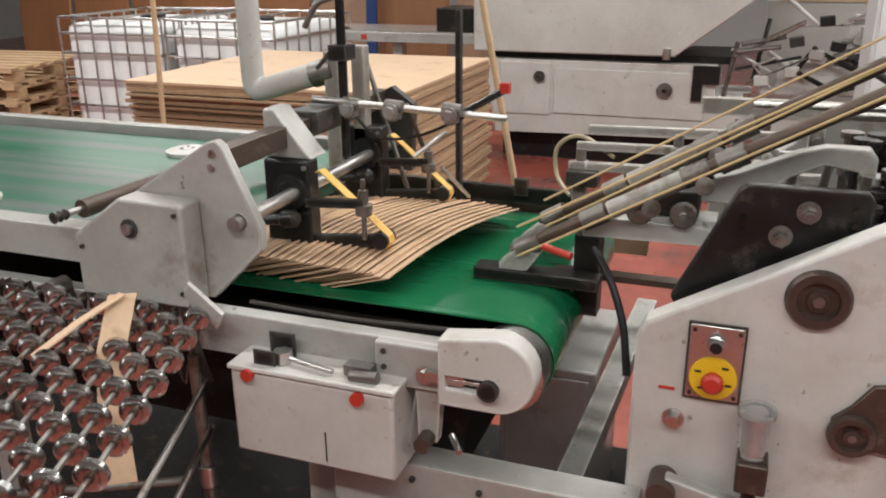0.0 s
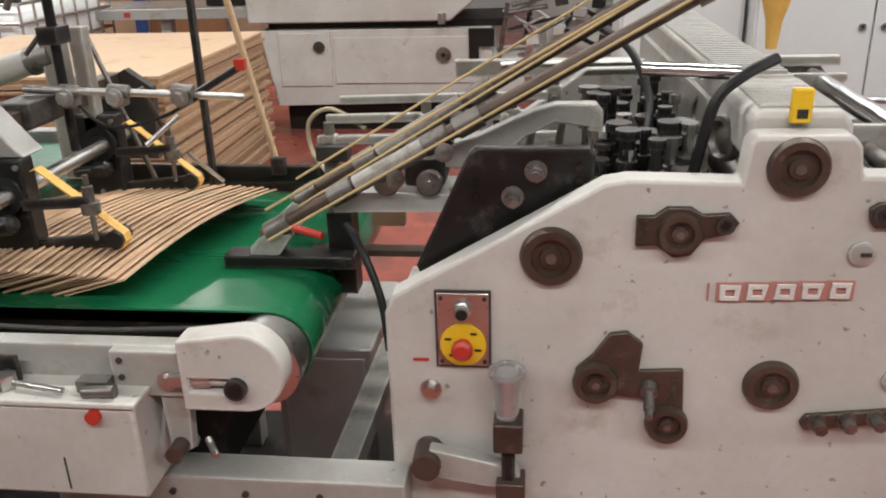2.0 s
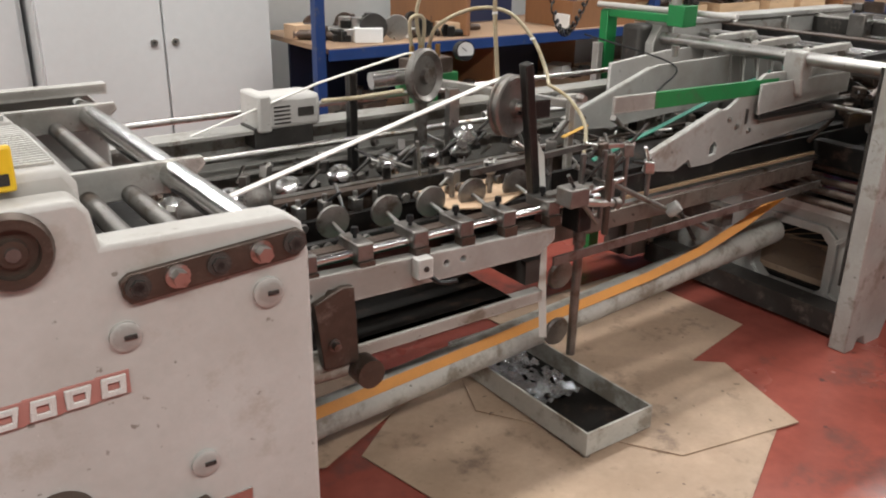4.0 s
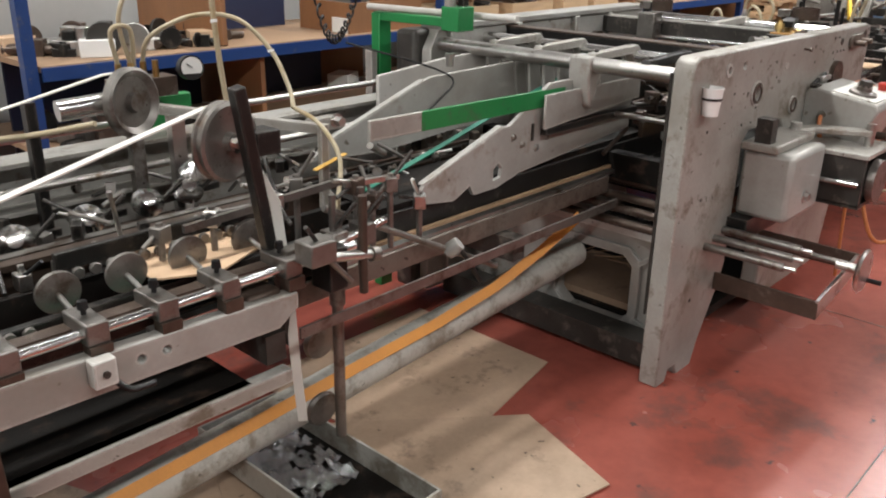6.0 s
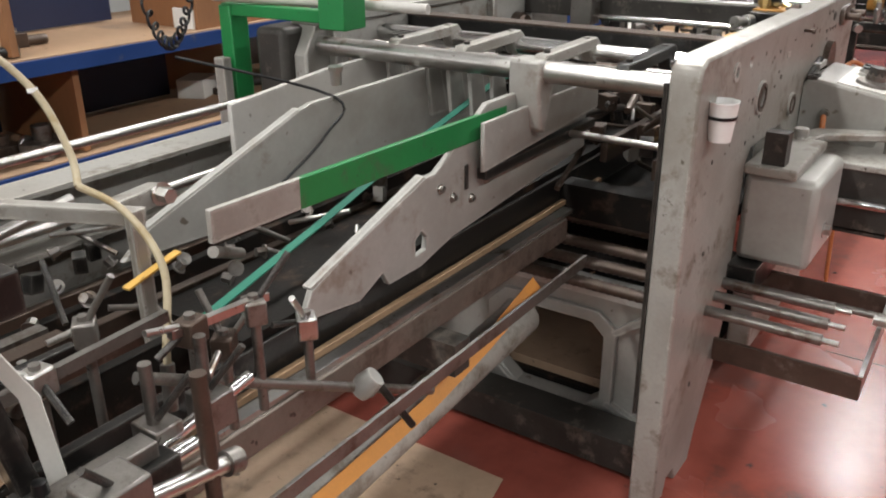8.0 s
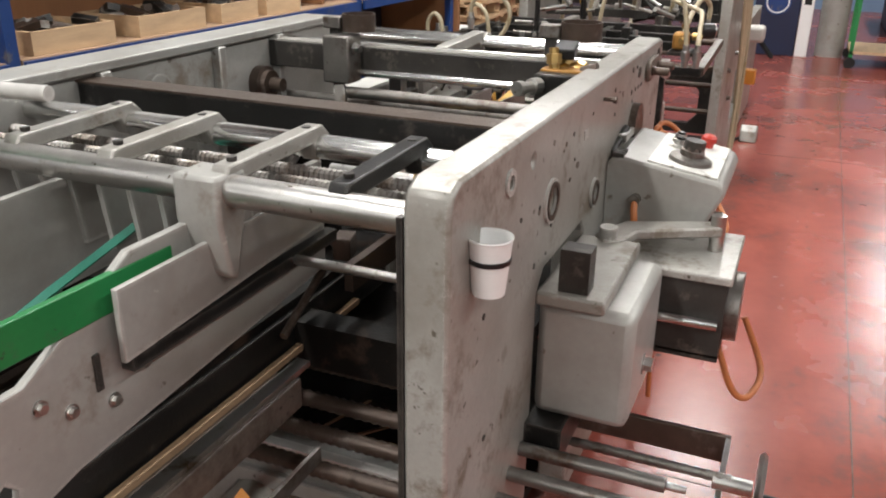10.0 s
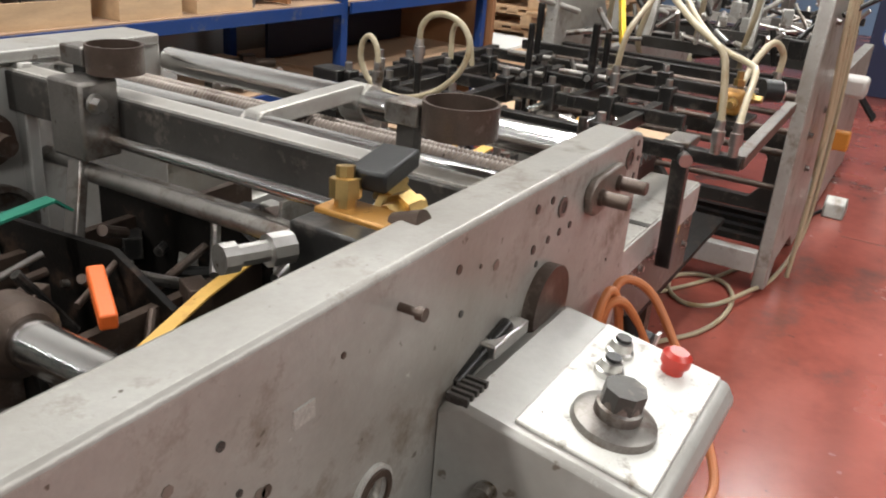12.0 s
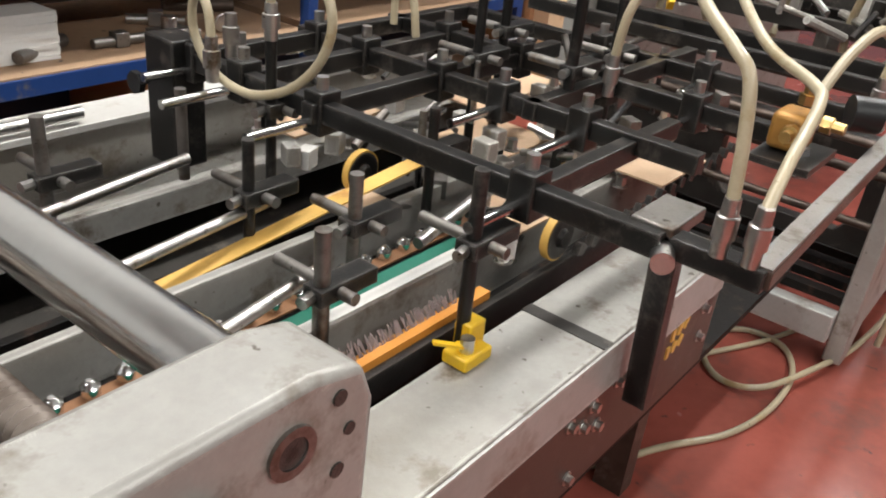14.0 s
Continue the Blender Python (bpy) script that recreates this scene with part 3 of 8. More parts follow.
def card_stream():
    """Shingled folding-box blanks, each lying on the one ahead of it."""
    rng = random.Random(4)
    me = to_mesh("card_blank", bowed_card(), CARD, (0, 0, 0))
    x = -0.185
    for i in range(36):
        ob = new("card_blank", me)
        ob.matrix_world = pose(x + rng.uniform(-0.003, 0.003), 1.935 + rng.uniform(-0.006, 0.006), 0.938 + 0.012 * math.sin(min(i, 24) / 24 * math.pi) - 0.0012 * max(0, i - 20), 0, -19 + rng.uniform(-1.2, 1.2), -14)
        tagged(ob, "flat brown card blank shingled on the green belt", "card blank", "card stream")
        x -= 0.0215 if i < 15 else 0.014


def skate_track():
    """Extending wheel track: skate wheels on cross axles carried by lattice bars and legs."""
    t = thing("wheel_track", (-0.95, 1.2, 0), "extendable skate-wheel conveyor with steel wheels", "conveyor")
    wheel = to_mesh("wheel", lathe((0, -0.008, 0), (0, 1, 0), [(0, 0.010), (0, 0.022), (0.003, 0.027), (0.015, 0.027), (0.018, 0.022), (0.018, 0.010)], 16), WHEEL, (0, 0, 0))
    hub = to_mesh("hub", lathe((0, -0.011, 0), (0, 1, 0), [(0, 0.008), (0.022, 0.008)], 10), BROWN, (0, 0, 0))
    along = Vector((-0.062, 0.0, 0))
    for i in range(16):
        p0 = Vector((-0.62, 1.38, 0.895)) + along * i
        p1 = p0 + Vector((0.26, -0.72, 0))
        part("axle", cyl(p0, p1, 0.005, seg=8), DULL, t)
        for k in range(8):
            q = p0.lerp(p1, (k + (0.75 if i % 2 else 0.25)) / 8.2)
            for me, nm in ((wheel, "wheel"), (hub, "hub")):
                w = new(nm, me)
                w.parent = t
                w.matrix_local = Matrix.Translation(q - base_of(t)) @ pose(0, 0, 0, 0, 0, 20)
        for p in (p0, p1):
            part("lattice_bar", bar(p + Vector((0, 0, 0.01)), p + Vector((-0.05, 0, -0.17)), 0.006, 0.022, (0, 1, 0)), BROWN, t)
            part("lattice_bar", bar(p + Vector((0, 0.008, -0.17)), p + Vector((-0.05, 0.008, 0.01)), 0.006, 0.022, (0, 1, 0)), BROWN, t)
    for p, q in (((-0.62, 1.38), (-0.36, 0.66)), ((-1.2, 1.38), (-0.94, 0.66))):
        part("lower_rod", cyl((*p, 0.74), (*q, 0.74), 0.007, seg=10), STEEL, t)
        part("lower_rod", cyl((*p, 0.62), (*q, 0.62), 0.007, seg=10), STEEL, t)
        for x, y in (p, q):
            lg = part("leg", cyl((x - 0.02, y - 0.01, 0.1), (x - 0.02, y - 0.01, 0.80), 0.014), DULL, t)
            part("collar", cyl((x - 0.02, y - 0.01, 0.47), (x - 0.02, y - 0.01, 0.52), 0.02), STEEL, lg)
            part("castor", cyl((x - 0.035, y - 0.01, 0.012), (x - 0.005, y - 0.01, 0.012), 0.047), BLACKP, lg)
    part("stretcher", cyl((-0.66, 1.33, 0.5), (-1.2, 1.1, 0.47), 0.012), DULL, t)
    solo("torn_card_strip", join(ribbon([(-0.80, 1.10, 0.90), (-0.755, 1.18, 0.945), (-0.70, 1.25, 0.985)], 0.04, 0.003, (0.8, -0.5, 0.2)),
                                 ribbon([(-0.70, 1.25, 0.985), (-0.685, 1.18, 0.89), (-0.64, 1.11, 0.77), (-0.60, 1.07, 0.68)], 0.055, 0.003, (0.8, 0.5, 0))), CARD,
         "torn strip of brown card stuck between the wheels", "card scrap")


def ring_bearing(t, x, z, y, r, mat_=BROWN):
    b = part("bearing_cover", lathe((x, y, z), (0, -1, 0), [(0, r * 1.12), (0.006, r * 1.10), (0.014, r), (0.014, r * 0.72), (0.004, r * 0.68), (0.004, r * 0.42), (0.012, r * 0.38), (0.012, r * 0.2)], 28), mat_, t, "brown ring-shaped bearing cover")
    part("shaft_end", cyl((x, y - 0.004, z), (x, y - 0.016, z), r * 0.2, seg=14), DULL, b)


def feeder_frame():
    t = thing("feeder_machine", (0.84, 2.0, 0), "worn grey feeder side frame with bearings and control plate", "machine")
    y = 1.50
    out = [(0.285, -0.035), (0.285, 0.93), (0.30, 0.965), (0.68, 1.185), (0.72, 1.192), (0.905, 1.188), (0.912, 1.25), (0.925, 1.268), (1.075, 1.268),
           (1.09, 1.25), (1.098, 1.2), (1.36, 1.196), (1.388, 1.18), (1.397, 1.13), (1.402, -0.035)]
    p = part("side_plate", slab(out, y, y + 0.06), GREY_LIGHT, t, "scuffed light grey side plate", bevel=0.008)
    for x, z, r in ((0.591, 1.051, 0.05), (0.992, 1.216, 0.046), (0.993, 0.804, 0.045)):
        ring_bearing(p, x, z, y, r)
    # bracketed bearings
    part("bearing_bracket", slab([(0.735, 1.075), (0.735, 1.132), (0.765, 1.132), (0.785, 1.148), (0.825, 1.148), (0.845, 1.135), (0.89, 1.138), (0.907, 1.12), (0.89, 1.1), (0.85, 1.09), (0.83, 1.06), (0.80, 1.055), (0.77, 1.078)], y - 0.012, y), BROWN, p, bevel=0.003)
    ring_bearing(p, 0.807, 1.103, y - 0.012, 0.034)
    part("bracket_cap", cyl((0.882, y - 0.012, 1.118), (0.882, y - 0.02, 1.118), 0.016), BLACK, p)
    for k in range(3):
        part("screw", cyl((0.748, y - 0.01, 1.087 + 0.017 * k), (0.748, y - 0.016, 1.087 + 0.017 * k), 0.005, seg=10), BLACK, p)
    part("bearing_bracket", slab([(0.645, 0.775), (0.64, 0.83), (0.67, 0.86), (0.70, 0.905), (0.73, 0.91), (0.76, 0.885), (0.755, 0.83), (0.835, 0.835), (0.84, 0.75), (0.845, 0.70), (0.81, 0.675), (0.775, 0.70), (0.775, 0.77), (0.72, 0.775), (0.69, 0.76)], y - 0.012, y), BROWN, p, bevel=0.003)
    ring_bearing(p, 0.677, 0.804, y - 0.012, 0.038)
    ring_bearing(p, 0.811, 0.720, y - 0.012, 0.036)
    for k in range(3):
        part("screw", cyl((0.818, y - 0.01, 0.775 + 0.019 * k), (0.818, y - 0.016, 0.775 + 0.019 * k), 0.005, seg=10), BLACK, p)
    part("grease_screw", lathe((0.775, y - 0.012, 0.80), (-0.1, -1, -0.25), [(0, 0.016), (0.02, 0.016), (0.022, 0.01), (0.06, 0.01), (0.062, 0.007), (0.08, 0.007)], 14), DULL, p)
    part("bolt", bolt(0.367, y, 0.772, 0.014, 0.02), STEEL, p)
    part("strap_plate", slab([(1.115, 1.125), (1.125, 1.112), (1.375, 1.13), (1.39, 1.145), (1.388, 1.165), (1.375, 1.175), (1.125, 1.158), (1.112, 1.148)], y - 0.01, y), BROWN, p, "brown strap plate with bolts", bevel=0.003)
    for k, x in enumerate((1.135, 1.19, 1.25, 1.315, 1.368)):
        part("bolt", bolt(x, y - 0.01, 1.137 + 0.07 * (x - 1.13), 0.012, 0.02 if k in (1, 3) else 0.008), STEEL if k in (1, 3) else BLACK, p)
    for x, z, r in ((1.112, 1.066, 0.022), (1.204, 0.822, 0.022), (1.325, 1.08, 0.024)):
        d = part("dial", lathe((x, y, z), (0, -1, 0), [(0, r), (0.006, r), (0.008, r * 0.85), (0.008, 0.003)], 22), GREY, p)
        part("dial_pointer", bx(x - 0.003, x + 0.014, y - 0.011, y - 0.008, z - 0.003, z + 0.003), BLACK, d)
    s = part("terminal_strip", slab([(1.06, 0.715), (1.20, 0.735), (1.21, 0.75), (1.20, 0.765), (1.06, 0.748), (1.05, 0.73)], y - 0.012, y), BROWN, p, bevel=0.003)
    for x in (1.08, 1.13, 1.18):
        part("thumb_screw", bolt(x, y - 0.012, 0.735 + (x - 1.08) * 0.12, 0.012, 0.03), DULL, s)
    part("rating_plate", bx(1.225, 1.275, y - 0.003, y, 0.715, 0.745), STEEL, p)
    # worn maker's sign as plain raised blocks
    sign = part("maker_sign", bx(0.865, 0.868, y - 0.004, y, 0.972, 1.005), PINK, p)
    for k in range(5):
        x, z = 0.885 + 0.046 * k, 0.974 + 0.002 * k
        edge = [(x - 0.005, z - 0.003), (x + 0.041, z - 0.003), (x + 0.041, z + 0.033), (x - 0.005, z + 0.033)]
        part("sign_edge", slab(edge, y - 0.003, y), PINK, p)
        eye = [(x + 0.010, z + 0.009), (x + 0.026, z + 0.009), (x + 0.026, z + 0.021), (x + 0.010, z + 0.021)]
        face = [(x, z), (x + 0.034 - 0.004 * (k % 2), z), (x + 0.036, z + 0.030), (x + 0.002 * (k % 3), z + 0.030)]
        part("sign_block", slab(face, y - 0.008, y - 0.003, holes=[eye]), GREY_LIGHT, p, bevel=0.0015)
    # emergency stop plate
    e = part("stop_plate", bx(0.384, 0.480, y - 0.008, y, 0.828, 0.978), STEEL, p, "steel plate with push buttons", bevel=0.002)
    part("plate_frame", slab([(0.380, 0.824), (0.484, 0.824), (0.484, 0.982), (0.380, 0.982)], y - 0.005, y - 0.0005, holes=[[(0.388, 0.832), (0.476, 0.832), (0.476, 0.974), (0.388, 0.974)]]), BLACK, e)
    part("start_button", lathe((0.432, y - 0.008, 0.945), (0, -1, 0), [(0, 0.017), (0.008, 0.017), (0.010, 0.014), (0.02, 0.014), (0.022, 0.01)], 20), STEEL, e)
    part("button_cap", cyl((0.432, y - 0.026, 0.945), (0.432, y - 0.032, 0.945), 0.011), BLACKP, e)
    part("stop_disc", cyl((0.432, y - 0.008, 0.874), (0.432, y - 0.012, 0.874), 0.043, seg=32), YELLOW, e, "round yellow disc")
    part("stop_button", lathe((0.432, y - 0.012, 0.874), (0, -1, 0), [(0, 0.014), (0.012, 0.014), (0.014, 0.020), (0.026, 0.020), (0.032, 0.014)], 22), RED, e, "red mushroom button")
    for dx, dz in ((-0.028, 0.012), (-0.02, -0.022), (0.02, 0.024), (0.028, -0.01)):
        part("disc_mark", bx(0.432 + dx - 0.006, 0.432 + dx + 0.006, y - 0.0135, y - 0.012, 0.874 + dz - 0.002, 0.874 + dz + 0.002), BLACK, e)
    for sx in (0.392, 0.472):
        for sz in (0.838, 0.968):
            part("screw", cyl((sx, y - 0.008, sz), (sx, y - 0.011, sz), 0.004, seg=8), BLACK, e)
    part("red_label", bx(0.335, 0.365, y - 0.0015, y, 0.832, 0.838), RED, p)
    # oil bowl and its lever
    g = part("oil_bowl", lathe((0.515, y - 0.045, 0.745), (0, 0, 1), [(0, 0.02), (0.03, 0.026), (0.085, 0.028), (0.088, 0.034), (0.1, 0.034), (0.104, 0.02)], 22), ACRYL, p, "clear oil bowl")
    part("bowl_core", lathe((0.515, y - 0.045, 0.75), (0, 0, 1), [(0, 0.012), (0.05, 0.014), (0.06, 0.018), (0.08, 0.018)], 14), STEEL, g)
    part("valve_block", bx(0.49, 0.545, y - 0.075, y - 0.01, 0.68, 0.742), BROWN, p, bevel=0.004)
    part("valve_stem", bx(0.505, 0.53, y - 0.06, y - 0.03, 0.60, 0.68), BLACK, p)
    part("crank", slab([(0.345, 0.625), (0.36, 0.60), (0.53, 0.575), (0.545, 0.60), (0.53, 0.63), (0.37, 0.665), (0.35, 0.655)], y - 0.05, y - 0.02), GREY, p, bevel=0.004)
    part("crank_hub", cyl((0.36, y, 0.635), (0.36, y - 0.07, 0.635), 0.028), BROWN, p)
    part("crank_block", bx(0.495, 0.55, y - 0.075, y - 0.02, 0.555, 0.61), BROWN, p, bevel=0.003)
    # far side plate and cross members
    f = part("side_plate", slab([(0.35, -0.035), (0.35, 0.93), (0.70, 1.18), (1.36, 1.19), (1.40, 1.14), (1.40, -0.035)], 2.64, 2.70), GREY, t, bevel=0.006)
    # near-black block fills the frame in place of its shaded inside
    part("base", bx(0.35, 1.35, 1.56, 2.64, 0.06, 0.55), GREASE_SHADE, t, "greasy machine interior filled near-black for its shade")
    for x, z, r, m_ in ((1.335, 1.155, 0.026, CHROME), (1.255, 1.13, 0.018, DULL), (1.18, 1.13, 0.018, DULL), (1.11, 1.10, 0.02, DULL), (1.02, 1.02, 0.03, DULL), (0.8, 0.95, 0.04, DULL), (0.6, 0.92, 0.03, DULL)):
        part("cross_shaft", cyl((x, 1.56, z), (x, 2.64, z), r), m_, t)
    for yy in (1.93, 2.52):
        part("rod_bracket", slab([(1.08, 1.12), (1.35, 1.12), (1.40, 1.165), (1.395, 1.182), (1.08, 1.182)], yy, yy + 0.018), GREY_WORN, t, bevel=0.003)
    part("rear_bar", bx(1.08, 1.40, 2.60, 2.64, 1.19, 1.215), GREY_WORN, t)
    # tray coloured near-black for the shade below the shafts
    part("inner_tray", bx(1.1, 1.39, 1.56, 2.62, 0.98, 1.0), GREASE_SHADE, t)


def feeder_top():
    t = thing("feeding_unit", (0.6, 1.9, 1.0), "black and grey feeder head with slanting round guide bars", "machine head")
    bp = part("black_plate", slab([(0.335, 0.99), (0.44, 1.215), (0.452, 1.225), (0.655, 1.225), (0.668, 1.21), (0.668, 1.12), (0.70, 1.08), (0.70, 0.96), (0.35, 0.96)], 1.585, 1.61), BLACK, t, "dark bolted cheek plate", bevel=0.004)
    for x, z in ((0.562, 1.182), (0.52, 1.133)):
        part("bolt", join(bolt(x, 1.585, z, 0.014, 0.03), cyl((x, 1.56, z), (x, 1.545, z), 0.009, seg=12)), DULL, bp)
    for x, z in ((0.452, 1.162), (0.452, 1.135), (0.64, 1.19), (0.64, 1.165)):
        part("screw", cyl((x, 1.585, z), (x, 1.578, z), 0.007, seg=12), GREASE_SHADE, bp)
    # two slanting tubes with cords
    for k, y in enumerate((1.83, 2.02)):
        a, b = Vector((-0.05 + 0.02 * k, y, 0.955 + 0.015 * k)), Vector((1.12, y, 1.60 + 0.04 * k))
        g = part("guide_bar", cyl(a, b, 0.0165), BROWN, t, "brown slanting guide bar")
        for f_ in (0.03, 0.16, 0.34, 0.40, 0.8):
            c = a.lerp(b, f_)
            part("sleeve", cyl(a.lerp(b, f_ - 0.02), a.lerp(b, f_ + 0.025), 0.024), DULL, g)
        part("sleeve", cyl(a.lerp(b, 0.19), a.lerp(b, 0.33), 0.021), GREY_WORN, g)
        part("cord", cyl(a + Vector((0, 0.03, 0.05)), b + Vector((0, 0.03, 0.06)), 0.0035, seg=6), STRING, g)
        part("cord", cyl(a + Vector((0.02, -0.03, 0.0)), b + Vector((0, -0.03, 0.01)), 0.0035, seg=6), STRING, g)
        part("clamp_shoe", slab([(-0.08, 0.90), (-0.01, 0.915), (0.02, 0.96), (-0.03, 0.975), (-0.08, 0.93)], y - 0.02, y + 0.02), GREY, g, bevel=0.003)
        for f_ in (0.27, 0.36):
            c = a.lerp(b, f_)
            part("star_knob", lathe(c + Vector((0, -0.02, -0.03)), (0, -1, 0.1), [(0, 0.008), (0.012, 0.01), (0.013, 0.020), (0.022, 0.020), (0.024, 0.010)], 16), DULL, g)
    part("lever", cyl((0.03, 1.80, 0.985), (0.10, 1.78, 0.975), 0.009), RED, t, "orange-red lever")
    part("front_bar", slab([(0.10, 1.025), (0.12, 1.05), (0.40, 1.045), (0.40, 1.005), (0.11, 1.0)], 1.86, 1.92), GREY, t, bevel=0.003)
    part("front_post", bx(0.09, 0.15, 1.86, 1.92, 0.80, 1.0), BLACK, t)
    part("cast_arm", slab([(0.36, 1.10), (0.36, 1.15), (0.43, 1.17), (0.55, 1.225), (0.60, 1.24), (0.685, 1.24), (0.70, 1.22), (0.70, 1.1), (0.675, 1.1), (0.67, 1.19), (0.60, 1.2), (0.54, 1.17), (0.46, 1.10)], 1.88, 1.92), GREY, t, bevel=0.004)
    part("block", bx(0.27, 0.36, 1.88, 1.98, 1.06, 1.12), GREY_DARK, t, bevel=0.005)
    part("block_bar", bx(0.23, 0.40, 1.87, 1.95, 1.045, 1.06), GREY, t)
    for x in (0.235, 0.33, 0.44):
        w = part("grooved_wheel", lathe((x, 1.862, 1.075), (0, -1, 0), [(0, 0.012), (0, 0.028), (0.006, 0.03), (0.010, 0.024), (0.016, 0.03), (0.02, 0.026), (0.022, 0.01), (0.03, 0.008)], 20), DULL, t)
    for z, y0 in ((1.135, 2.20), (1.105, 2.10), (1.15, 2.36)):
        part("cross_rail", bar((0.02, y0, z), (0.62, y0, z + 0.012), 0.022, 0.022), GREY_WORN, t, bevel=0.002)
    for x, y0, z0, z1 in ((0.05, 2.10, 0.93, 1.12), (0.28, 2.20, 0.93, 1.15), (0.50, 2.12, 1.0, 1.18), (0.60, 2.2, 1.0, 1.22), (0.42, 2.36, 0.93, 1.17)):
        u = part("carrier_post", bx(x - 0.018, x + 0.018, y0 - 0.015, y0 + 0.015, z0, z1), GREY_WORN, t, bevel=0.003)
        part("post_screw", bolt(x, y0 - 0.015, z1 - 0.03, 0.010, 0.02), STEEL, u)
        part("post_collar", cyl((x, y0, z1), (x, y0, z1 + 0.03), 0.013, seg=14), DULL, u)
    for x in (0.47, 0.535, 0.60):
        part("finger", bar((x, 1.96, 1.08), (x + 0.02, 1.97, 1.20), 0.018, 0.024, (0, 1, 0)), GREY_WORN, t, bevel=0.003)
    part("counter", bx(0.02, 0.10, 2.06, 2.12, 1.06, 1.10), GREY_DARK, t, bevel=0.004)
    part("air_hose", tube([(0.12, 2.2, 1.11), (0.02, 2.25, 1.15), (-0.05, 2.28, 1.11), (-0.05, 2.28, 1.03), (0.0, 2.22, 0.99)], 0.006), HOSE, t)
    part("card_strip", bx(0.16, 0.24, 2.02, 2.06, 0.91, 1.0), CARD, t)
    part("lower_bar", bx(-0.14, 0.16, 1.80, 1.86, 0.885, 0.915), BLACK, t, bevel=0.003)
    part("lower_bar", bx(-0.10, 0.36, 1.92, 1.96, 0.87, 0.885), BROWN, t)
    part("lower_bar", bx(-0.10, 0.36, 2.40, 2.44, 0.88, 0.91), GREY_DARK, t)
    part("front_cable", tube([(0.14, 1.84, 0.98), (0.19, 1.78, 0.93), (0.23, 1.74, 0.84), (0.25, 1.70, 0.74)], 0.009), BLACKP, t)
    part("rear_beam", bx(0.3, 0.86, 2.74, 2.78, 1.14, 1.19), GREY_WORN, t)
    part("rear_pipe", cyl((0.45, 2.60, 1.20), (0.86, 2.60, 1.205), 0.010), STEEL, t)
    rng = random.Random(9)
    for i in range(54):
        x, y_ = 0.69 + 0.19 * rng.random(), 1.70 + 0.66 * rng.random()
        h = 0.05 + 0.10 * rng.random()
        r = 0.009 + 0.010 * rng.random()
        part("adjuster", lathe((x, y_, 1.08), (0, 0, 1), [(0, r * 1.3), (h * 0.5, r * 1.3), (h * 0.52, r), (h * 0.85, r), (h * 0.86, r * 1.5), (h, r * 1.5)], 10), rng.choice([BLACK, BLACK, BLACK, DULL, CHROME]), t)
    part("adjuster_bed", bx(0.68, 0.93, 1.66, 2.4, 0.98, 1.09), GREASE_SHADE, t, bevel=0.004)
    for y_ in (1.75, 1.95):
        ring = part("pulley", lathe((0.93, y_, 1.2), (-1, -0.4, 0), [(0, 0.045), (0.02, 0.045), (0.022, 0.036), (0.01, 0.03), (0.02, 0.012)], 24), DULL, t)
    part("air_hose", tube([(0.70, 2.3, 1.35), (0.78, 2.2, 1.30), (0.82, 2.1, 1.2), (0.80, 2.0, 1.12)], 0.01), BLACKP, t)
    # ribbed guard: a short hood and a long inclined cover behind it
    h = part("guard", slab([(0.925, 1.20), (1.095, 1.20), (1.095, 1.27), (1.08, 1.293), (0.94, 1.293), (0.925, 1.28)], 1.57, 1.86), GREY_LIGHT, t, "ribbed grey guard", bevel=0.01)
    for k in range(19):
        y_ = 1.60 + 0.0137 * k
        part("rib", bx(0.945, 1.075, y_, y_ + 0.006, 1.291, 1.297), GREY_WORN, h)
    h2 = part("guard", bar((1.0, 1.86, 1.25), (0.945, 2.74, 1.275), 0.15, 0.10), GREY_WORN, t, "long ribbed grey guard", bevel=0.008)
    for k in range(38):
        f_ = (k + 1) / 39.5
        c = Vector((1.0, 1.86, 1.305)).lerp(Vector((0.945, 2.74, 1.33)), f_)
        part("rib", bx(c.x - 0.062, c.x + 0.062, c.y - 0.005, c.y + 0.005, c.z - 0.006, c.z + 0.002), GREY, h2)
    part("guard_side", bar((0.915, 1.88, 1.17), (0.865, 2.72, 1.19), 0.012, 0.16), GREY_WORN, h2)
    part("handle_bar", cyl((0.76, 1.75, 1.335), (0.93, 1.70, 1.335), 0.014), CHROME, t, "chrome handle")
    part("hand_cable", tube([(0.99, 1.70, 1.36), (0.93, 1.66, 1.34), (0.88, 1.64, 1.30), (0.86, 1.64, 1.22), (0.85, 1.66, 1.14)], 0.011), BLACKP, t)
    part("yellow_tag", bx(0.985, 1.02, 1.555, 1.57, 1.275, 1.335), YELLOW, t, "yellow connector", bevel=0.004)
    part("tag_slot", bx(0.995, 1.012, 1.553, 1.556, 1.285, 1.30), BLACK, t)
    part("funnel", lathe((0.99, 1.75, 1.37), (0, 0, 1), [(0, 0.010), (0.05, 0.015), (0.11, 0.032), (0.13, 0.034)], 16), STRAP, t, "amber cable funnel")
    part("head_box", bx(0.94, 1.05, 1.70, 1.80, 1.50, 1.62), GREY_LIGHT, t, bevel=0.006)
    part("head_box_label", bx(0.97, 1.02, 1.697, 1.70, 1.515, 1.545), BLACKP, t)
    part("head_post", cyl((1.0, 1.76, 1.6), (1.0, 1.76, 2.4), 0.02), GREY_LIGHT, t)


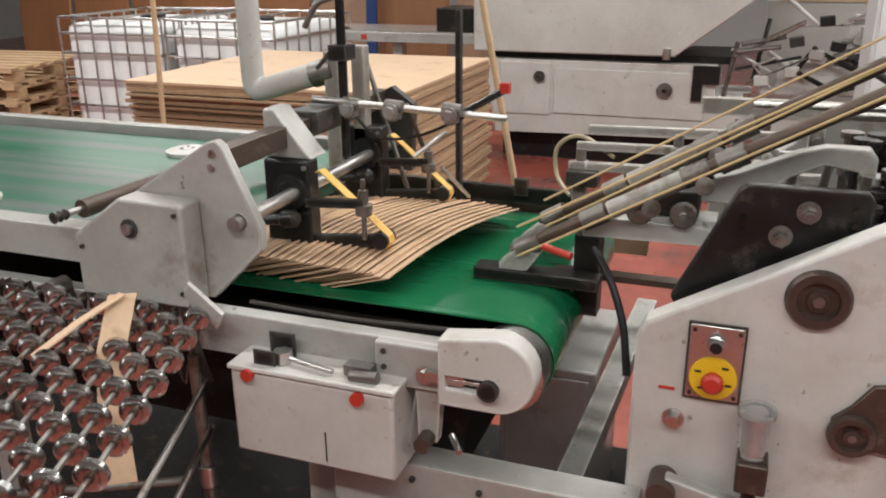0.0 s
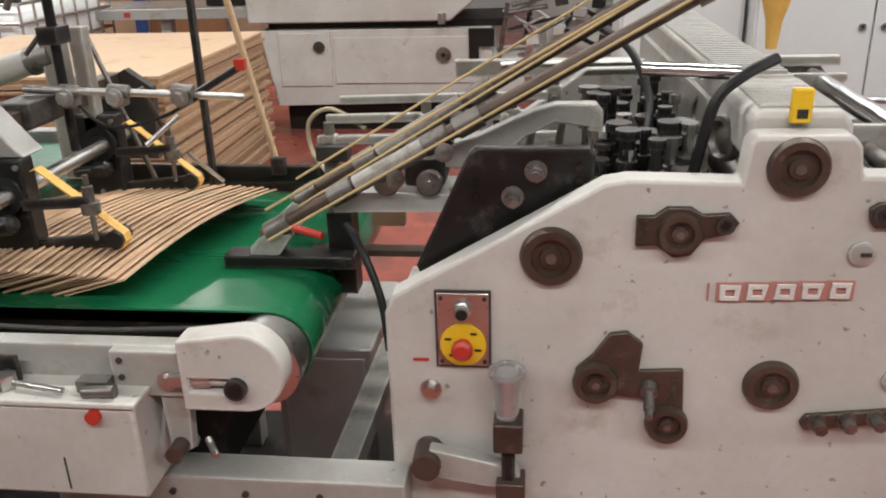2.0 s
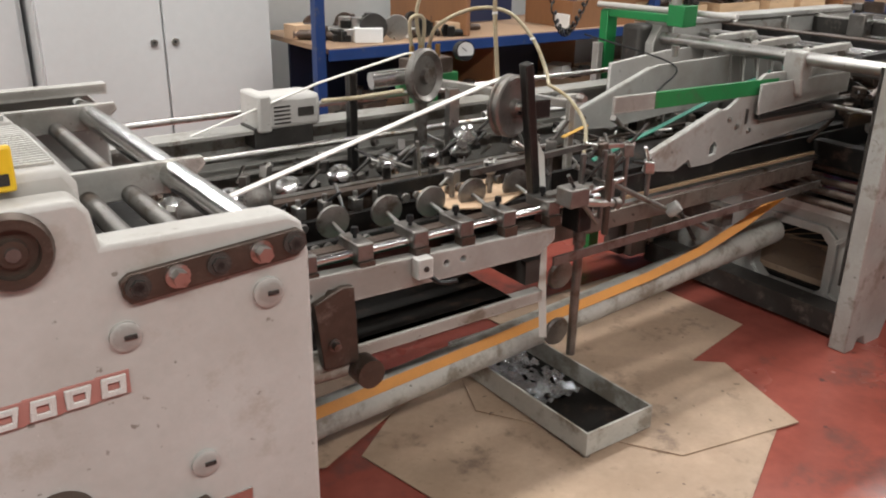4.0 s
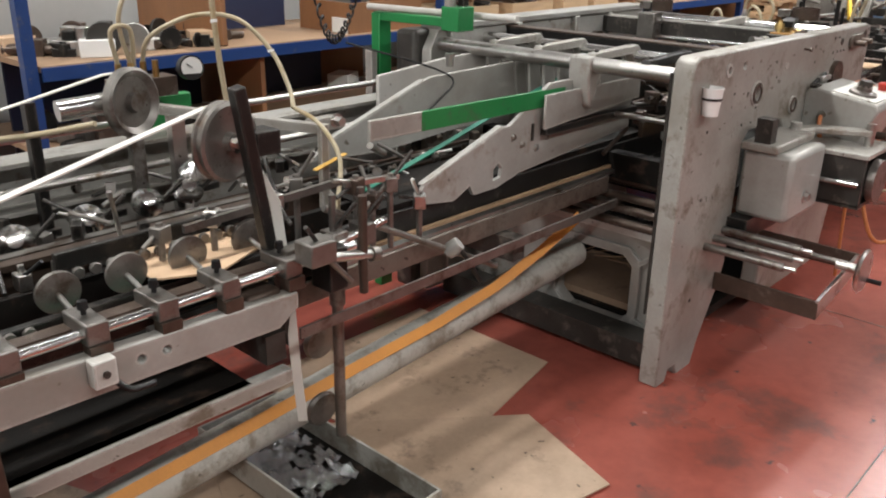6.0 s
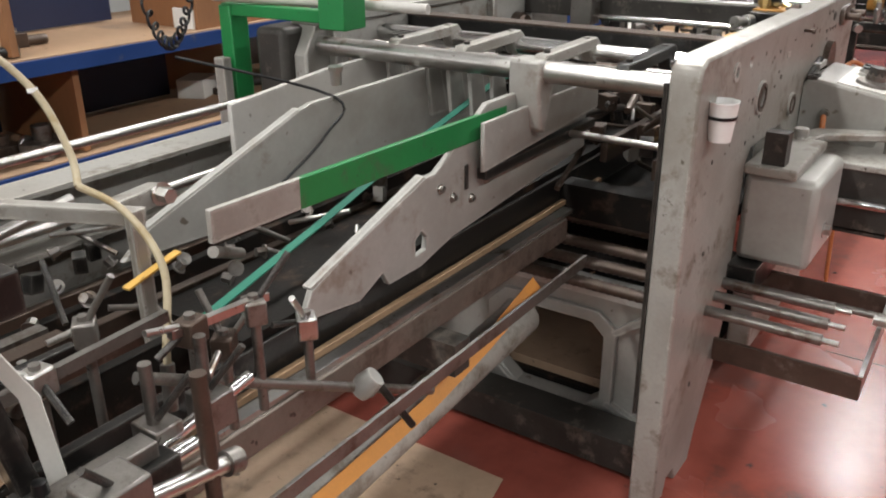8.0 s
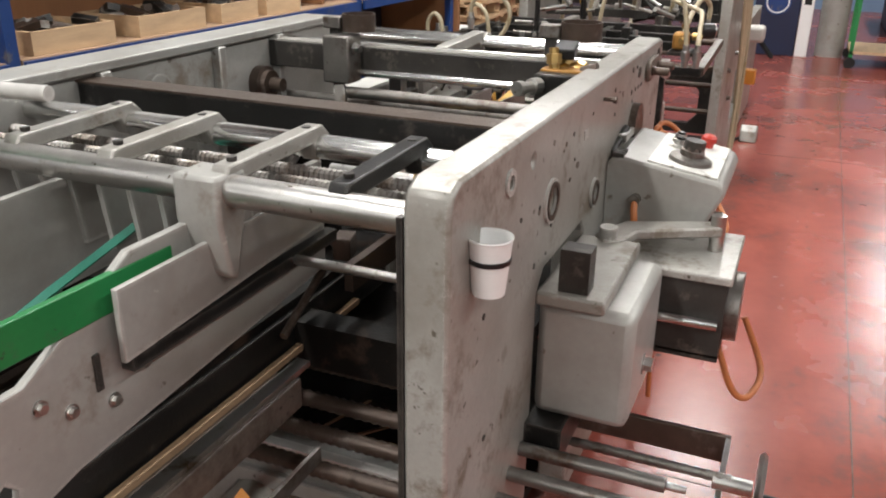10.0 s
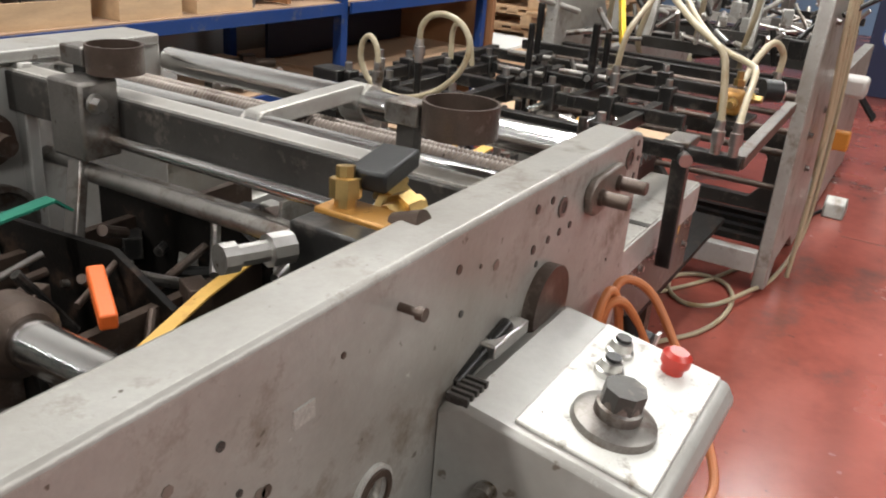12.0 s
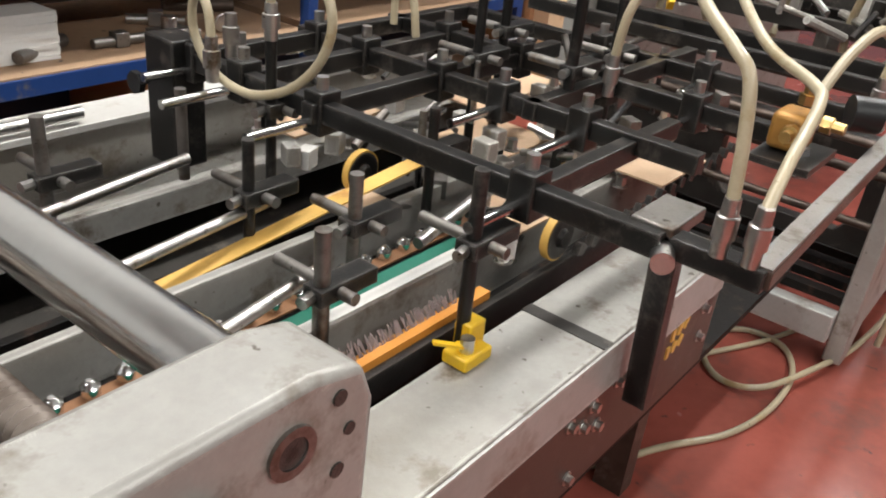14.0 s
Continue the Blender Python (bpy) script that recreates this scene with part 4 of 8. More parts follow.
BEFORE = set(scene.objects)
infeed_conveyor()
drive_box()
upper_belt()
press_tower()
suction_pipe()
card_stream()
skate_track()
feeder_frame()
feeder_top()
mc = thing("motor_cabinet", (0.02, 2.27, -0.035), "grey sheet-metal motor cabinet beneath the belt", "cabinet")
part("body", bx(-0.14, 0.13, 2.05, 2.5, -0.035, 0.545), GREY, mc, bevel=0.006)
dr = part("door", bx(-0.12, 0.11, 2.042, 2.05, 0.0, 0.52), GREY, mc, bevel=0.003)
part("handle", bx(0.075, 0.09, 2.03, 2.042, 0.24, 0.33), BLACKP, dr, bevel=0.002)
# dark sheets added on the floor in place of shade under conveyor and track
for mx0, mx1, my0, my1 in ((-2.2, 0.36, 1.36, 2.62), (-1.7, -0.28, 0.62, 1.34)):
    solo("floor_mat", bx(mx0, mx1, my0, my1, -0.0365, -0.031), GREASE_SHADE, "dark sheet added on the floor for the shade under the conveyor", "mat", "floor mats")
solo("wooden_stick", cyl((-0.40, 2.6, 1.60), (-0.05, 2.55, -0.035), 0.011, seg=10), WOOD, "thin brown wooden stick leaning by the machine", "stick")
# the feeder end stands a little nearer the aisle than the sections after it
FEEDER_SHIFT = Vector((0.022, -0.134, 0.037))
for ob in set(scene.objects) - BEFORE:
    if ob.parent is None:
        ob.location += FEEDER_SHIFT


# ---- transport section between feeder and folder ----
def transport_frame():
    t = thing("transport_section", (2.7, 2.3, 0), "open greasy transport section with long rails and beams", "machine")
    part("near_beam", slab([(1.40, 0.74), (2.56, 0.72), (2.62, 0.76), (2.62, 0.80), (1.40, 0.84)], 1.98, 2.02, holes=[circle(x, 0.775, 0.010, 10) for x in (1.7, 1.76, 1.82, 2.2, 2.26)]), GREY, t, "oil-stained grey side beam", bevel=0.003)
    part("lower_rail", bx(1.42, 2.62, 2.02, 2.06, 0.53, 0.57), GREY_WORN, t, bevel=0.003)
    part("near_rail", bx(2.35, 4.25, 2.11, 2.19, 0.68, 0.745), OILY, t, "brown flat rail", bevel=0.003)
    part("rail_strip", bx(2.3, 4.3, 2.12, 2.15, 0.745, 0.757), STEEL, t)
    part("card_strip", bx(2.6, 4.6, 2.168, 2.182, 0.746, 0.760), CARD_EDGE, t)
    for y, z, m_ in ((2.20, 0.83, BLACK), (2.34, 0.845, GREASE_SHADE), (2.47, 0.86, BROWN), (2.62, 0.83, GREASE_SHADE), (2.75, 0.80, BROWN)):
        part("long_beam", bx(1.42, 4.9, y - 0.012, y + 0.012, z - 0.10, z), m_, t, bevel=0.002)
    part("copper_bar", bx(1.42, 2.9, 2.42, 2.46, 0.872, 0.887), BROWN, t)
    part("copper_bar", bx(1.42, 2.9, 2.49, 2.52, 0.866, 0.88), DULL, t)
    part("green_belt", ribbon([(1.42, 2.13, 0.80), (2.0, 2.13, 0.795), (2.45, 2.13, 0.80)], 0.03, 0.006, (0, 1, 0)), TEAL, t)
    # tray closes the section from below, its colour carrying the shade
    part("under_tray", bx(1.42, 2.5, 2.03, 2.9, 0.55, 0.57), GREASE_SHADE, t)
    part("flat_rail", bar((2.62, 1.98, 0.685), (4.1, 1.98, 0.70), 0.008, 0.03), DULL, t)
    # far channel
    part("far_channel", bx(1.40, 4.0, 2.92, 2.95, 0.72, 1.0), GREY_WORN, t, "long grey channel beam")
    part("far_flange", bx(1.40, 4.0, 2.84, 2.95, 1.0, 1.012), GREY_WORN, t)
    part("far_flange", bx(1.40, 4.0, 2.84, 2.92, 0.86, 0.872), GREY_WORN, t)
    part("far_flange", bx(1.40, 4.0, 2.82, 2.95, 0.715, 0.727), GREY_WORN, t)
    for z, y in ((1.03, 3.05), (0.95, 2.78)):
        part("long_shaft", cyl((1.5, y, z), (4.0, y, z), 0.012), STEEL, t)
    for x in (1.55, 2.55, 3.55):
        part("cross_tie", bx(x, x + 0.06, 2.03, 2.92, 0.60, 0.68), GREY_DARK, t)
    # rows of small bearings along the beams
    small = to_mesh("guide_roller", lathe((0, -0.012, 0), (0, 1, 0), [(0, 0.007), (0, 0.013), (0.002, 0.015), (0.01, 0.015), (0.012, 0.013), (0.012, 0.007)], 12), DULL, (0, 0, 0))
    for row, (y, z, x0, x1) in enumerate(((2.188, 0.815, 1.55, 2.1), (2.30, 0.875, 2.18, 2.80), (2.328, 0.83, 1.5, 2.0))):
        n = int((x1 - x0) / 0.042)
        for i in range(n):
            w = new("guide_roller", small)
            w.parent = t
            w.location = Vector((x0 + 0.042 * i, y, z)) - base_of(t)
    # chain guard and finger blocks
    part("finger_beam", bar((2.18, 2.32, 0.905), (2.85, 2.32, 0.905), 0.02, 0.045), BLACK, t, bevel=0.003)
    # chromed taper wheels
    for x, y, z, up in ((1.62, 2.60, 0.86, 0.3), (1.80, 2.58, 0.865, 0.5), (2.0, 2.58, 0.87, 0.4), (2.20, 2.60, 0.875, 0.4), (2.40, 2.62, 0.88, 0.4), (2.58, 2.62, 0.89, 0.6), (2.70, 2.60, 0.905, 0.8), (2.74, 2.62, 0.95, 1.6)):
        w = part("taper_wheel", lathe((x, y, z), (-0.25, -0.8, up), [(0, 0.012), (0, 0.040), (0.006, 0.046), (0.010, 0.044), (0.034, 0.020), (0.040, 0.020), (0.042, 0.010)], 24), CHROME, t, "polished tapered wheel")
        part("wheel_arm", bar((x + 0.02, y + 0.02, z - 0.01), (x + 0.14, y + 0.06, z - 0.02), 0.015, 0.02), BLACK, w)
        part("lock_lever", cyl((x + 0.05, y, z), (x + 0.1, y - 0.03, z + 0.06), 0.006, seg=8), BLACK, w)
    for i, x in enumerate((1.62, 1.82)):
        part("idle_pulley", lathe((x, 2.42, 0.91), (0, -1, 0.2), [(0, 0.045), (0.02, 0.045), (0.022, 0.03), (0.03, 0.012)], 24), DULL, t)
    for i in range(14):
        x, y = 1.55 + 0.095 * i, 2.36 + 0.012 * (i % 3)
        k = part("finger_block", bx(x - 0.016, x + 0.016, y - 0.02, y + 0.02, 0.845, 0.885), DULL if i % 2 else STEEL, t, bevel=0.003)
        part("finger_screw", cyl((x, y, 0.885), (x, y, 0.905), 0.008, seg=10), STEEL, k)
        part("finger_lever", cyl((x, y - 0.01, 0.88), (x + 0.03, y - 0.05, 0.92), 0.005, seg=8), BLACKP, k)
    rng = random.Random(21)
    for i in range(110):
        x, y = 1.5 + 2.4 * rng.random(), 2.35 + 0.5 * rng.random()
        z = 0.83 + 0.09 * rng.random()
        kind_ = rng.random()
        d = Vector((rng.uniform(-1, 1), rng.uniform(-1, 1), rng.uniform(-0.5, 0.6))).normalized()
        if kind_ < 0.45:
            part("link_rod", cyl((x, y, z), Vector((x, y, z)) + d * rng.uniform(0.06, 0.16), 0.006, seg=10), rng.choice([STEEL, DULL, BLACK]), t)
        elif kind_ < 0.75:
            part("clamp_block", spin(bx(-0.018, 0.018, -0.014, 0.014, -0.02, 0.02), pose(x, y, z, 0, rng.uniform(-20, 20), rng.uniform(0, 90))), rng.choice([DULL, STEEL, BLACK]), t, bevel=0.002)
        else:
            part("clamp_screw", bolt(x, y, z, 0.011, 0.022, d), DULL, t)


def wheel_shaft():
    """Near shaft with clamp blocks, each carrying a rubber pressure wheel."""
    t = thing("pressure_wheel_shaft", (2.0, 1.8, 0.9), "steel shaft with clamp blocks and dark pressure wheels", "machine unit")
    part("shaft", cyl((1.42, 1.80, 0.925), (2.62, 1.80, 0.925), 0.0125), CHROME, t)
    part("back_rail", bx(1.42, 2.6, 1.84, 1.88, 0.905, 0.925), BROWN, t)
    for x in (1.55, 1.72, 1.90, 2.06, 2.22, 2.40):
        b = part("clamp", bx(x - 0.025, x + 0.025, 1.77, 1.88, 0.905, 0.955), DULL, t, bevel=0.004)
        part("clamp_face", bx(x - 0.024, x + 0.024, 1.762, 1.80, 0.875, 0.906), BROWN, b)
        part("knob", lathe((x, 1.83, 0.955), (0, 0, 1), [(0, 0.006), (0.012, 0.006), (0.013, 0.012), (0.03, 0.010), (0.032, 0.004)], 12), BLACKP, b)
        part("axle", cyl((x, 1.88, 0.94), (x + 0.01, 1.99, 0.955), 0.007), STEEL, b)
        w = part("pressure_wheel", lathe((x + 0.01, 1.965, 0.955), (0.06, 1, 0.1), [(0, 0.012), (0, 0.040), (0.003, 0.050), (0.014, 0.050), (0.017, 0.040), (0.013, 0.012)], 26), DULL, t, "dark pressure wheel")
    part("slotted_block", bx(1.86, 1.91, 1.725, 1.76, 0.83, 0.89), GREY_LIGHT, t, "pale slotted block", bevel=0.003)
    part("block_hole", cyl((1.885, 1.726, 0.86), (1.885, 1.72, 0.86), 0.008, seg=12), BLACK, t)
    part("lock_handle", tube([(1.90, 1.74, 0.84), (1.93, 1.72, 0.81), (1.98, 1.71, 0.81)], 0.007), BLACKP, t)
    part("lock_handle", cyl((1.50, 1.80, 0.95), (1.53, 1.78, 1.02), 0.006), BLACKP, t)
    part("drive_box", bx(2.27, 2.37, 1.785, 1.86, 0.81, 0.885), BROWN, t, "brown drive box", bevel=0.012)
    part("bracket_arm", bx(2.40, 2.56, 1.80, 1.84, 0.935, 0.965), DULL, t, bevel=0.003)
    part("bracket_head", bx(2.52, 2.58, 1.78, 1.86, 0.82, 0.94), BLACK, t, bevel=0.003)
    hp = part("hanging_plate", slab([(1.545, 0.83), (1.63, 0.86), (1.665, 0.855), (1.675, 0.63), (1.57, 0.63)], 1.74, 1.77), BROWN, t, "brown hanging plate", bevel=0.003)
    part("plate_disc", cyl((1.69, 1.76, 0.60), (1.69, 1.70, 0.60), 0.042), BROWN, hp)
    part("plate_bolt", bolt(1.60, 1.74, 0.70, 0.012, 0.02), DULL, hp)
    part("stub_tube", cyl((1.40, 1.80, 0.62), (1.66, 1.80, 0.61), 0.045), PIPE, hp)


def belt_pulleys():
    t = thing("belt_pulley_stand", (2.45, 1.98, 0.4), "tilted black post carrying a grey pulley and white belt", "pulley stand")
    part("post", bar((2.325, 1.86, 1.375), (2.475, 1.92, 0.66), 0.032, 0.032, (0, 1, 0)), BLACK, t, "tilted black square post", bevel=0.003)
    w = part("pulley", lathe((2.33, 1.955, 1.235), (0.25, -1, 0), [(0, 0.03), (0, 0.078), (0.004, 0.096), (0.010, 0.096), (0.014, 0.089), (0.026, 0.089), (0.030, 0.096), (0.036, 0.096), (0.04, 0.088), (0.034, 0.072), (0.034, 0.025), (0.05, 0.022), (0.05, 0.01)], 32), DULL, t, "grey belt pulley")
    part("pulley_hub", bolt(2.345, 1.905, 1.235, 0.013, 0.02), STEEL, w)
    part("cross_arm", cyl((2.34, 1.90, 1.225), (2.48, 1.95, 1.225), 0.014), BLACK, t)
    part("arm_clamp", bx(2.40, 2.47, 1.90, 1.97, 1.19, 1.25), BLACK, t, bevel=0.003)
    part("lower_clamp", bx(2.50, 2.57, 1.92, 1.99, 0.80, 0.87), BLACK, t, bevel=0.003)
    part("white_belt", ribbon([(1.36, 1.86, 1.12), (2.0, 1.93, 1.252), (2.28, 1.955, 1.312), (2.33, 1.955, 1.32)], 0.024, 0.004, (0, 1, 0)), WHITE_BELT, t, "white flat belt")
    part("white_belt", ribbon([(2.40, 1.955, 1.20), (2.456, 1.920, 1.063), (2.469, 1.900, 0.823), (2.473, 1.890, 0.595), (2.480, 1.880, 0.423)], 0.026, 0.004, (0.75, -0.65, 0)), WHITE_BELT, t, "white flat belt")
    part("lower_post", cyl((2.60, 1.86, 0.33), (2.60, 1.86, 0.87), 0.016), DULL, t)
    part("post_head", cyl((2.60, 1.86, 0.75), (2.60, 1.86, 0.88), 0.022), DULL, t)
    for z in (0.62, 0.40):
        part("idler", lathe((2.58, 1.91, z), (0, 1, 0.1), [(0, 0.02), (0, 0.05), (0.01, 0.055), (0.02, 0.05), (0.02, 0.02)], 26), DULL, t)
    # cross rods and clamps ahead of the post
    part("slide_rod", cyl((2.622, 1.932, 1.003), (3.251, 1.832, 0.684), 0.010), DULL, t)
    part("rod_clamp", lathe((3.05, 1.865, 0.775), (0.4, -0.5, 0.6), [(0, 0.022), (0.02, 0.027), (0.05, 0.022)], 14), GREY, t)
    part("t_handle", cyl((3.08, 1.84, 0.79), (3.14, 1.80, 0.67), 0.008), BLACK, t)
    part("short_shaft", cyl((2.48, 1.84, 0.92), (2.78, 1.86, 0.95), 0.011), CHROME, t)
    for x in (2.58, 2.68):
        part("shaft_block", bx(x, x + 0.05, 1.84, 1.90, 0.90, 0.96), DULL, t, bevel=0.003)
        part("block_post", cyl((x + 0.02, 1.87, 0.82), (x + 0.02, 1.87, 1.06), 0.010), DULL, t)
        part("block_lever", cyl((x + 0.02, 1.86, 0.97), (x + 0.06, 1.82, 1.04), 0.006), BLACK, t)
    u = thing("belt_pulley_stand", (2.42, 2.42, 0.7), "grey rimmed pulley on a steel post with a white belt", "pulley stand")
    part("pulley", lathe((2.38, 2.42, 1.20), (0.35, -1, 0.05), [(0, 0.03), (0, 0.092), (0.006, 0.099), (0.03, 0.099), (0.036, 0.090), (0.03, 0.083), (0.022, 0.072), (0.022, 0.03), (0.04, 0.026), (0.04, 0.01)], 32), DULL, u, "grey belt pulley")
    part("shaft_drum", cyl((2.20, 2.47, 1.19), (2.36, 2.45, 1.20), 0.03), CHROME, u)
    part("post", bx(2.40, 2.44, 2.46, 2.49, 0.72, 1.2), DULL, u)
    part("post", bx(2.12, 2.15, 2.48, 2.51, 0.72, 1.22), BLACK, u)
    part("post", bx(2.50, 2.545, 2.40, 2.43, 0.72, 1.14), STEEL, u)
    part("white_belt", ribbon([(1.50, 2.60, 1.02), (2.0, 2.48, 1.20), (2.32, 2.425, 1.282), (2.38, 2.42, 1.285)], 0.016, 0.004, (0, 1, 0)), WHITE_BELT, u, "white flat belt")


def linkage():
    """Setting rods, posts and toggle levers ahead of the belt pulley."""
    t = thing("setting_linkage", (2.9, 2.1, 0.7), "brown setting rods with toggle levers and clamp posts", "linkage")
    part("post", cyl((2.81, 2.05, 0.70), (2.81, 2.05, 0.965), 0.012, seg=14), BROWN, t)
    part("rail_block", bx(2.62, 2.70, 2.02, 2.09, 0.825, 0.885), DULL, t, bevel=0.005)
    part("slide_bar", cyl((2.66, 2.05, 0.835), (2.86, 2.05, 0.795), 0.013, seg=14), STEEL, t)
    part("slide_collar", cyl((2.835, 2.05, 0.80), (2.86, 2.05, 0.795), 0.02, seg=16), DULL, t)
    part("lever", cyl((2.62, 2.04, 0.93), (2.67, 2.05, 0.865), 0.006, seg=10), BLACK, t)
    part("lever", cyl((2.66, 2.03, 0.855), (2.75, 2.03, 0.755), 0.008, seg=10), DULL, t)
    rng = random.Random(8)
    for x, y, z in ((2.92, 2.2, 0.965), (2.98, 2.2, 0.91), (3.05, 2.2, 0.945), (3.16, 2.19, 0.87), (2.72, 2.3, 0.94), (2.55, 2.33, 0.93), (2.84, 2.36, 0.95), (2.42, 2.36, 0.91)):
        b = part("toggle_post", cyl((x, y, 0.72), (x, y, z), 0.009, seg=12), DULL, t)
        part("toggle_block", spin(bx(-0.022, 0.022, -0.018, 0.018, -0.022, 0.022), pose(x, y, z - 0.03, 0, 0, rng.uniform(0, 60))), rng.choice([DULL, BROWN, STEEL]), b, bevel=0.004)
        for k in range(2):
            d = Vector((rng.uniform(-1, 1), rng.uniform(-0.5, 0.3), rng.uniform(-0.5, 0.9))).normalized() * rng.uniform(0.06, 0.11)
            part("toggle_lever", cyl((x, y, z - 0.02), Vector((x, y, z - 0.02)) + d, 0.006, seg=10), rng.choice([DULL, STEEL, BLACK]), b)
    part("link_bar", bar((2.88, 2.2, 0.945), (3.08, 2.2, 0.93), 0.014, 0.014), STEEL, t)
    part("link_bar", bar((2.45, 2.30, 0.90), (2.95, 2.30, 0.92), 0.014, 0.02), DULL, t)


def air_unit():
    t = thing("air_valve_unit", (2.75, 2.7, 0.75), "green stand with valve block, gauge and looping beige hoses", "valve unit")
    part("stand", bx(2.70, 2.80, 2.70, 2.76, 0.75, 1.12), GREEN, t, "green painted stand", bevel=0.004)
    part("stand_arm", bx(2.62, 2.90, 2.70, 2.74, 1.08, 1.13), GREEN, t, bevel=0.003)
    part("valve_block", bx(2.60, 2.80, 2.60, 2.68, 1.15, 1.21), BROWN, t, bevel=0.003)
    for i in range(4):
        part("valve_nipple", cyl((2.62 + 0.04 * i, 2.62, 1.21), (2.62 + 0.04 * i, 2.62, 1.26), 0.010, seg=8), BRASS, t)
    g = part("gauge", cyl((2.84, 2.60, 1.23), (2.83, 2.56, 1.235), 0.038, seg=24), BLACKP, t)
    part("gauge_face", cyl((2.83, 2.562, 1.235), (2.829, 2.558, 1.235), 0.033, seg=24), WHITE, g, "white dial")
    part("gauge_needle", bar((2.829, 2.556, 1.235), (2.81, 2.556, 1.25), 0.004, 0.002), BLACK, g)
    part("hose", tube([(2.66, 2.62, 1.26), (2.63, 2.6, 1.40), (2.70, 2.58, 1.55), (2.80, 2.58, 1.75)], 0.007), HOSE, t)
    part("hose", tube([(2.70, 2.62, 1.26), (2.70, 2.56, 1.34), (2.80, 2.48, 1.40), (2.90, 2.40, 1.39), (2.965, 2.33, 1.30), (2.965, 2.25, 1.20), (2.94, 2.2, 1.15)], 0.007, 12, 8), HOSE, t)
    part("hose", tube([(2.94, 2.2, 1.15), (2.97, 2.12, 1.11), (2.96, 2.02, 1.03), (2.90, 1.96, 0.92), (2.88, 1.94, 0.84)], 0.007), HOSE, t)
    part("hose_end", cyl((2.89, 1.95, 0.90), (2.878, 1.94, 0.82), 0.012, seg=14), DULL, t)
    part("hose", tube([(2.62, 2.62, 1.26), (2.60, 2.6, 1.36), (2.66, 2.6, 1.36), (2.67, 2.62, 1.25)], 0.007), HOSE, t)
    part("hose", tube([(2.745, 2.3, 1.8), (2.75, 2.29, 1.4), (2.77, 2.28, 1.13)], 0.008), HOSE, t)
    for p in ((2.965, 2.33, 1.295), (2.75, 2.29, 1.40)):
        part("hose_tie", lathe(p, (0, 0.2, 1), [(0, 0.010), (0.008, 0.010)], 12), WHITE, t)
    # square-bar bracket
    part("bracket_bar", bar((2.66, 2.62, 1.13), (3.02, 2.14, 1.08), 0.03, 0.03), GREY_WORN, t, bevel=0.002)
    part("bracket_bar", bar((3.0, 2.20, 1.085), (3.14, 2.26, 1.07), 0.035, 0.04), GREY_WORN, t, bevel=0.002)
    part("bracket_leg", bar((3.0, 2.14, 1.10), (3.0, 2.14, 0.83), 0.03, 0.02, (0, 1, 0)), GREY_WORN, t, bevel=0.002)
    part("bracket_bolt", bolt(3.12, 2.22, 1.08, 0.016, 0.03), STEEL, t)
    part("short_rod", cyl((2.80, 2.40, 1.02), (3.05, 2.42, 1.05), 0.012), STEEL, t)


def floor_things():
    p = thing("floor_pipe", (2.7, 2.3, 0.1), "dirty white pipe slung low with an orange strap", "pipe")
    part("pipe", cyl((1.38, 2.36, 0.12), (4.27, 2.36, 0.33), 0.062, seg=24), PIPE, p)
    part("pipe_bracket", bx(1.5, 1.57, 2.30, 2.42, 0.0, 0.09), GREY, p)
    part("strap", ribbon([(1.6, 2.318, 0.188), (2.0, 2.318, 0.217), (2.5, 2.318, 0.253), (3.0, 2.315, 0.292), (3.35, 2.29, 0.335), (3.6, 2.24, 0.41), (3.8, 2.20, 0.50), (4.0, 2.17, 0.60)], 0.036, 0.004, (0, 0.72, 0.69)), ORANGE, p, "orange flat strap")
    tr = thing("drip_tray", (2.78, 2.27, 0), "white-rimmed drip tray with oil and crumpled foil on the floor", "tray")
    part("tray_floor", bx(2.63, 2.92, 1.875, 2.63, 0.025, 0.03), GREASE_SHADE, tr, "oily dark tray floor")
    for q in ((2.625, 2.925, 1.868, 1.876), (2.625, 2.925, 2.63, 2.638), (2.62, 2.628, 1.868, 2.638), (2.922, 2.93, 1.868, 2.638)):
        part("tray_wall", bx(*q, 0.02, 0.105), PIPE, tr, bevel=0.001)
    for fx in (2.64, 2.90):
        for fy in (1.89, 2.60):
            part("foot", cyl((fx, fy, 0), (fx, fy, 0.03), 0.016), DULL, tr)
    rng = random.Random(3)
    bm = bmesh.new()
    g = [[bm.verts.new((2.65 + 0.016 * i, 2.14 + 0.02 * j, 0.045 + 0.022 * rng.random())) for j in range(22)] for i in range(15)]
    for i in range(14):
        for j in range(21):
            if rng.random() > 0.15:
                bm.faces.new((g[i][j], g[i + 1][j], g[i + 1][j + 1], g[i][j + 1]))
    solo("crumpled_foil", join(bm, bx(2.66, 2.67, 2.2, 2.3, 0.03, 0.05)), FOIL, "crumpled oily foil lying in the drip tray", "foil")
    for k, (o, z) in enumerate((([(2.03, 2.30), (2.6, 2.72), (3.1, 2.3), (3.30, 1.62), (2.5, 1.25), (2.15, 1.75)], 0.002), ([(2.7, 2.75), (3.54, 2.02), (3.40, 1.60), (2.9, 1.7), (2.5, 2.3)], 0.008),
                                ([(1.5, 2.9), (2.2, 2.9), (2.35, 2.5), (1.9, 2.3), (1.5, 2.45)], 0.012), ([(3.0, 2.9), (3.9, 2.9), (3.9, 2.2), (3.4, 2.1), (3.05, 2.45)], 0.005))):
        solo("floor_card", slab(o, z, z + 0.004, "z"), CARD_FLOOR, "trodden stained brown cardboard sheet on the floor", "cardboard", "floor cards")


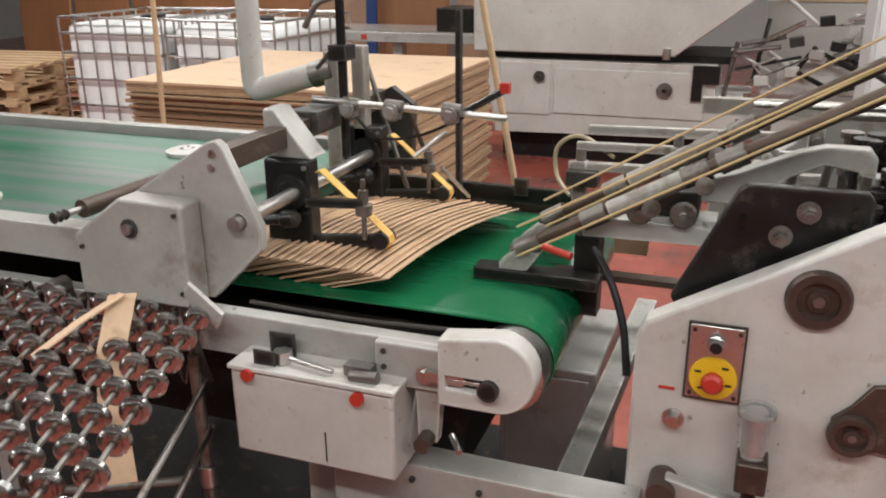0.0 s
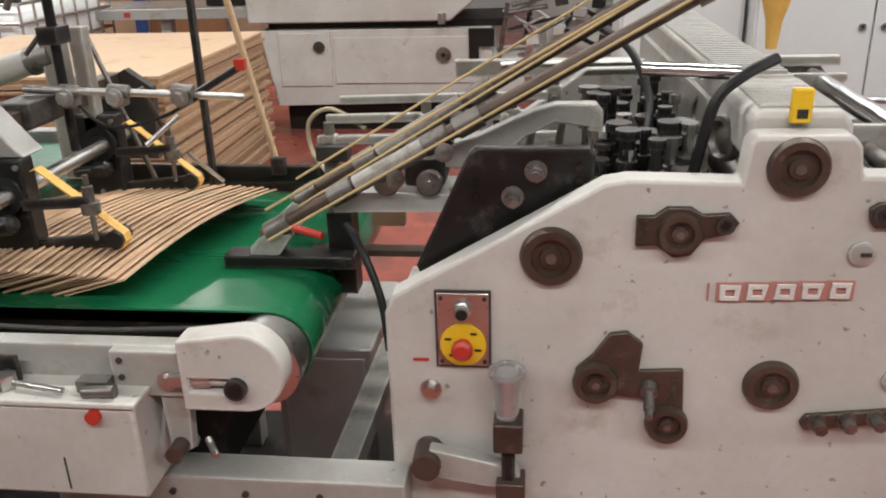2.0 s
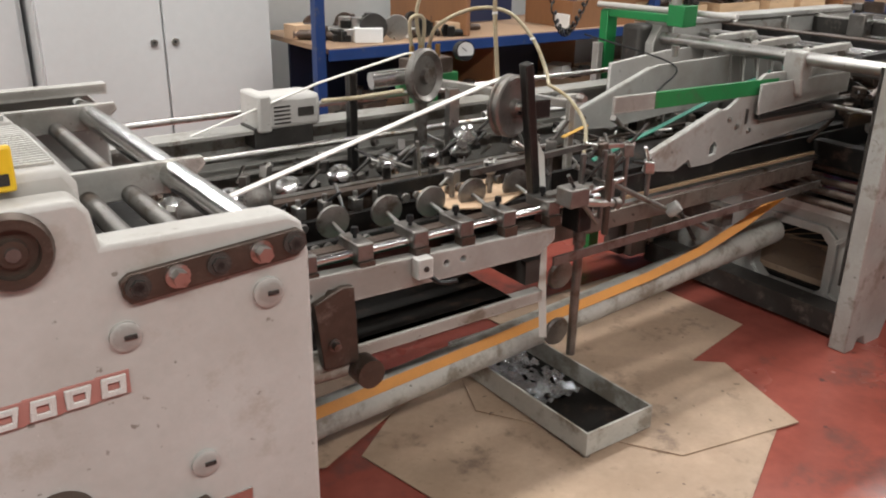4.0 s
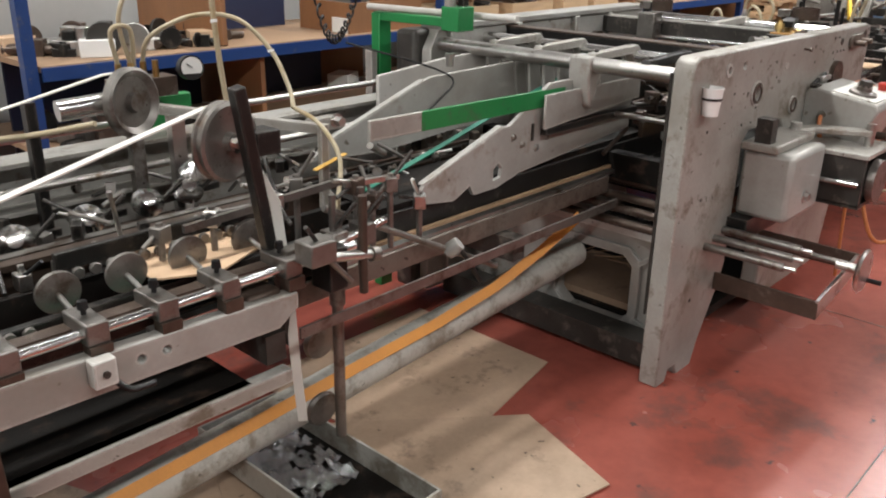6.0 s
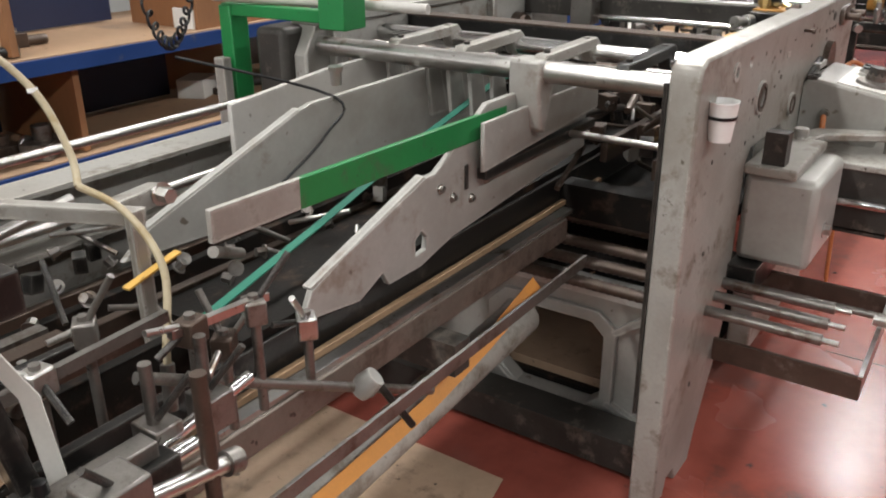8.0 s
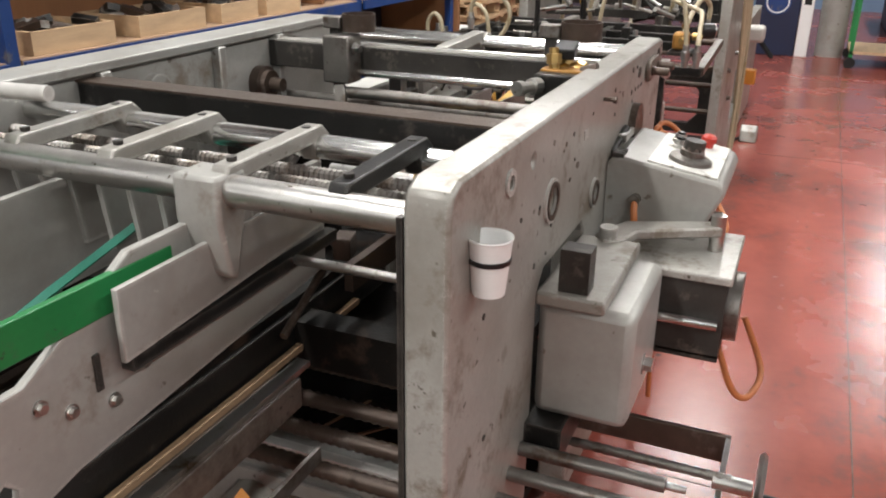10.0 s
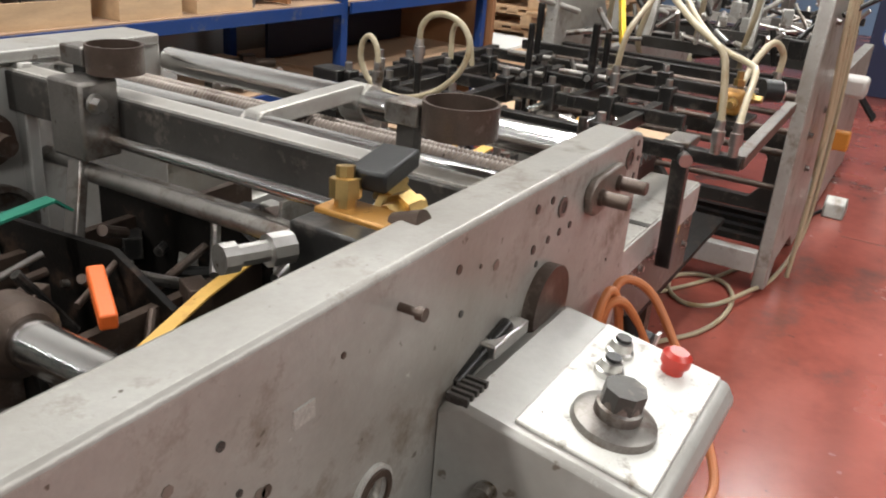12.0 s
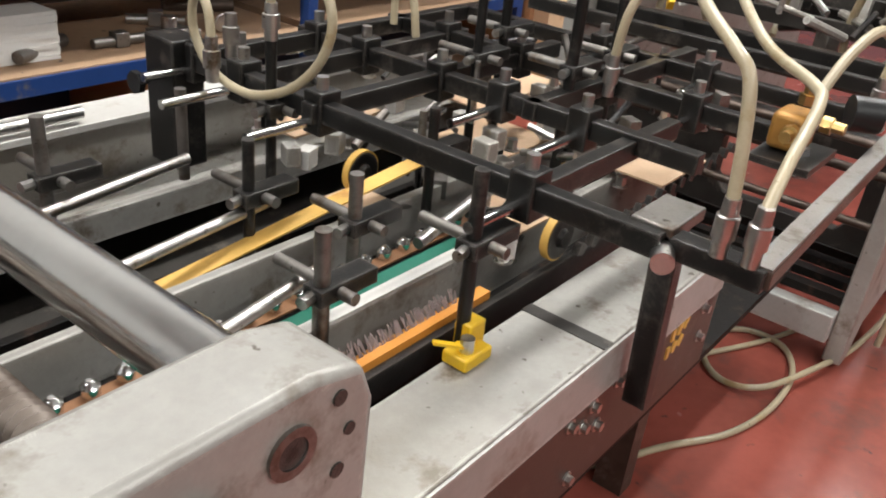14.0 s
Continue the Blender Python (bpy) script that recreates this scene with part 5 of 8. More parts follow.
def folder_wings():
    t = thing("folding_wings", (3.9, 2.5, 0.75), "grey folding plates with a green guide bar and teal belt", "machine unit")
    o1 = [(3.23, 0.79), (3.26, 0.845), (3.36, 0.885), (3.64, 0.972), (3.68, 0.972), (3.83, 1.05), (3.90, 1.09), (4.46, 1.09), (4.46, 0.85), (3.75, 0.795), (3.62, 0.765), (3.50, 0.765), (3.48, 0.80), (3.40, 0.765)]
    hole = [(3.60, 0.795), (3.64, 0.80), (3.645, 0.83), (3.625, 0.85), (3.60, 0.835)]
    a = part("wing_plate", slab(o1, 2.27, 2.285, holes=[hole]), GREY, t, "grey wedge-shaped folding plate", bevel=0.002)
    part("wing_flange", bar((3.26, 2.283, 0.85), (3.64, 2.283, 0.975), 0.022, 0.005), GREY, a)
    part("wing_slot", bx(3.80, 3.812, 2.266, 2.27, 0.90, 0.96), BLACK, a)
    for x, z in ((3.75, 0.895), (3.83, 0.87), (3.9, 0.90), (3.70, 0.93)):
        part("wing_bolt", bolt(x, 2.27, z, 0.008, 0.01), STEEL, a)
    part("wing_plate", slab([(3.83, 0.94), (3.83, 1.06), (4.46, 1.06), (4.46, 0.975)], 2.235, 2.245), GREY, t, bevel=0.002)
    part("black_rail", bx(3.85, 4.46, 2.24, 2.265, 0.915, 0.94), BLACK, t)
    o2 = [(3.08, 0.89), (3.15, 0.94), (3.58, 1.085), (3.64, 1.10), (4.48, 1.113), (4.48, 0.91), (3.75, 0.89), (3.4, 0.87)]
    b = part("wing_plate", slab(o2, 2.60, 2.615), GREY, t, "grey folding plate", bevel=0.002)
    part("wing_flange", bar((3.13, 2.612, 0.935), (3.60, 2.612, 1.092), 0.02, 0.005), GREY, b)
    part("wing_bolt", join(cyl((3.72, 2.59, 1.13), (3.72, 2.59, 1.165), 0.014, seg=12), cyl((3.72, 2.59, 1.165), (3.72, 2.59, 1.175), 0.02, seg=6)), STEEL, b)
    part("wing_plate", slab([(3.55, 0.88), (3.55, 1.09), (3.9, 1.12), (4.46, 1.133), (4.46, 0.95), (3.63, 0.95), (3.63, 0.88)], 2.78, 2.795), GREY_LIGHT, t, "bent grey side plate", bevel=0.002)
    # hanging fins along the cross rod
    for i in range(10):
        part("fin", slab([(4.12 + 0.0 * i, 0.97), (4.2, 0.97), (4.16, 1.12), (4.10, 1.12)], 2.24 + 0.07 * i, 2.25 + 0.07 * i), GREY, t)
    part("guide_bar", bar((3.03, 2.265, 1.057), (3.25, 2.268, 1.053), 0.012, 0.06), GREY_WORN, t, bevel=0.002)
    part("guide_bar", bar((3.24, 2.268, 1.053), (3.99, 2.275, 1.037), 0.014, 0.06), GREEN, t, "green guide bar", bevel=0.002)
    part("teal_belt", ribbon([(3.05, 2.36, 0.84), (3.45, 2.41, 0.90), (3.9, 2.46, 0.98), (4.3, 2.50, 1.04), (4.7, 2.53, 1.06)], 0.016, 0.005, (0.1, 1, 0.5)), TEAL, t, "teal belt")
    part("yellow_strap", ribbon([(2.98, 2.45, 0.915), (3.1, 2.45, 0.945)], 0.018, 0.004, (0, 1, 0)), STRAP, t)
    part("arm_rod", cyl((3.12, 2.30, 0.97), (3.02, 2.25, 1.02), 0.010), DULL, t)
    part("black_bed", bx(3.1, 5.0, 2.30, 2.58, 0.70, 0.80), GREASE_SHADE, t)
    part("long_wire", tube([(3.5, 2.9, 1.2), (3.72, 2.6, 1.10), (3.66, 2.58, 1.02), (3.45, 2.52, 0.97)], 0.004, 6), BLACKP, t)


# ---- folder section ----
NEAR, NEAR2, FAR = 1.80, 1.875, 2.955


def folder_frame():
    t = thing("folder_machine", (4.9, 2.4, 0), "worn grey folder frame with tall side plates and cross rods", "machine")
    out = [(4.03, 0.0), (4.10, 0.0), (4.115, 0.045), (4.165, 0.045), (4.18, 0.0), (4.30, 0.0), (4.34, 0.10), (4.46, 0.30), (4.49, 0.38), (4.49, 0.86), (4.53, 0.90), (4.83, 0.90),
           (4.855, 0.87), (4.855, 0.10), (5.57, 0.10), (5.745, 0.85), (5.755, 1.17), (5.742, 1.205), (5.70, 1.215), (4.07, 1.215), (4.04, 1.20), (4.03, 1.17)]
    holes = [circle(4.547, 1.04, 0.03), circle(4.923, 0.947, 0.022), circle(4.29, 1.15, 0.014, 12), circle(4.42, 1.155, 0.011, 12)]
    p = part("side_plate", slab(out, NEAR, NEAR2, holes=holes), GREY_WORN, t, "thick worn grey side plate", bevel=0.007)
    for x, z, r in ((4.547, 1.04, 0.046), (4.923, 0.947, 0.036)):
        part("hole_ring", cyl((x, NEAR, z), (x, NEAR - 0.006, z), r, seg=28, hollow=r * 0.66), GREY, p)
        part("hole_back", cyl((x, NEAR + 0.066, z), (x, NEAR + 0.06, z), r * 0.66, seg=20), GREASE_SHADE, p)
        part("hole_rim", cyl((x, NEAR - 0.006, z), (x, NEAR - 0.009, z), r * 0.86, seg=24, hollow=r * 0.62), BROWN, p)
        part("hub", cyl((x, NEAR + 0.06, z), (x, NEAR + 0.004, z), r * 0.3, seg=6), STEEL, p)
    part("hole_ring", cyl((4.29, NEAR, 1.15), (4.29, NEAR - 0.004, 1.15), 0.024, seg=20, hollow=0.014), GREY, p)
    part("disc_cover", cyl((5.35, NEAR, 1.02), (5.35, NEAR - 0.02, 1.02), 0.062, seg=32), BROWN, p, "brown round disc")
    for x, z, r in ((5.30, 1.18, 0.007), (5.35, 1.18, 0.006), (5.39, 1.16, 0.010), (5.30, 1.12, 0.007), (5.35, 1.12, 0.006), (5.39, 1.12, 0.006), (5.43, 1.12, 0.006), (5.68, 1.17, 0.012), (5.72, 1.19, 0.006), (5.73, 1.16, 0.005), (5.72, 1.13, 0.006),
                    (4.36, 1.06, 0.005), (4.70, 1.14, 0.005), (4.72, 1.08, 0.004), (5.10, 1.10, 0.005), (4.20, 0.70, 0.006), (4.22, 0.3, 0.008), (4.18, 0.95, 0.006)):
        part("bolt_hole", cyl((x, NEAR - 0.0015, z), (x, NEAR + 0.004, z), r, seg=12), BLACK, p)
        if r > 0.009:
            part("hole_ring", cyl((x, NEAR, z), (x, NEAR - 0.003, z), r * 1.6, seg=18, hollow=r), DULL, p)
    rng = random.Random(44)
    for i in range(26):
        x, z = 4.1 + 1.6 * rng.random(), 0.93 + 0.24 * rng.random()
        part("paint_chip", spin(cyl((0, 0, 0), (0, -0.0012, 0), rng.uniform(0.003, 0.008), seg=7), pose(x, NEAR, z, 0, rng.uniform(0, 90), 0)), rng.choice([BROWN, OILY, GREY_DARK]), p)
    o = part("pin_plate", slab([(5.475, 1.15), (5.485, 1.125), (5.505, 1.115), (5.61, 1.12), (5.63, 1.135), (5.632, 1.165), (5.615, 1.18), (5.50, 1.178), (5.48, 1.168)], NEAR - 0.014, NEAR), OILY, p, bevel=0.004)
    for x, z in ((5.515, 1.145), (5.595, 1.15)):
        part("pin", lathe((x, NEAR - 0.01, z), (0, -1, 0), [(0, 0.014), (0.010, 0.014), (0.011, 0.012), (0.050, 0.012), (0.053, 0.010)], 20), BROWN, o)
    part("side_pin", lathe((4.96, NEAR, 1.165), (0, -1, 0), [(0, 0.005), (0.022, 0.005), (0.023, 0.008), (0.032, 0.008)], 12), BROWN, p)
    part("cast_mark", bx(4.79, 4.82, NEAR - 0.002, NEAR, 1.105, 1.125), GREY_WORN, p)
    # rack teeth on the inner front edge
    part("tooth_rack", join(*[bx(4.045, 4.065, NEAR2, NEAR2 + 0.012, 0.30 + 0.02 * i, 0.31 + 0.02 * i) for i in range(36)]), BLACK, t)
    part("rack_back", bx(4.03, 4.05, NEAR2, NEAR2 + 0.01, 0.28, 1.16), BLACK, t)
    # far plate, a ribbed casting; near plate's paint, in a lighter grey to brighten it
    f = part("side_plate", slab([(4.0, 0.05), (4.0, 1.12), (4.06, 1.215), (4.10, 1.22), (5.62, 1.22), (5.68, 1.2), (5.70, 0.05)], FAR, FAR + 0.07), GREY, t, "ribbed grey far side plate, coloured lighter to brighten it", bevel=0.007)
    part("top_rib", bx(4.05, 5.66, FAR - 0.02, FAR + 0.10, 1.20, 1.225), GREY, f, bevel=0.004)
    for x in (4.1, 4.55, 5.0, 5.3):
        part("rib", bx(x, x + 0.03, FAR - 0.03, FAR, 0.1, 1.2), GREY, f, bevel=0.004)
    for x, z, r in ((5.22, 1.06, 0.055),):
        part("bearing_boss", lathe((x, FAR, z), (0, -1, 0), [(0, r), (0.03, r), (0.034, r * 0.8), (0.05, r * 0.78), (0.052, r * 0.4), (0.09, r * 0.38)], 24), BROWN, f)
    part("cast_boss", cyl((4.75, FAR - 0.025, 1.12), (4.75, FAR, 1.12), 0.045), GREY, f)
    part("front_column", bx(3.96, 4.10, 3.0, 3.12, 0.05, 1.20), GREY_DARK, t, bevel=0.02)
    # base casting between the plates
    win = [(2.08, 0.13), (2.14, 0.08), (2.38, 0.08), (2.44, 0.13), (2.44, 0.33), (2.40, 0.38), (2.12, 0.38), (2.08, 0.34)]
    c = part("base_casting", slab([(1.90, 0.04), (2.95, 0.04), (2.95, 0.50), (1.90, 0.50)], 4.28, 4.34, "x", holes=[win]), GREY, t, "grey cast base panel with a rounded window", bevel=0.006)
    part("casting_rim", slab([(2.04, 0.11), (2.12, 0.04), (2.40, 0.04), (2.48, 0.11), (2.48, 0.36), (2.42, 0.42), (2.10, 0.42), (2.04, 0.37)], 4.262, 4.28, "x", holes=[win]), GREY, c, bevel=0.004)
    part("casting_rib", bar((4.27, 1.92, 0.46), (4.27, 2.05, 0.36), 0.02, 0.02), GREY, c)
    part("casting_rib", bar((4.27, 1.92, 0.06), (4.27, 2.06, 0.12), 0.02, 0.02), GREY, c)
    part("casting_rib", bx(4.255, 4.28, 1.90, 2.95, 0.47, 0.51), GREY_LIGHT, c)
    part("base_beam", bx(4.10, 4.22, 1.90, 2.95, 0.02, 0.12), GREY_DARK, t)
    # folder floor: interior shade is in its near-black colour
    part("inner_floor", bx(4.34, 5.7, 1.9, 2.95, 0.06, 0.10), GREASE_SHADE, t)
    part("waste_card", bx(4.36, 4.8, 2.0, 2.6, 0.10, 0.13), CARD_FLOOR, t)
    for i in range(7):
        part("waste_strip", spin(bx(-0.15, 0.15, -0.012, 0.012, -0.002, 0.002), pose(4.55 + 0.03 * i, 2.1 + 0.06 * i, 0.15 + 0.012 * i, 8 * i - 20, 10, 25 * i)), CARD, t)
    # lead screws above the casting
    for i, (x, z) in enumerate(((4.18, 0.545), (4.25, 0.575), (4.32, 0.60), (4.40, 0.64))):
        part("lead_screw", lathe((x, 1.9, z), (0, 1, 0), [(0.0105 * k, 0.019 if k % 2 else 0.016) for k in range(100)], 12), BROWN, t, "dark lead screw")
    part("mid_beam", bx(4.35, 4.42, 1.9, 2.95, 0.66, 0.76), GREASE_SHADE, t)
    # front cross rod with its casting
    part("cross_rod", cyl((4.07, NEAR2, 1.145), (4.07, FAR, 1.145), 0.027, seg=24), STEEL, t)
    part("rod_casting", slab([(4.03, 1.10), (4.05, 1.00), (4.07, 0.985), (4.085, 1.04), (4.105, 1.10), (4.11, 1.175), (4.03, 1.175)], 2.20, 2.29), GREY, t, bevel=0.008)
    part("cross_rod", cyl((4.355, NEAR2, 1.15), (4.355, FAR, 1.15), 0.024, seg=24), CHROME, t)
    for x, z in ((4.15, 1.12), (4.215, 1.12), (4.28, 1.12)):
        part("lead_screw", lathe((x, NEAR2, z), (0, 1, 0), [(0.0053 * k, 0.0145 if k % 2 else 0.012) for k in range(200)], 10), DULL, t)
    for y, m_ in ((2.0, BLACK), (2.22, GREY_WORN), (2.46, GREY_WORN), (2.68, GREY_WORN)):
        b = part("rod_link", slab([(4.05, 1.15), (4.07, 1.185), (4.36, 1.192), (4.385, 1.17), (4.38, 1.13), (4.34, 1.125), (4.32, 1.16), (4.09, 1.155)], y - 0.018, y + 0.018), m_, t, bevel=0.004)
        for x in (4.10, 4.33):
            part("link_screw", cyl((x, y, 1.18), (x, y, 1.193), 0.009, seg=12), BLACK, b)
    part("black_channel", bx(4.495, 4.555, NEAR2, FAR, 1.125, 1.185), BLACK, t, "black cross channel", bevel=0.003)
    part("channel_lip", bx(4.49, 4.56, NEAR2, FAR, 1.185, 1.19), BROWN, t)
    # rear beam with its slides
    part("rear_beam", bx(5.285, 5.345, NEAR2, FAR, 1.105, 1.185), GREY_DARK, t, "heavy dark cross beam", bevel=0.004)
    part("dark_shaft", cyl((5.229, NEAR2, 1.058), (5.229, 2.66, 1.058), 0.017, seg=20), DULL, t)
    part("drive_shaft", cyl((4.86, NEAR2, 0.99), (4.86, 2.30, 0.99), 0.034, seg=24), CHROME, t)
    part("drive_drum", lathe((4.86, 2.30, 0.99), (0, 1, 0), [(0, 0.04), (0.01, 0.055), (0.06, 0.055), (0.07, 0.04), (0.12, 0.04)], 26), BROWN, t)
    # bed under the rods, blackened for the shade between the plates
    part("inner_bed", bx(4.5, 5.75, 1.89, 2.94, 0.58, 0.62), GREASE_SHADE, t)
    part("beam_top", bx(5.29, 5.34, NEAR2, FAR, 1.185, 1.19), GREY_WORN, t)
    b = part("slide_block", bx(5.205, 5.285, 2.62, 2.71, 1.085, 1.225), DULL, t, bevel=0.006)
    part("block_bolt", bolt(5.225, 2.61, 1.19, 0.012, 0.02), STEEL, b)
    part("block_arm", bar((5.22, 2.66, 1.08), (5.16, 2.62, 0.92), 0.02, 0.035, (0, 1, 0)), DULL, b, bevel=0.003)
    part("beam_rail", cyl((5.272, NEAR2, 1.112), (5.272, 2.62, 1.112), 0.012), CHROME, t)
    part("rail_nut", lathe((5.272, 2.02, 1.112), (0, 1, 0), [(0, 0.014), (0.004, 0.024), (0.03, 0.024), (0.034, 0.016)], 8), STEEL, t)
    part("round_shaft", cyl((5.36, NEAR2, 1.0), (5.36, FAR, 1.0), 0.017), DULL, t)
    for x, z, r, m_ in ((5.40, 1.165, 0.020, CHROME), (5.705, 1.158, 0.030, CHROME)):
        part("cross_rod", cyl((x, NEAR2, z), (x, FAR, z), r, seg=24), m_, t, "polished cross rod")
    for x, z, r in ((5.47, 1.135, 0.017), (5.535, 1.14, 0.018), (5.605, 1.125, 0.019)):
        part("lead_screw", lathe((x, NEAR2, z), (0, 1, 0), [(0.0048 * k, r if k % 2 else r * 0.84) for k in range(221)], 12), OILY, t)
    for x in (5.45, 5.55, 5.63):
        part("screw_collar", cyl((x, NEAR2, 1.135), (x, NEAR2 + 0.05, 1.135), 0.024), GREY_WORN, t)
    for y in (2.40,):
        b = part("rod_link", slab([(5.37, 1.14), (5.39, 1.19), (5.70, 1.20), (5.75, 1.18), (5.745, 1.13), (5.70, 1.12), (5.66, 1.165), (5.33, 1.155)], y - 0.02, y + 0.02), GREY_WORN, t, bevel=0.005)
        part("link_boss", cyl((5.715, y - 0.03, 1.155), (5.715, y + 0.03, 1.155), 0.04), GREY_WORN, b)
    part("slide_casting", bx(5.28, 5.48, 1.96, 2.06, 1.06, 1.16), GREY_WORN, t, bevel=0.015)
    part("slide_arm", bx(5.42, 5.52, 1.92, 2.02, 1.02, 1.10), GREY_WORN, t, bevel=0.01)
    # drive discs and arms within the frame
    for x, y, z, r in ((4.95, 2.86, 1.02, 0.06), (4.85, 2.62, 0.98, 0.05), (5.2, 2.9, 0.9, 0.08)):
        d = part("pulley", lathe((x, y, z), (0, -1, 0), [(0, r * 0.5), (0, r), (0.02, r), (0.022, r * 0.85), (0.01, r * 0.8), (0.01, r * 0.35), (0.03, r * 0.3), (0.03, r * 0.1)], 26), DULL, t)
    part("teal_belt", ribbon([(4.864, 2.620, 1.013), (4.997, 2.620, 1.025), (5.130, 2.620, 1.038), (5.160, 2.620, 1.013)], 0.03, 0.005, (0, 1, 0)), TEAL, t, "teal belt")
    part("strap", ribbon([(4.97, 2.24, 0.935), (5.15, 2.285, 0.955), (5.34, 2.325, 0.965)], 0.025, 0.004, (0, 1, 0)), STRAP, t, "yellow strap")
    part("strap", ribbon([(4.5, 2.05, 0.82), (4.75, 2.05, 0.85)], 0.03, 0.004, (0, 1, 0)), STRAP, t, "yellow strap")
    part("orange_lever", bar((5.085, 2.46, 0.965), (5.02, 2.35, 0.935), 0.028, 0.03), LEVER, t, "orange lever", bevel=0.004)
    for y, z in ((2.02, 0.86), (2.18, 0.89), (2.40, 0.90), (2.75, 0.90)):
        part("inner_rail", bx(4.4, 5.75, y - 0.01, y + 0.01, z - 0.06, z), BROWN, t)
    for x in (4.65, 4.9, 5.15, 5.4):
        part("inner_plate", slab([(2.3, 0.7), (2.85, 0.7), (2.85, 0.95), (2.5, 0.97), (2.36, 0.90)], x, x + 0.014, "x"), GREASE_SHADE, t)
    part("inner_shaft", cyl((4.55, NEAR2, 1.04), (4.55, 2.3, 1.04), 0.014), STEEL, t)
    part("inner_shaft", cyl((4.30, NEAR2, 0.93), (4.30, 2.3, 0.93), 0.010), STEEL, t)
    part("brass_gear", lathe((4.55, 2.05, 1.04), (0, 1, 0), [(0, 0.03), (0.01, 0.034), (0.03, 0.034), (0.04, 0.03)], 18), BRASS, t)
    for y in (2.10, 2.22, 2.34):
        part("guide_plate", slab([(5.36, 0.72), (5.66, 0.72), (5.68, 1.02), (5.40, 1.03)], y, y + 0.008), GREY_WORN, t, bevel=0.002)
    rng = random.Random(12)
    for i in range(90):
        x, y, z = 4.45 + 1.2 * rng.random(), 1.95 + 0.9 * rng.random(), 0.80 + 0.16 * rng.random()
        d = Vector((rng.uniform(-1, 1), rng.uniform(-0.4, 0.4), rng.uniform(-0.4, 0.4))).normalized()
        if i % 3:
            part("inner_rod", cyl((x, y, z), Vector((x, y, z)) + d * rng.uniform(0.08, 0.22), rng.uniform(0.006, 0.012), seg=10), rng.choice([BLACK, DULL, BROWN, STEEL]), t)
        else:
            part("inner_block", spin(bx(-0.03, 0.03, -0.02, 0.02, -0.025, 0.025), pose(x, y, z, 0, 0, rng.uniform(0, 90))), rng.choice([BLACK, BROWN, GREY_WORN]), t, bevel=0.003)


def cup_ring(x, y, z, r):
    t = thing("ring_holder", (x, y, z - 0.16), "brown steel ring holder on a small clamp", "holder", "ring holders")
    part("ring", cyl((x, y, z - 0.05), (x, y, z), r, seg=40, hollow=r * 0.92), BROWN, t)
    part("ring_floor", cyl((x, y, z - 0.05), (x, y, z - 0.046), r * 0.93, seg=32), BROWN, t)
    part("clamp", bx(x - 0.035, x + 0.01, y + r - 0.005, y + r + 0.055, z - 0.045, z - 0.01), DULL, t, bevel=0.004)
    part("stem", bx(x - 0.02, x + 0.005, y + r + 0.01, y + r + 0.04, z - 0.16, z - 0.045), GREY_DARK, t)
    part("stem_bolt", bolt(x - 0.012, y + r + 0.01, z - 0.11, 0.01, 0.025), STEEL, t)


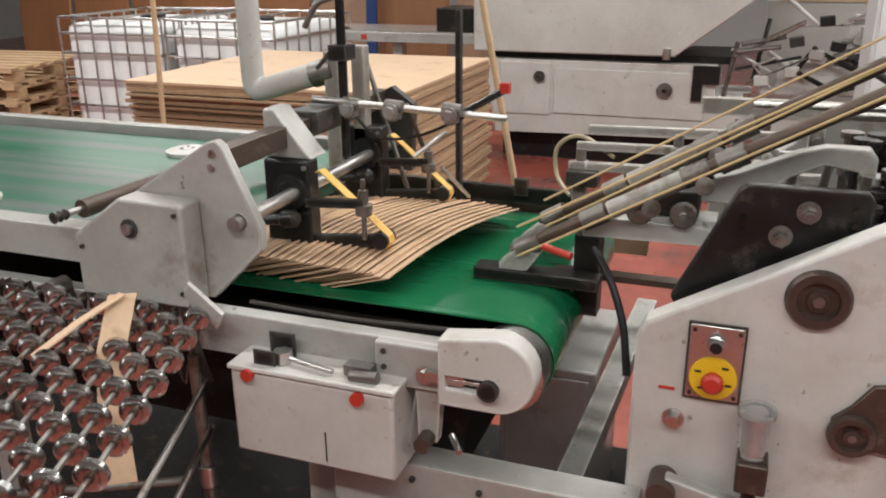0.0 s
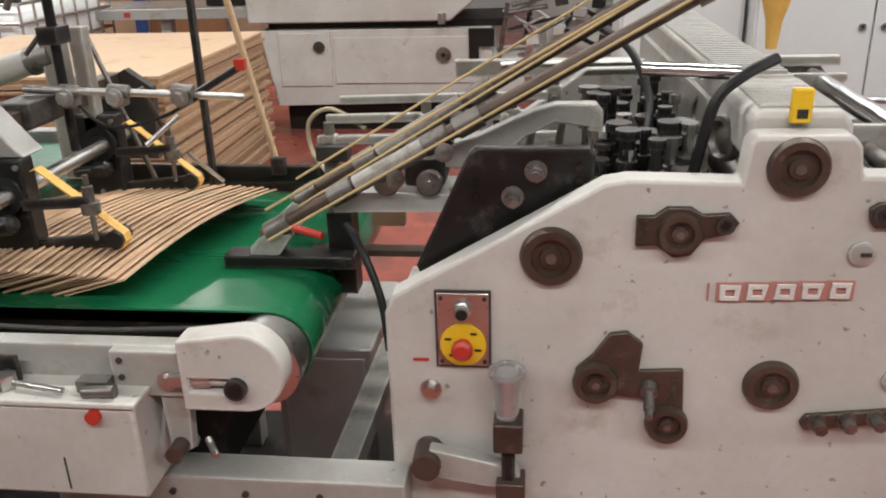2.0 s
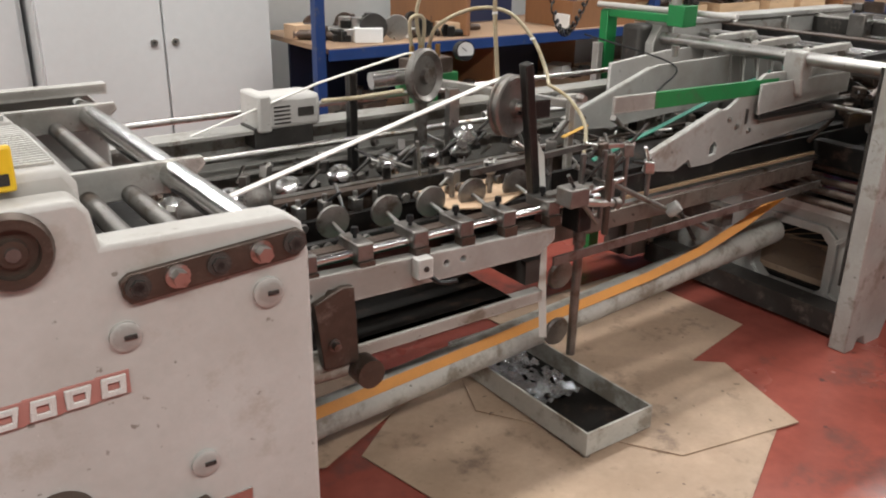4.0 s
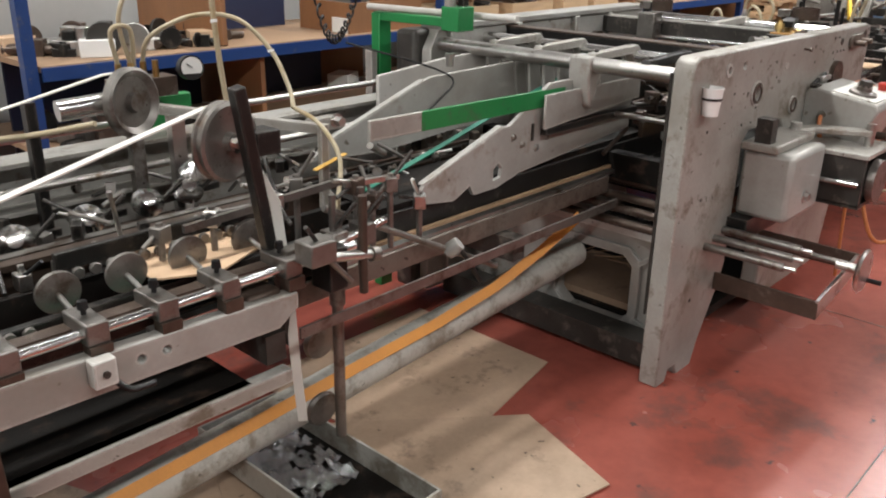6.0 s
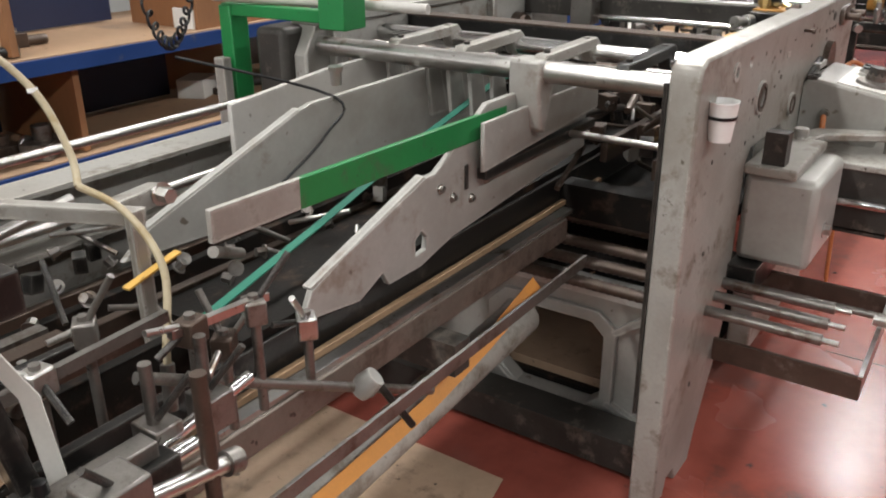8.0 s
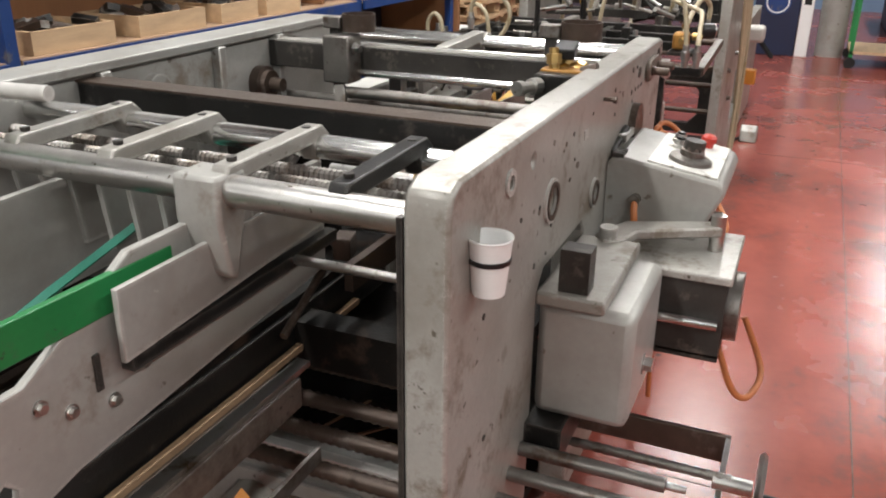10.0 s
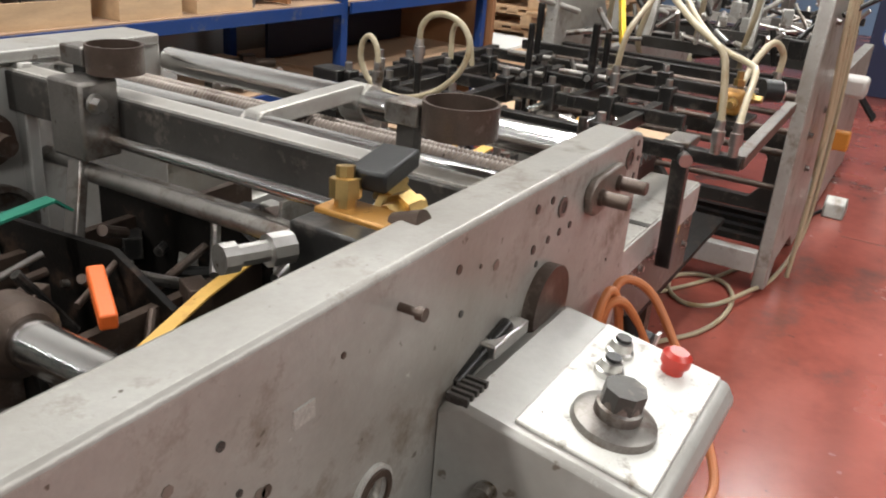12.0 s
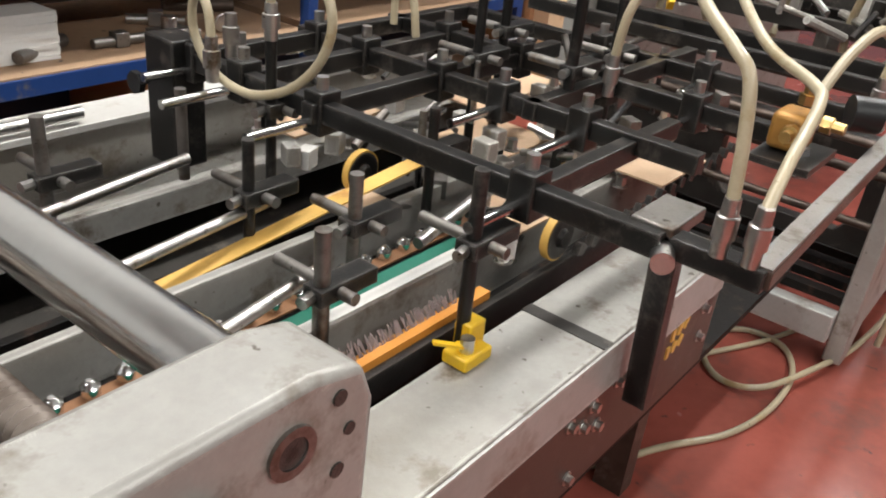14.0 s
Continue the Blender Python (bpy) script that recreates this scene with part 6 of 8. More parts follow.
def side_units():
    w = thing("handwheel_slide", (4.6, 1.6, 0.3), "steel rods and frame ending in a small handwheel", "adjuster")
    for x, z in ((4.29, 0.50), (4.36, 0.515), (4.43, 0.53)):
        r = part("slide_rod", cyl((x, NEAR + 0.01, z), (x, 1.50, z), 0.0155, seg=14), DULL, w)
        part("rod_tip", cyl((x, 1.50, z), (x, 1.46, z), 0.008, seg=12), STEEL, r)
    part("frame_bar", bx(4.405, 4.42, 1.40, NEAR, 0.29, 0.36), BROWN, w, bevel=0.002)
    part("frame_bar", bx(4.79, 4.805, 1.40, NEAR, 0.37, 0.44), BROWN, w, bevel=0.002)
    part("frame_end", bar((4.41, 1.405, 0.33), (4.80, 1.405, 0.405), 0.012, 0.07), STEEL, w)
    part("screw", lathe((4.60, 1.78, 0.46), (0, -1, 0), [(0.012 * k, 0.012 if k % 2 else 0.010) for k in range(34)], 12), DULL, w)
    part("hub", cyl((4.60, 1.42, 0.45), (4.60, 1.34, 0.45), 0.018), STEEL, w)
    h = part("handwheel", lathe((4.60, 1.335, 0.45), (0, -1, 0), [(0, 0.06), (0.0, 0.075), (0.008, 0.082), (0.016, 0.075), (0.016, 0.06)], 28), STEEL, w)
    part("wheel_disc", cyl((4.60, 1.333, 0.45), (4.60, 1.325, 0.45), 0.065), DULL, h)
    part("grip", cyl((4.65, 1.32, 0.40), (4.65, 1.27, 0.40), 0.009), BLACKP, h)
    g = thing("gearbox", (4.7, 1.7, 0.5), "grey gearbox bolted to the folder plate", "gearbox")
    part("case", bx(4.50, 4.82, 1.60, NEAR, 0.58, 0.84), GREY, g, bevel=0.02)
    part("case_lid", bx(4.48, 4.84, 1.66, NEAR, 0.84, 0.87), GREY_WORN, g, bevel=0.006)
    part("shaft_block", bx(4.50, 4.55, 1.70, 1.76, 0.86, 0.96), GREY_DARK, g)
    part("case_bolt", bolt(4.66, 1.60, 0.66, 0.016, 0.02), STEEL, g)
    part("bracket", bx(4.45, 4.85, 1.72, NEAR, 0.50, 0.58), BLACK, g)
    m = thing("motor_tray", (4.95, 1.6, 0.6), "open grey tray with a shaft and crank lever", "machine unit")
    part("tray_wall", bx(4.86, 4.88, 1.46, NEAR, 0.60, 0.79), GREY_DARK, m)
    part("tray_wall", bx(5.12, 5.14, 1.46, NEAR, 0.60, 0.79), GREY_DARK, m)
    part("tray_floor", bx(4.86, 5.14, 1.46, NEAR, 0.59, 0.605), GREY_DARK, m)
    part("tray_lid", bx(4.85, 5.16, 1.45, NEAR, 0.79, 0.81), GREY_WORN, m, bevel=0.004)
    part("tray_shaft", cyl((4.85, 1.47, 0.69), (4.85, NEAR, 0.69), 0.014), CHROME, m)
    part("end_disc", cyl((4.98, 1.46, 0.69), (4.98, 1.43, 0.69), 0.085), DULL, m)
    part("crank_arm", slab([(4.80, 1.74), (4.82, 1.70), (4.90, 1.68), (5.0, 1.50), (5.03, 1.49), (5.05, 1.52), (4.96, 1.72), (4.84, 1.77)], 0.85, 0.875, "z"), GREY_WORN, m, bevel=0.006)
    part("crank_boss", cyl((4.83, 1.735, 0.81), (4.83, 1.735, 0.90), 0.021), GREY, m)
    part("crank_knob", cyl((5.02, 1.51, 0.80), (5.02, 1.51, 0.90), 0.018), STEEL, m)
    part("hose", tube([(4.95, 1.47, 0.60), (4.95, 1.42, 0.48), (5.0, 1.38, 0.44), (5.1, 1.36, 0.47), (5.12, 1.42, 0.60)], 0.008), CABLE, m, "orange cable loop")
    for z in (0.80, 0.74, 0.68):
        part("rod_end", cyl((5.30, NEAR, z), (5.30, 1.52, z), 0.016), BROWN, m)


def control_box():
    t = thing("control_box", (5.2, 1.66, 0.7), "grey control box with sloping white panel and red button", "control box")
    prof = [(NEAR, 0.60), (1.66, 0.60), (1.505, 0.94), (1.52, 0.965), (NEAR - 0.03, 1.005), (NEAR, 0.99)]
    part("case", slab(prof, 5.06, 5.40, "x"), GREY, t, bevel=0.008)
    pn = part("panel", spin(bx(-0.155, 0.155, -0.088, 0.088, 0, 0.006), pose(5.235, 1.618, 0.9802, 9, 0, 0)), SCUFFED, t, "scuffed white panel", bevel=0.002)
    k = part("dial", spin(lathe((0, 0, 0), (0, 0, 1), [(0, 0.055), (0.01, 0.053), (0.014, 0.045), (0.016, 0.03), (0.03, 0.03), (0.032, 0.026), (0.05, 0.024)], 28), pose(5.165, 1.61, 0.985, 9, 0, 0)), DULL, t, "worn grey rotary dial")
    part("dial_cap", spin(cyl((0, 0, 0.03), (0, 0, 0.056), 0.027, seg=8), pose(5.165, 1.61, 0.985, 9, 0, 0)), GREY_DARK, k)
    for x, y in ((5.265, 1.655), (5.325, 1.662)):
        b = part("push_button", spin(lathe((0, 0, 0), (0, 0, 1), [(0, 0.02), (0.008, 0.02), (0.010, 0.016), (0.022, 0.015), (0.024, 0.008)], 20), pose(x, y, 0.992, 9, 0, 0)), STEEL, t)
        part("button_cap", spin(cyl((0, 0, 0.02), (0, 0, 0.028), 0.011), pose(x, y, 0.992, 9, 0, 0)), BLACKP, b)
    part("stop_button", spin(lathe((0, 0, 0), (0, 0, 1), [(0, 0.016), (0.014, 0.016), (0.015, 0.021), (0.028, 0.021), (0.034, 0.014)], 22), pose(5.345, 1.59, 0.981, 9, 0, 0)), RED, t, "red mushroom button")
    for i in range(5):
        part("vent_slot", bx(5.062 + 0.012 * i, 5.068 + 0.012 * i, 1.76, NEAR - 0.01, 1.0, 1.012), BLACK, t)
    part("clip", bx(5.16, 5.26, 1.775, 1.80, 1.015, 1.035), STEEL, t, "steel clip", bevel=0.003)
    part("clip_rod", cyl((5.10, 1.80, 1.0), (5.22, 1.79, 1.04), 0.01), BLACK, t)
    part("gland", cyl((5.06, 1.72, 0.90), (5.04, 1.72, 0.90), 0.014), STEEL, t)
    part("cable", tube([(5.05, 1.72, 0.90), (5.03, 1.715, 0.86), (5.04, 1.70, 0.78), (5.06, 1.69, 0.68), (5.05, 1.68, 0.55)], 0.009), CABLE, t, "orange cable")
    c = thing("cable_bundle", (5.6, 1.65, 0.0), "orange and black cables looping beside the control box", "cable")
    part("cable", tube([(5.57, NEAR - 0.02, 0.80), (5.60, 1.77, 0.93), (5.63, 1.755, 0.97), (5.66, 1.71, 0.94), (5.64, 1.64, 0.85), (5.60, 1.57, 0.76), (5.52, 1.52, 0.70), (5.42, 1.54, 0.68)], 0.008), CABLE, c, "orange cable")
    part("cable", tube([(5.53, NEAR - 0.02, 0.70), (5.55, 1.77, 0.9), (5.58, 1.74, 0.95), (5.63, 1.69, 0.84), (5.62, 1.63, 0.70), (5.57, 1.57, 0.60)], 0.008), CABLE, c, "orange cable")
    part("cable", tube([(5.50, NEAR - 0.03, 0.6), (5.53, 1.77, 0.88), (5.57, 1.76, 0.97), (5.60, 1.74, 0.86), (5.60, 1.72, 0.5), (5.6, 1.7, 0.02)], 0.008), CABLE, c, "orange cable")
    part("cable_end", cyl((5.605, 1.735, 0.92), (5.61, 1.71, 0.84), 0.013), BLACKP, c)
    part("socket_box", spin(bx(-0.04, 0.04, -0.03, 0.03, -0.12, 0.06), pose(5.66, 1.74, 0.80, 12, 8, 0)), BLACKP, c, "black socket box with pale edge", bevel=0.006)
    part("socket_edge", spin(bx(0.02, 0.045, -0.034, -0.028, -0.12, 0.065), pose(5.66, 1.74, 0.80, 12, 8, 0)), WHITE, c)
    part("clamp_lump", lathe((5.42, NEAR - 0.02, 0.93), (0, -1, 0), [(0, 0.03), (0.03, 0.035), (0.05, 0.02), (0.09, 0.02)], 16), BROWN, c)
    b = thing("plastic_cup", (4.16, 1.77, 1.02), "white plastic cup held by a black band", "cup")
    part("cup", lathe((4.13, 1.775, 1.02), (0, 0, 1), [(0, 0.024), (0.0, 0.026), (0.09, 0.035), (0.092, 0.037), (0.095, 0.036), (0.01, 0.024)], 30), WHITE, b)
    part("band", lathe((4.13, 1.775, 1.073), (0, 0, 1), [(0, 0.0335), (0.008, 0.0345)], 30), BLACKP, b)
    part("band_hook", bx(4.125, 4.135, 1.80, NEAR + 0.001, 1.072, 1.082), BLACKP, b)


def brass_block():
    t = thing("valve_block", (5.03, 1.97, 0.98), "black and orange valve block with brass fittings", "valve")
    part("black_block", bx(4.985, 5.03, 1.882, 1.985, 0.98, 1.225), BLACK, t, bevel=0.004)
    part("orange_block", bx(5.03, 5.085, 1.88, 1.985, 1.06, 1.23), OCHRE, t, "ochre block", bevel=0.003)
    part("cap", spin(bx(-0.05, 0.05, -0.027, 0.027, -0.012, 0.014), pose(5.12, 1.945, 1.266, 0, -6, 8)), BLACKP, t, bevel=0.004)
    for p, d, r in (((5.085, 1.915, 1.215), (1, -0.2, 0.1), 0.026), ((5.13, 1.95, 1.20), (0.6, 0.1, 0.5), 0.024), ((5.055, 1.955, 1.22), (0.1, 0.1, 1), 0.02)):
        part("brass_fitting", lathe(p, d, [(0, r * 0.7), (0.02, r * 0.7), (0.021, r), (0.045, r), (0.046, r * 0.6), (0.06, r * 0.6)], 8), BRASS, t)
    part("outlet", cyl((5.06, 1.885, 1.222), (5.06, 1.845, 1.236), 0.016), BROWN, t)
    part("steel_fitting", lathe((4.97, 1.97, 1.2), (-1, 0.3, 0.05), [(0, 0.02), (0.03, 0.02), (0.031, 0.013), (0.07, 0.013), (0.071, 0.018), (0.09, 0.018)], 10), STEEL, t)


def green_arm():
    t = thing("swing_stand", (4.0, 3.24, 0), "green square-tube stand with coiled cable", "stand")
    part("post", bx(3.965, 4.035, 3.22, 3.27, 0.0, 1.25), GREEN, t, "green post", bevel=0.004)
    part("arm", bar((3.995, 3.27, 1.237), (3.935, 2.74, 1.252), 0.035, 0.035), GREEN, t, bevel=0.003)
    part("arm_head", bx(3.885, 3.975, 2.70, 2.79, 1.225, 1.315), GREEN, t, bevel=0.004)
    part("column", cyl((3.91, 2.765, 1.3), (3.90, 2.77, 1.9), 0.022), GREY, t)
    part("column", bx(3.935, 3.965, 2.72, 2.75, 1.315, 1.9), BLACK, t)
    part("cross_tube", cyl((3.96, 3.28, 1.275), (4.05, 2.55, 1.275), 0.014), GREY_LIGHT, t)
    pts = []
    for i in range(150):
        f = i / 149
        a = f * 34 * math.pi
        cy, cz = 3.62 - 0.34 * f, 1.42 - 0.30 * math.sin(math.pi * f ** 0.8)
        pts.append((3.93 + 0.018 * math.cos(a), cy + 0.006 * math.cos(a), cz + 0.018 * math.sin(a)))
    part("coiled_cable", tube(pts, 0.005, 6, 2), BLACKP, t, "black coiled cable")
    part("stay", bx(3.92, 3.95, 3.22, 3.26, 0.72, 1.10), GREY_WORN, t)


def shifted(build, *ways):
    """Runs a builder and moves its things, in turn, each by its own way."""
    old = set(scene.objects)
    build()
    tops = sorted((ob for ob in set(scene.objects) - old if ob.parent is None), key=lambda ob: ob.name)
    for ob, way in zip(tops, ways):
        ob.location += Vector(way)


shifted(transport_frame, (0, 0.10, -0.05))
shifted(wheel_shaft, (0.22, 0.32, -0.12))
shifted(belt_pulleys, (0.21, 0.30, -0.12), (0.225, 0.40, -0.085))
linkage()
shifted(air_unit, (0.04, 0.34, -0.06))
floor_things()
folder_wings()
folder_frame()
cup_ring(5.36, 1.965, 1.29, 0.058)
cup_ring(5.29, 2.63, 1.283, 0.050)
side_units()
control_box()
shifted(brass_block, (0.015, 0, -0.022))
green_arm()
mo = thing("electric_motor", (2.05, 2.95, 0.95), "pale grey electric motor on the far channel", "motor")
part("motor_case", bx(1.93, 2.15, 2.89, 3.03, 1.02, 1.135), GREY_LIGHT, mo, bevel=0.018)
part("motor_hood", bx(1.91, 1.96, 2.88, 3.04, 1.015, 1.145), GREY_LIGHT, mo, bevel=0.01)
for i in range(5):
    part("vent_slot", bx(1.97, 2.03, 2.886, 2.89, 1.04 + 0.014 * i, 1.045 + 0.014 * i), GREY_DARK, mo)
part("motor_label", bx(2.06, 2.12, 2.886, 2.89, 1.06, 1.09), GREY_DARK, mo)
part("motor_foot", bx(1.90, 2.12, 2.90, 3.02, 0.96, 1.03), GREY_DARK, mo)
part("motor_cable", tube([(2.16, 2.9, 1.10), (2.25, 2.8, 1.12), (2.34, 2.65, 1.16)], 0.008), HOSE, mo)
solo("light_card", slab([(2.34, 2.27), (2.48, 2.20), (2.66, 2.28), (2.64, 2.46), (2.36, 2.48)], 0.806, 0.811, "z"), CARD, "brown card blank lying in the transport rails", "card blank")
mo.location += Vector((0.10, 0.03, -0.06))


# ---- gluing section after the folder ----
def rail_section():
    t = thing("side_rail_unit", (6.5, 2.1, 0), "worn grey-topped side rail with a brown bolted web", "machine")
    part("top_plate", bx(5.80, 7.06, 2.02, 2.19, 0.70, 0.74), GREY_WORN, t, "scratched grey top plate", bevel=0.003)
    part("side_skirt", bx(5.80, 7.06, 2.015, 2.025, 0.64, 0.735), GREY, t)
    w = part("web", bx(5.80, 7.10, 2.03, 2.05, 0.42, 0.66), BROWN, t, "brown bolted web plate")
    for x, z in ((6.45, 0.60), (6.50, 0.57), (6.53, 0.60), (6.62, 0.61), (6.66, 0.60), (6.56, 0.54), (7.02, 0.60), (7.03, 0.52), (7.0, 0.66), (6.48, 0.46)):
        part("web_bolt", bolt(x, 2.03, z, 0.010, 0.014), STEEL, w)
    for k, (x, z) in enumerate(((6.86, 0.60), (6.89, 0.603), (6.92, 0.606), (6.85, 0.56), (6.88, 0.563), (6.91, 0.566), (6.14, 0.50))):
        part("chalk_mark", spin(bx(-0.007, 0.007, 2.026, 2.0305, -0.014, 0.014), pose(x, 0, z, 0, 15 * (k % 3), 0)), STRAP if k < 6 else RED, w)
    part("seam", bx(6.50, 6.53, 2.02, 2.19, 0.739, 0.742), GREY_DARK, t)
    part("leg_bracket", slab([(2.05, 0.28), (2.16, 0.28), (2.13, 0.42), (2.06, 0.42)], 6.38, 6.42, "x"), BLACK, t)
    for x in (6.0, 7.0):
        part("leg", bx(x, x + 0.06, 2.10, 2.18, 0.0, 0.42), BROWN, t)
    part("foot_bolt", bolt(6.44, 2.03, 0.12, 0.012, 0.02), STEEL, t)
    # rails inside
    part("inner_wall", bx(5.8, 7.2, 2.22, 2.235, 0.55, 0.76), BLACK, t)
    part("orange_strip", bx(6.08, 6.46, 2.235, 2.26, 0.74, 0.775), ORANGE, t, "orange guide strip")
    rng = random.Random(31)
    part("brush", join(*[bar((6.10 + 0.0022 * i, 2.25, 0.77), (6.10 + 0.0022 * i + rng.uniform(-0.01, 0.01), 2.262 + rng.uniform(-0.005, 0.01), 0.787 + rng.uniform(0, 0.012)), 0.0014, 0.0014) for i in range(130)]), BRISTLE, t, "pale brush bristles")
    for y, z, m_, h in ((2.33, 0.80, GREY_WORN, 0.12), (2.46, 0.72, GREASE_SHADE, 0.12), (2.56, 0.80, GREY_WORN, 0.10), (2.70, 0.70, BLACK, 0.1), (2.90, 0.79, GREY_WORN, 0.06), (2.80, 0.66, GREASE_SHADE, 0.1)):
        part("inner_bar", bx(5.75, 7.4, y - 0.011, y + 0.011, z - h, z), m_, t, bevel=0.002)
    part("bar_top", bx(5.75, 6.65, 2.32, 2.345, 0.80, 0.806), GREY_LIGHT, t)
    part("green_belt", ribbon([(5.6, 2.43, 0.735), (6.0, 2.43, 0.738), (6.5, 2.43, 0.74), (6.9, 2.43, 0.74)], 0.03, 0.006, (0, 1, 0)), TEAL, t, "dark green belt")
    part("copper_strip", ribbon([(5.6, 2.47, 0.742), (6.9, 2.47, 0.745)], 0.03, 0.004, (0, 1, 0)), PANEL, t)
    bead = to_mesh("bead_roller", lathe((0, 0, -0.014), (0, 0, 1), [(0, 0.006), (0.004, 0.014), (0.018, 0.015), (0.024, 0.010), (0.028, 0.005)], 12), CHROME, (0, 0, 0))
    for i in range(20):
        o = new("bead_roller", bead)
        o.parent = t
        o.location = Vector((5.62 + 0.055 * i, 2.475, 0.758)) - base_of(t)
    part("far_web", bx(5.6, 7.9, 3.46, 3.48, 0.40, 0.76), GREY_WORN, t, "grey far channel")
    part("far_flange", bx(5.6, 7.9, 3.34, 3.48, 0.76, 0.775), GREY_LIGHT, t)
    part("far_flange", bx(5.6, 7.9, 3.22, 3.46, 0.55, 0.565), GREY_WORN, t)
    part("far_flange", bx(5.6, 7.9, 3.05, 3.46, 0.40, 0.415), GREY_DARK, t)
    part("far_pipe", cyl((5.7, 3.36, 0.80), (6.35, 3.36, 0.80), 0.014), STEEL, t)
    # bed below the rails, with their shade put into its colour
    part("under_floor", bx(5.6, 7.9, 2.06, 3.46, 0.34, 0.36), GREASE_SHADE, t, "greasy machine bed, near-black for the shade inside")
    part("yellow_strap", ribbon([(5.95, 2.62, 0.76), (6.2, 2.60, 0.80), (6.45, 2.58, 0.84), (6.62, 2.56, 0.87), (6.72, 2.54, 0.87)], 0.035, 0.004, (0, 1, 0.1)), STRAP, t, "yellow strap")
    for x0, y0, x1, y1, z in ((6.62, 2.30, 6.80, 2.44, 0.80), (6.85, 2.55, 7.15, 2.75, 0.80), (7.05, 2.2, 7.3, 2.4, 0.82), (6.5, 2.62, 6.62, 2.72, 0.76), (7.1, 2.75, 7.5, 3.0, 0.83), (6.6, 2.9, 6.9, 3.02, 0.82)):
        part("card_piece", bx(x0, x1, y0, y1, z, z + 0.005), CARD, t)
    for x, y, z in ((6.66, 2.24, 0.82), (6.62, 2.72, 0.80), (7.1, 2.5, 0.82)):
        wl = part("strap_wheel", lathe((x, y, z), (0, -1, 0), [(0, 0.02), (0, 0.045), (0.02, 0.045), (0.02, 0.02), (0.03, 0.015)], 24), BLACK, t)
        part("wheel_strap", cyl((x, y - 0.002, z), (x, y - 0.018, z), 0.049, seg=24, hollow=0.0455), STRAP, wl)
    for i in range(16):
        part("chain_link", spin(bx(-0.012, 0.012, -0.008, 0.008, -0.012, 0.012), pose(6.70 + 0.05 * i, 2.20, 0.79 + 0.002 * i, 0, 20, 0)), BLACK, t)


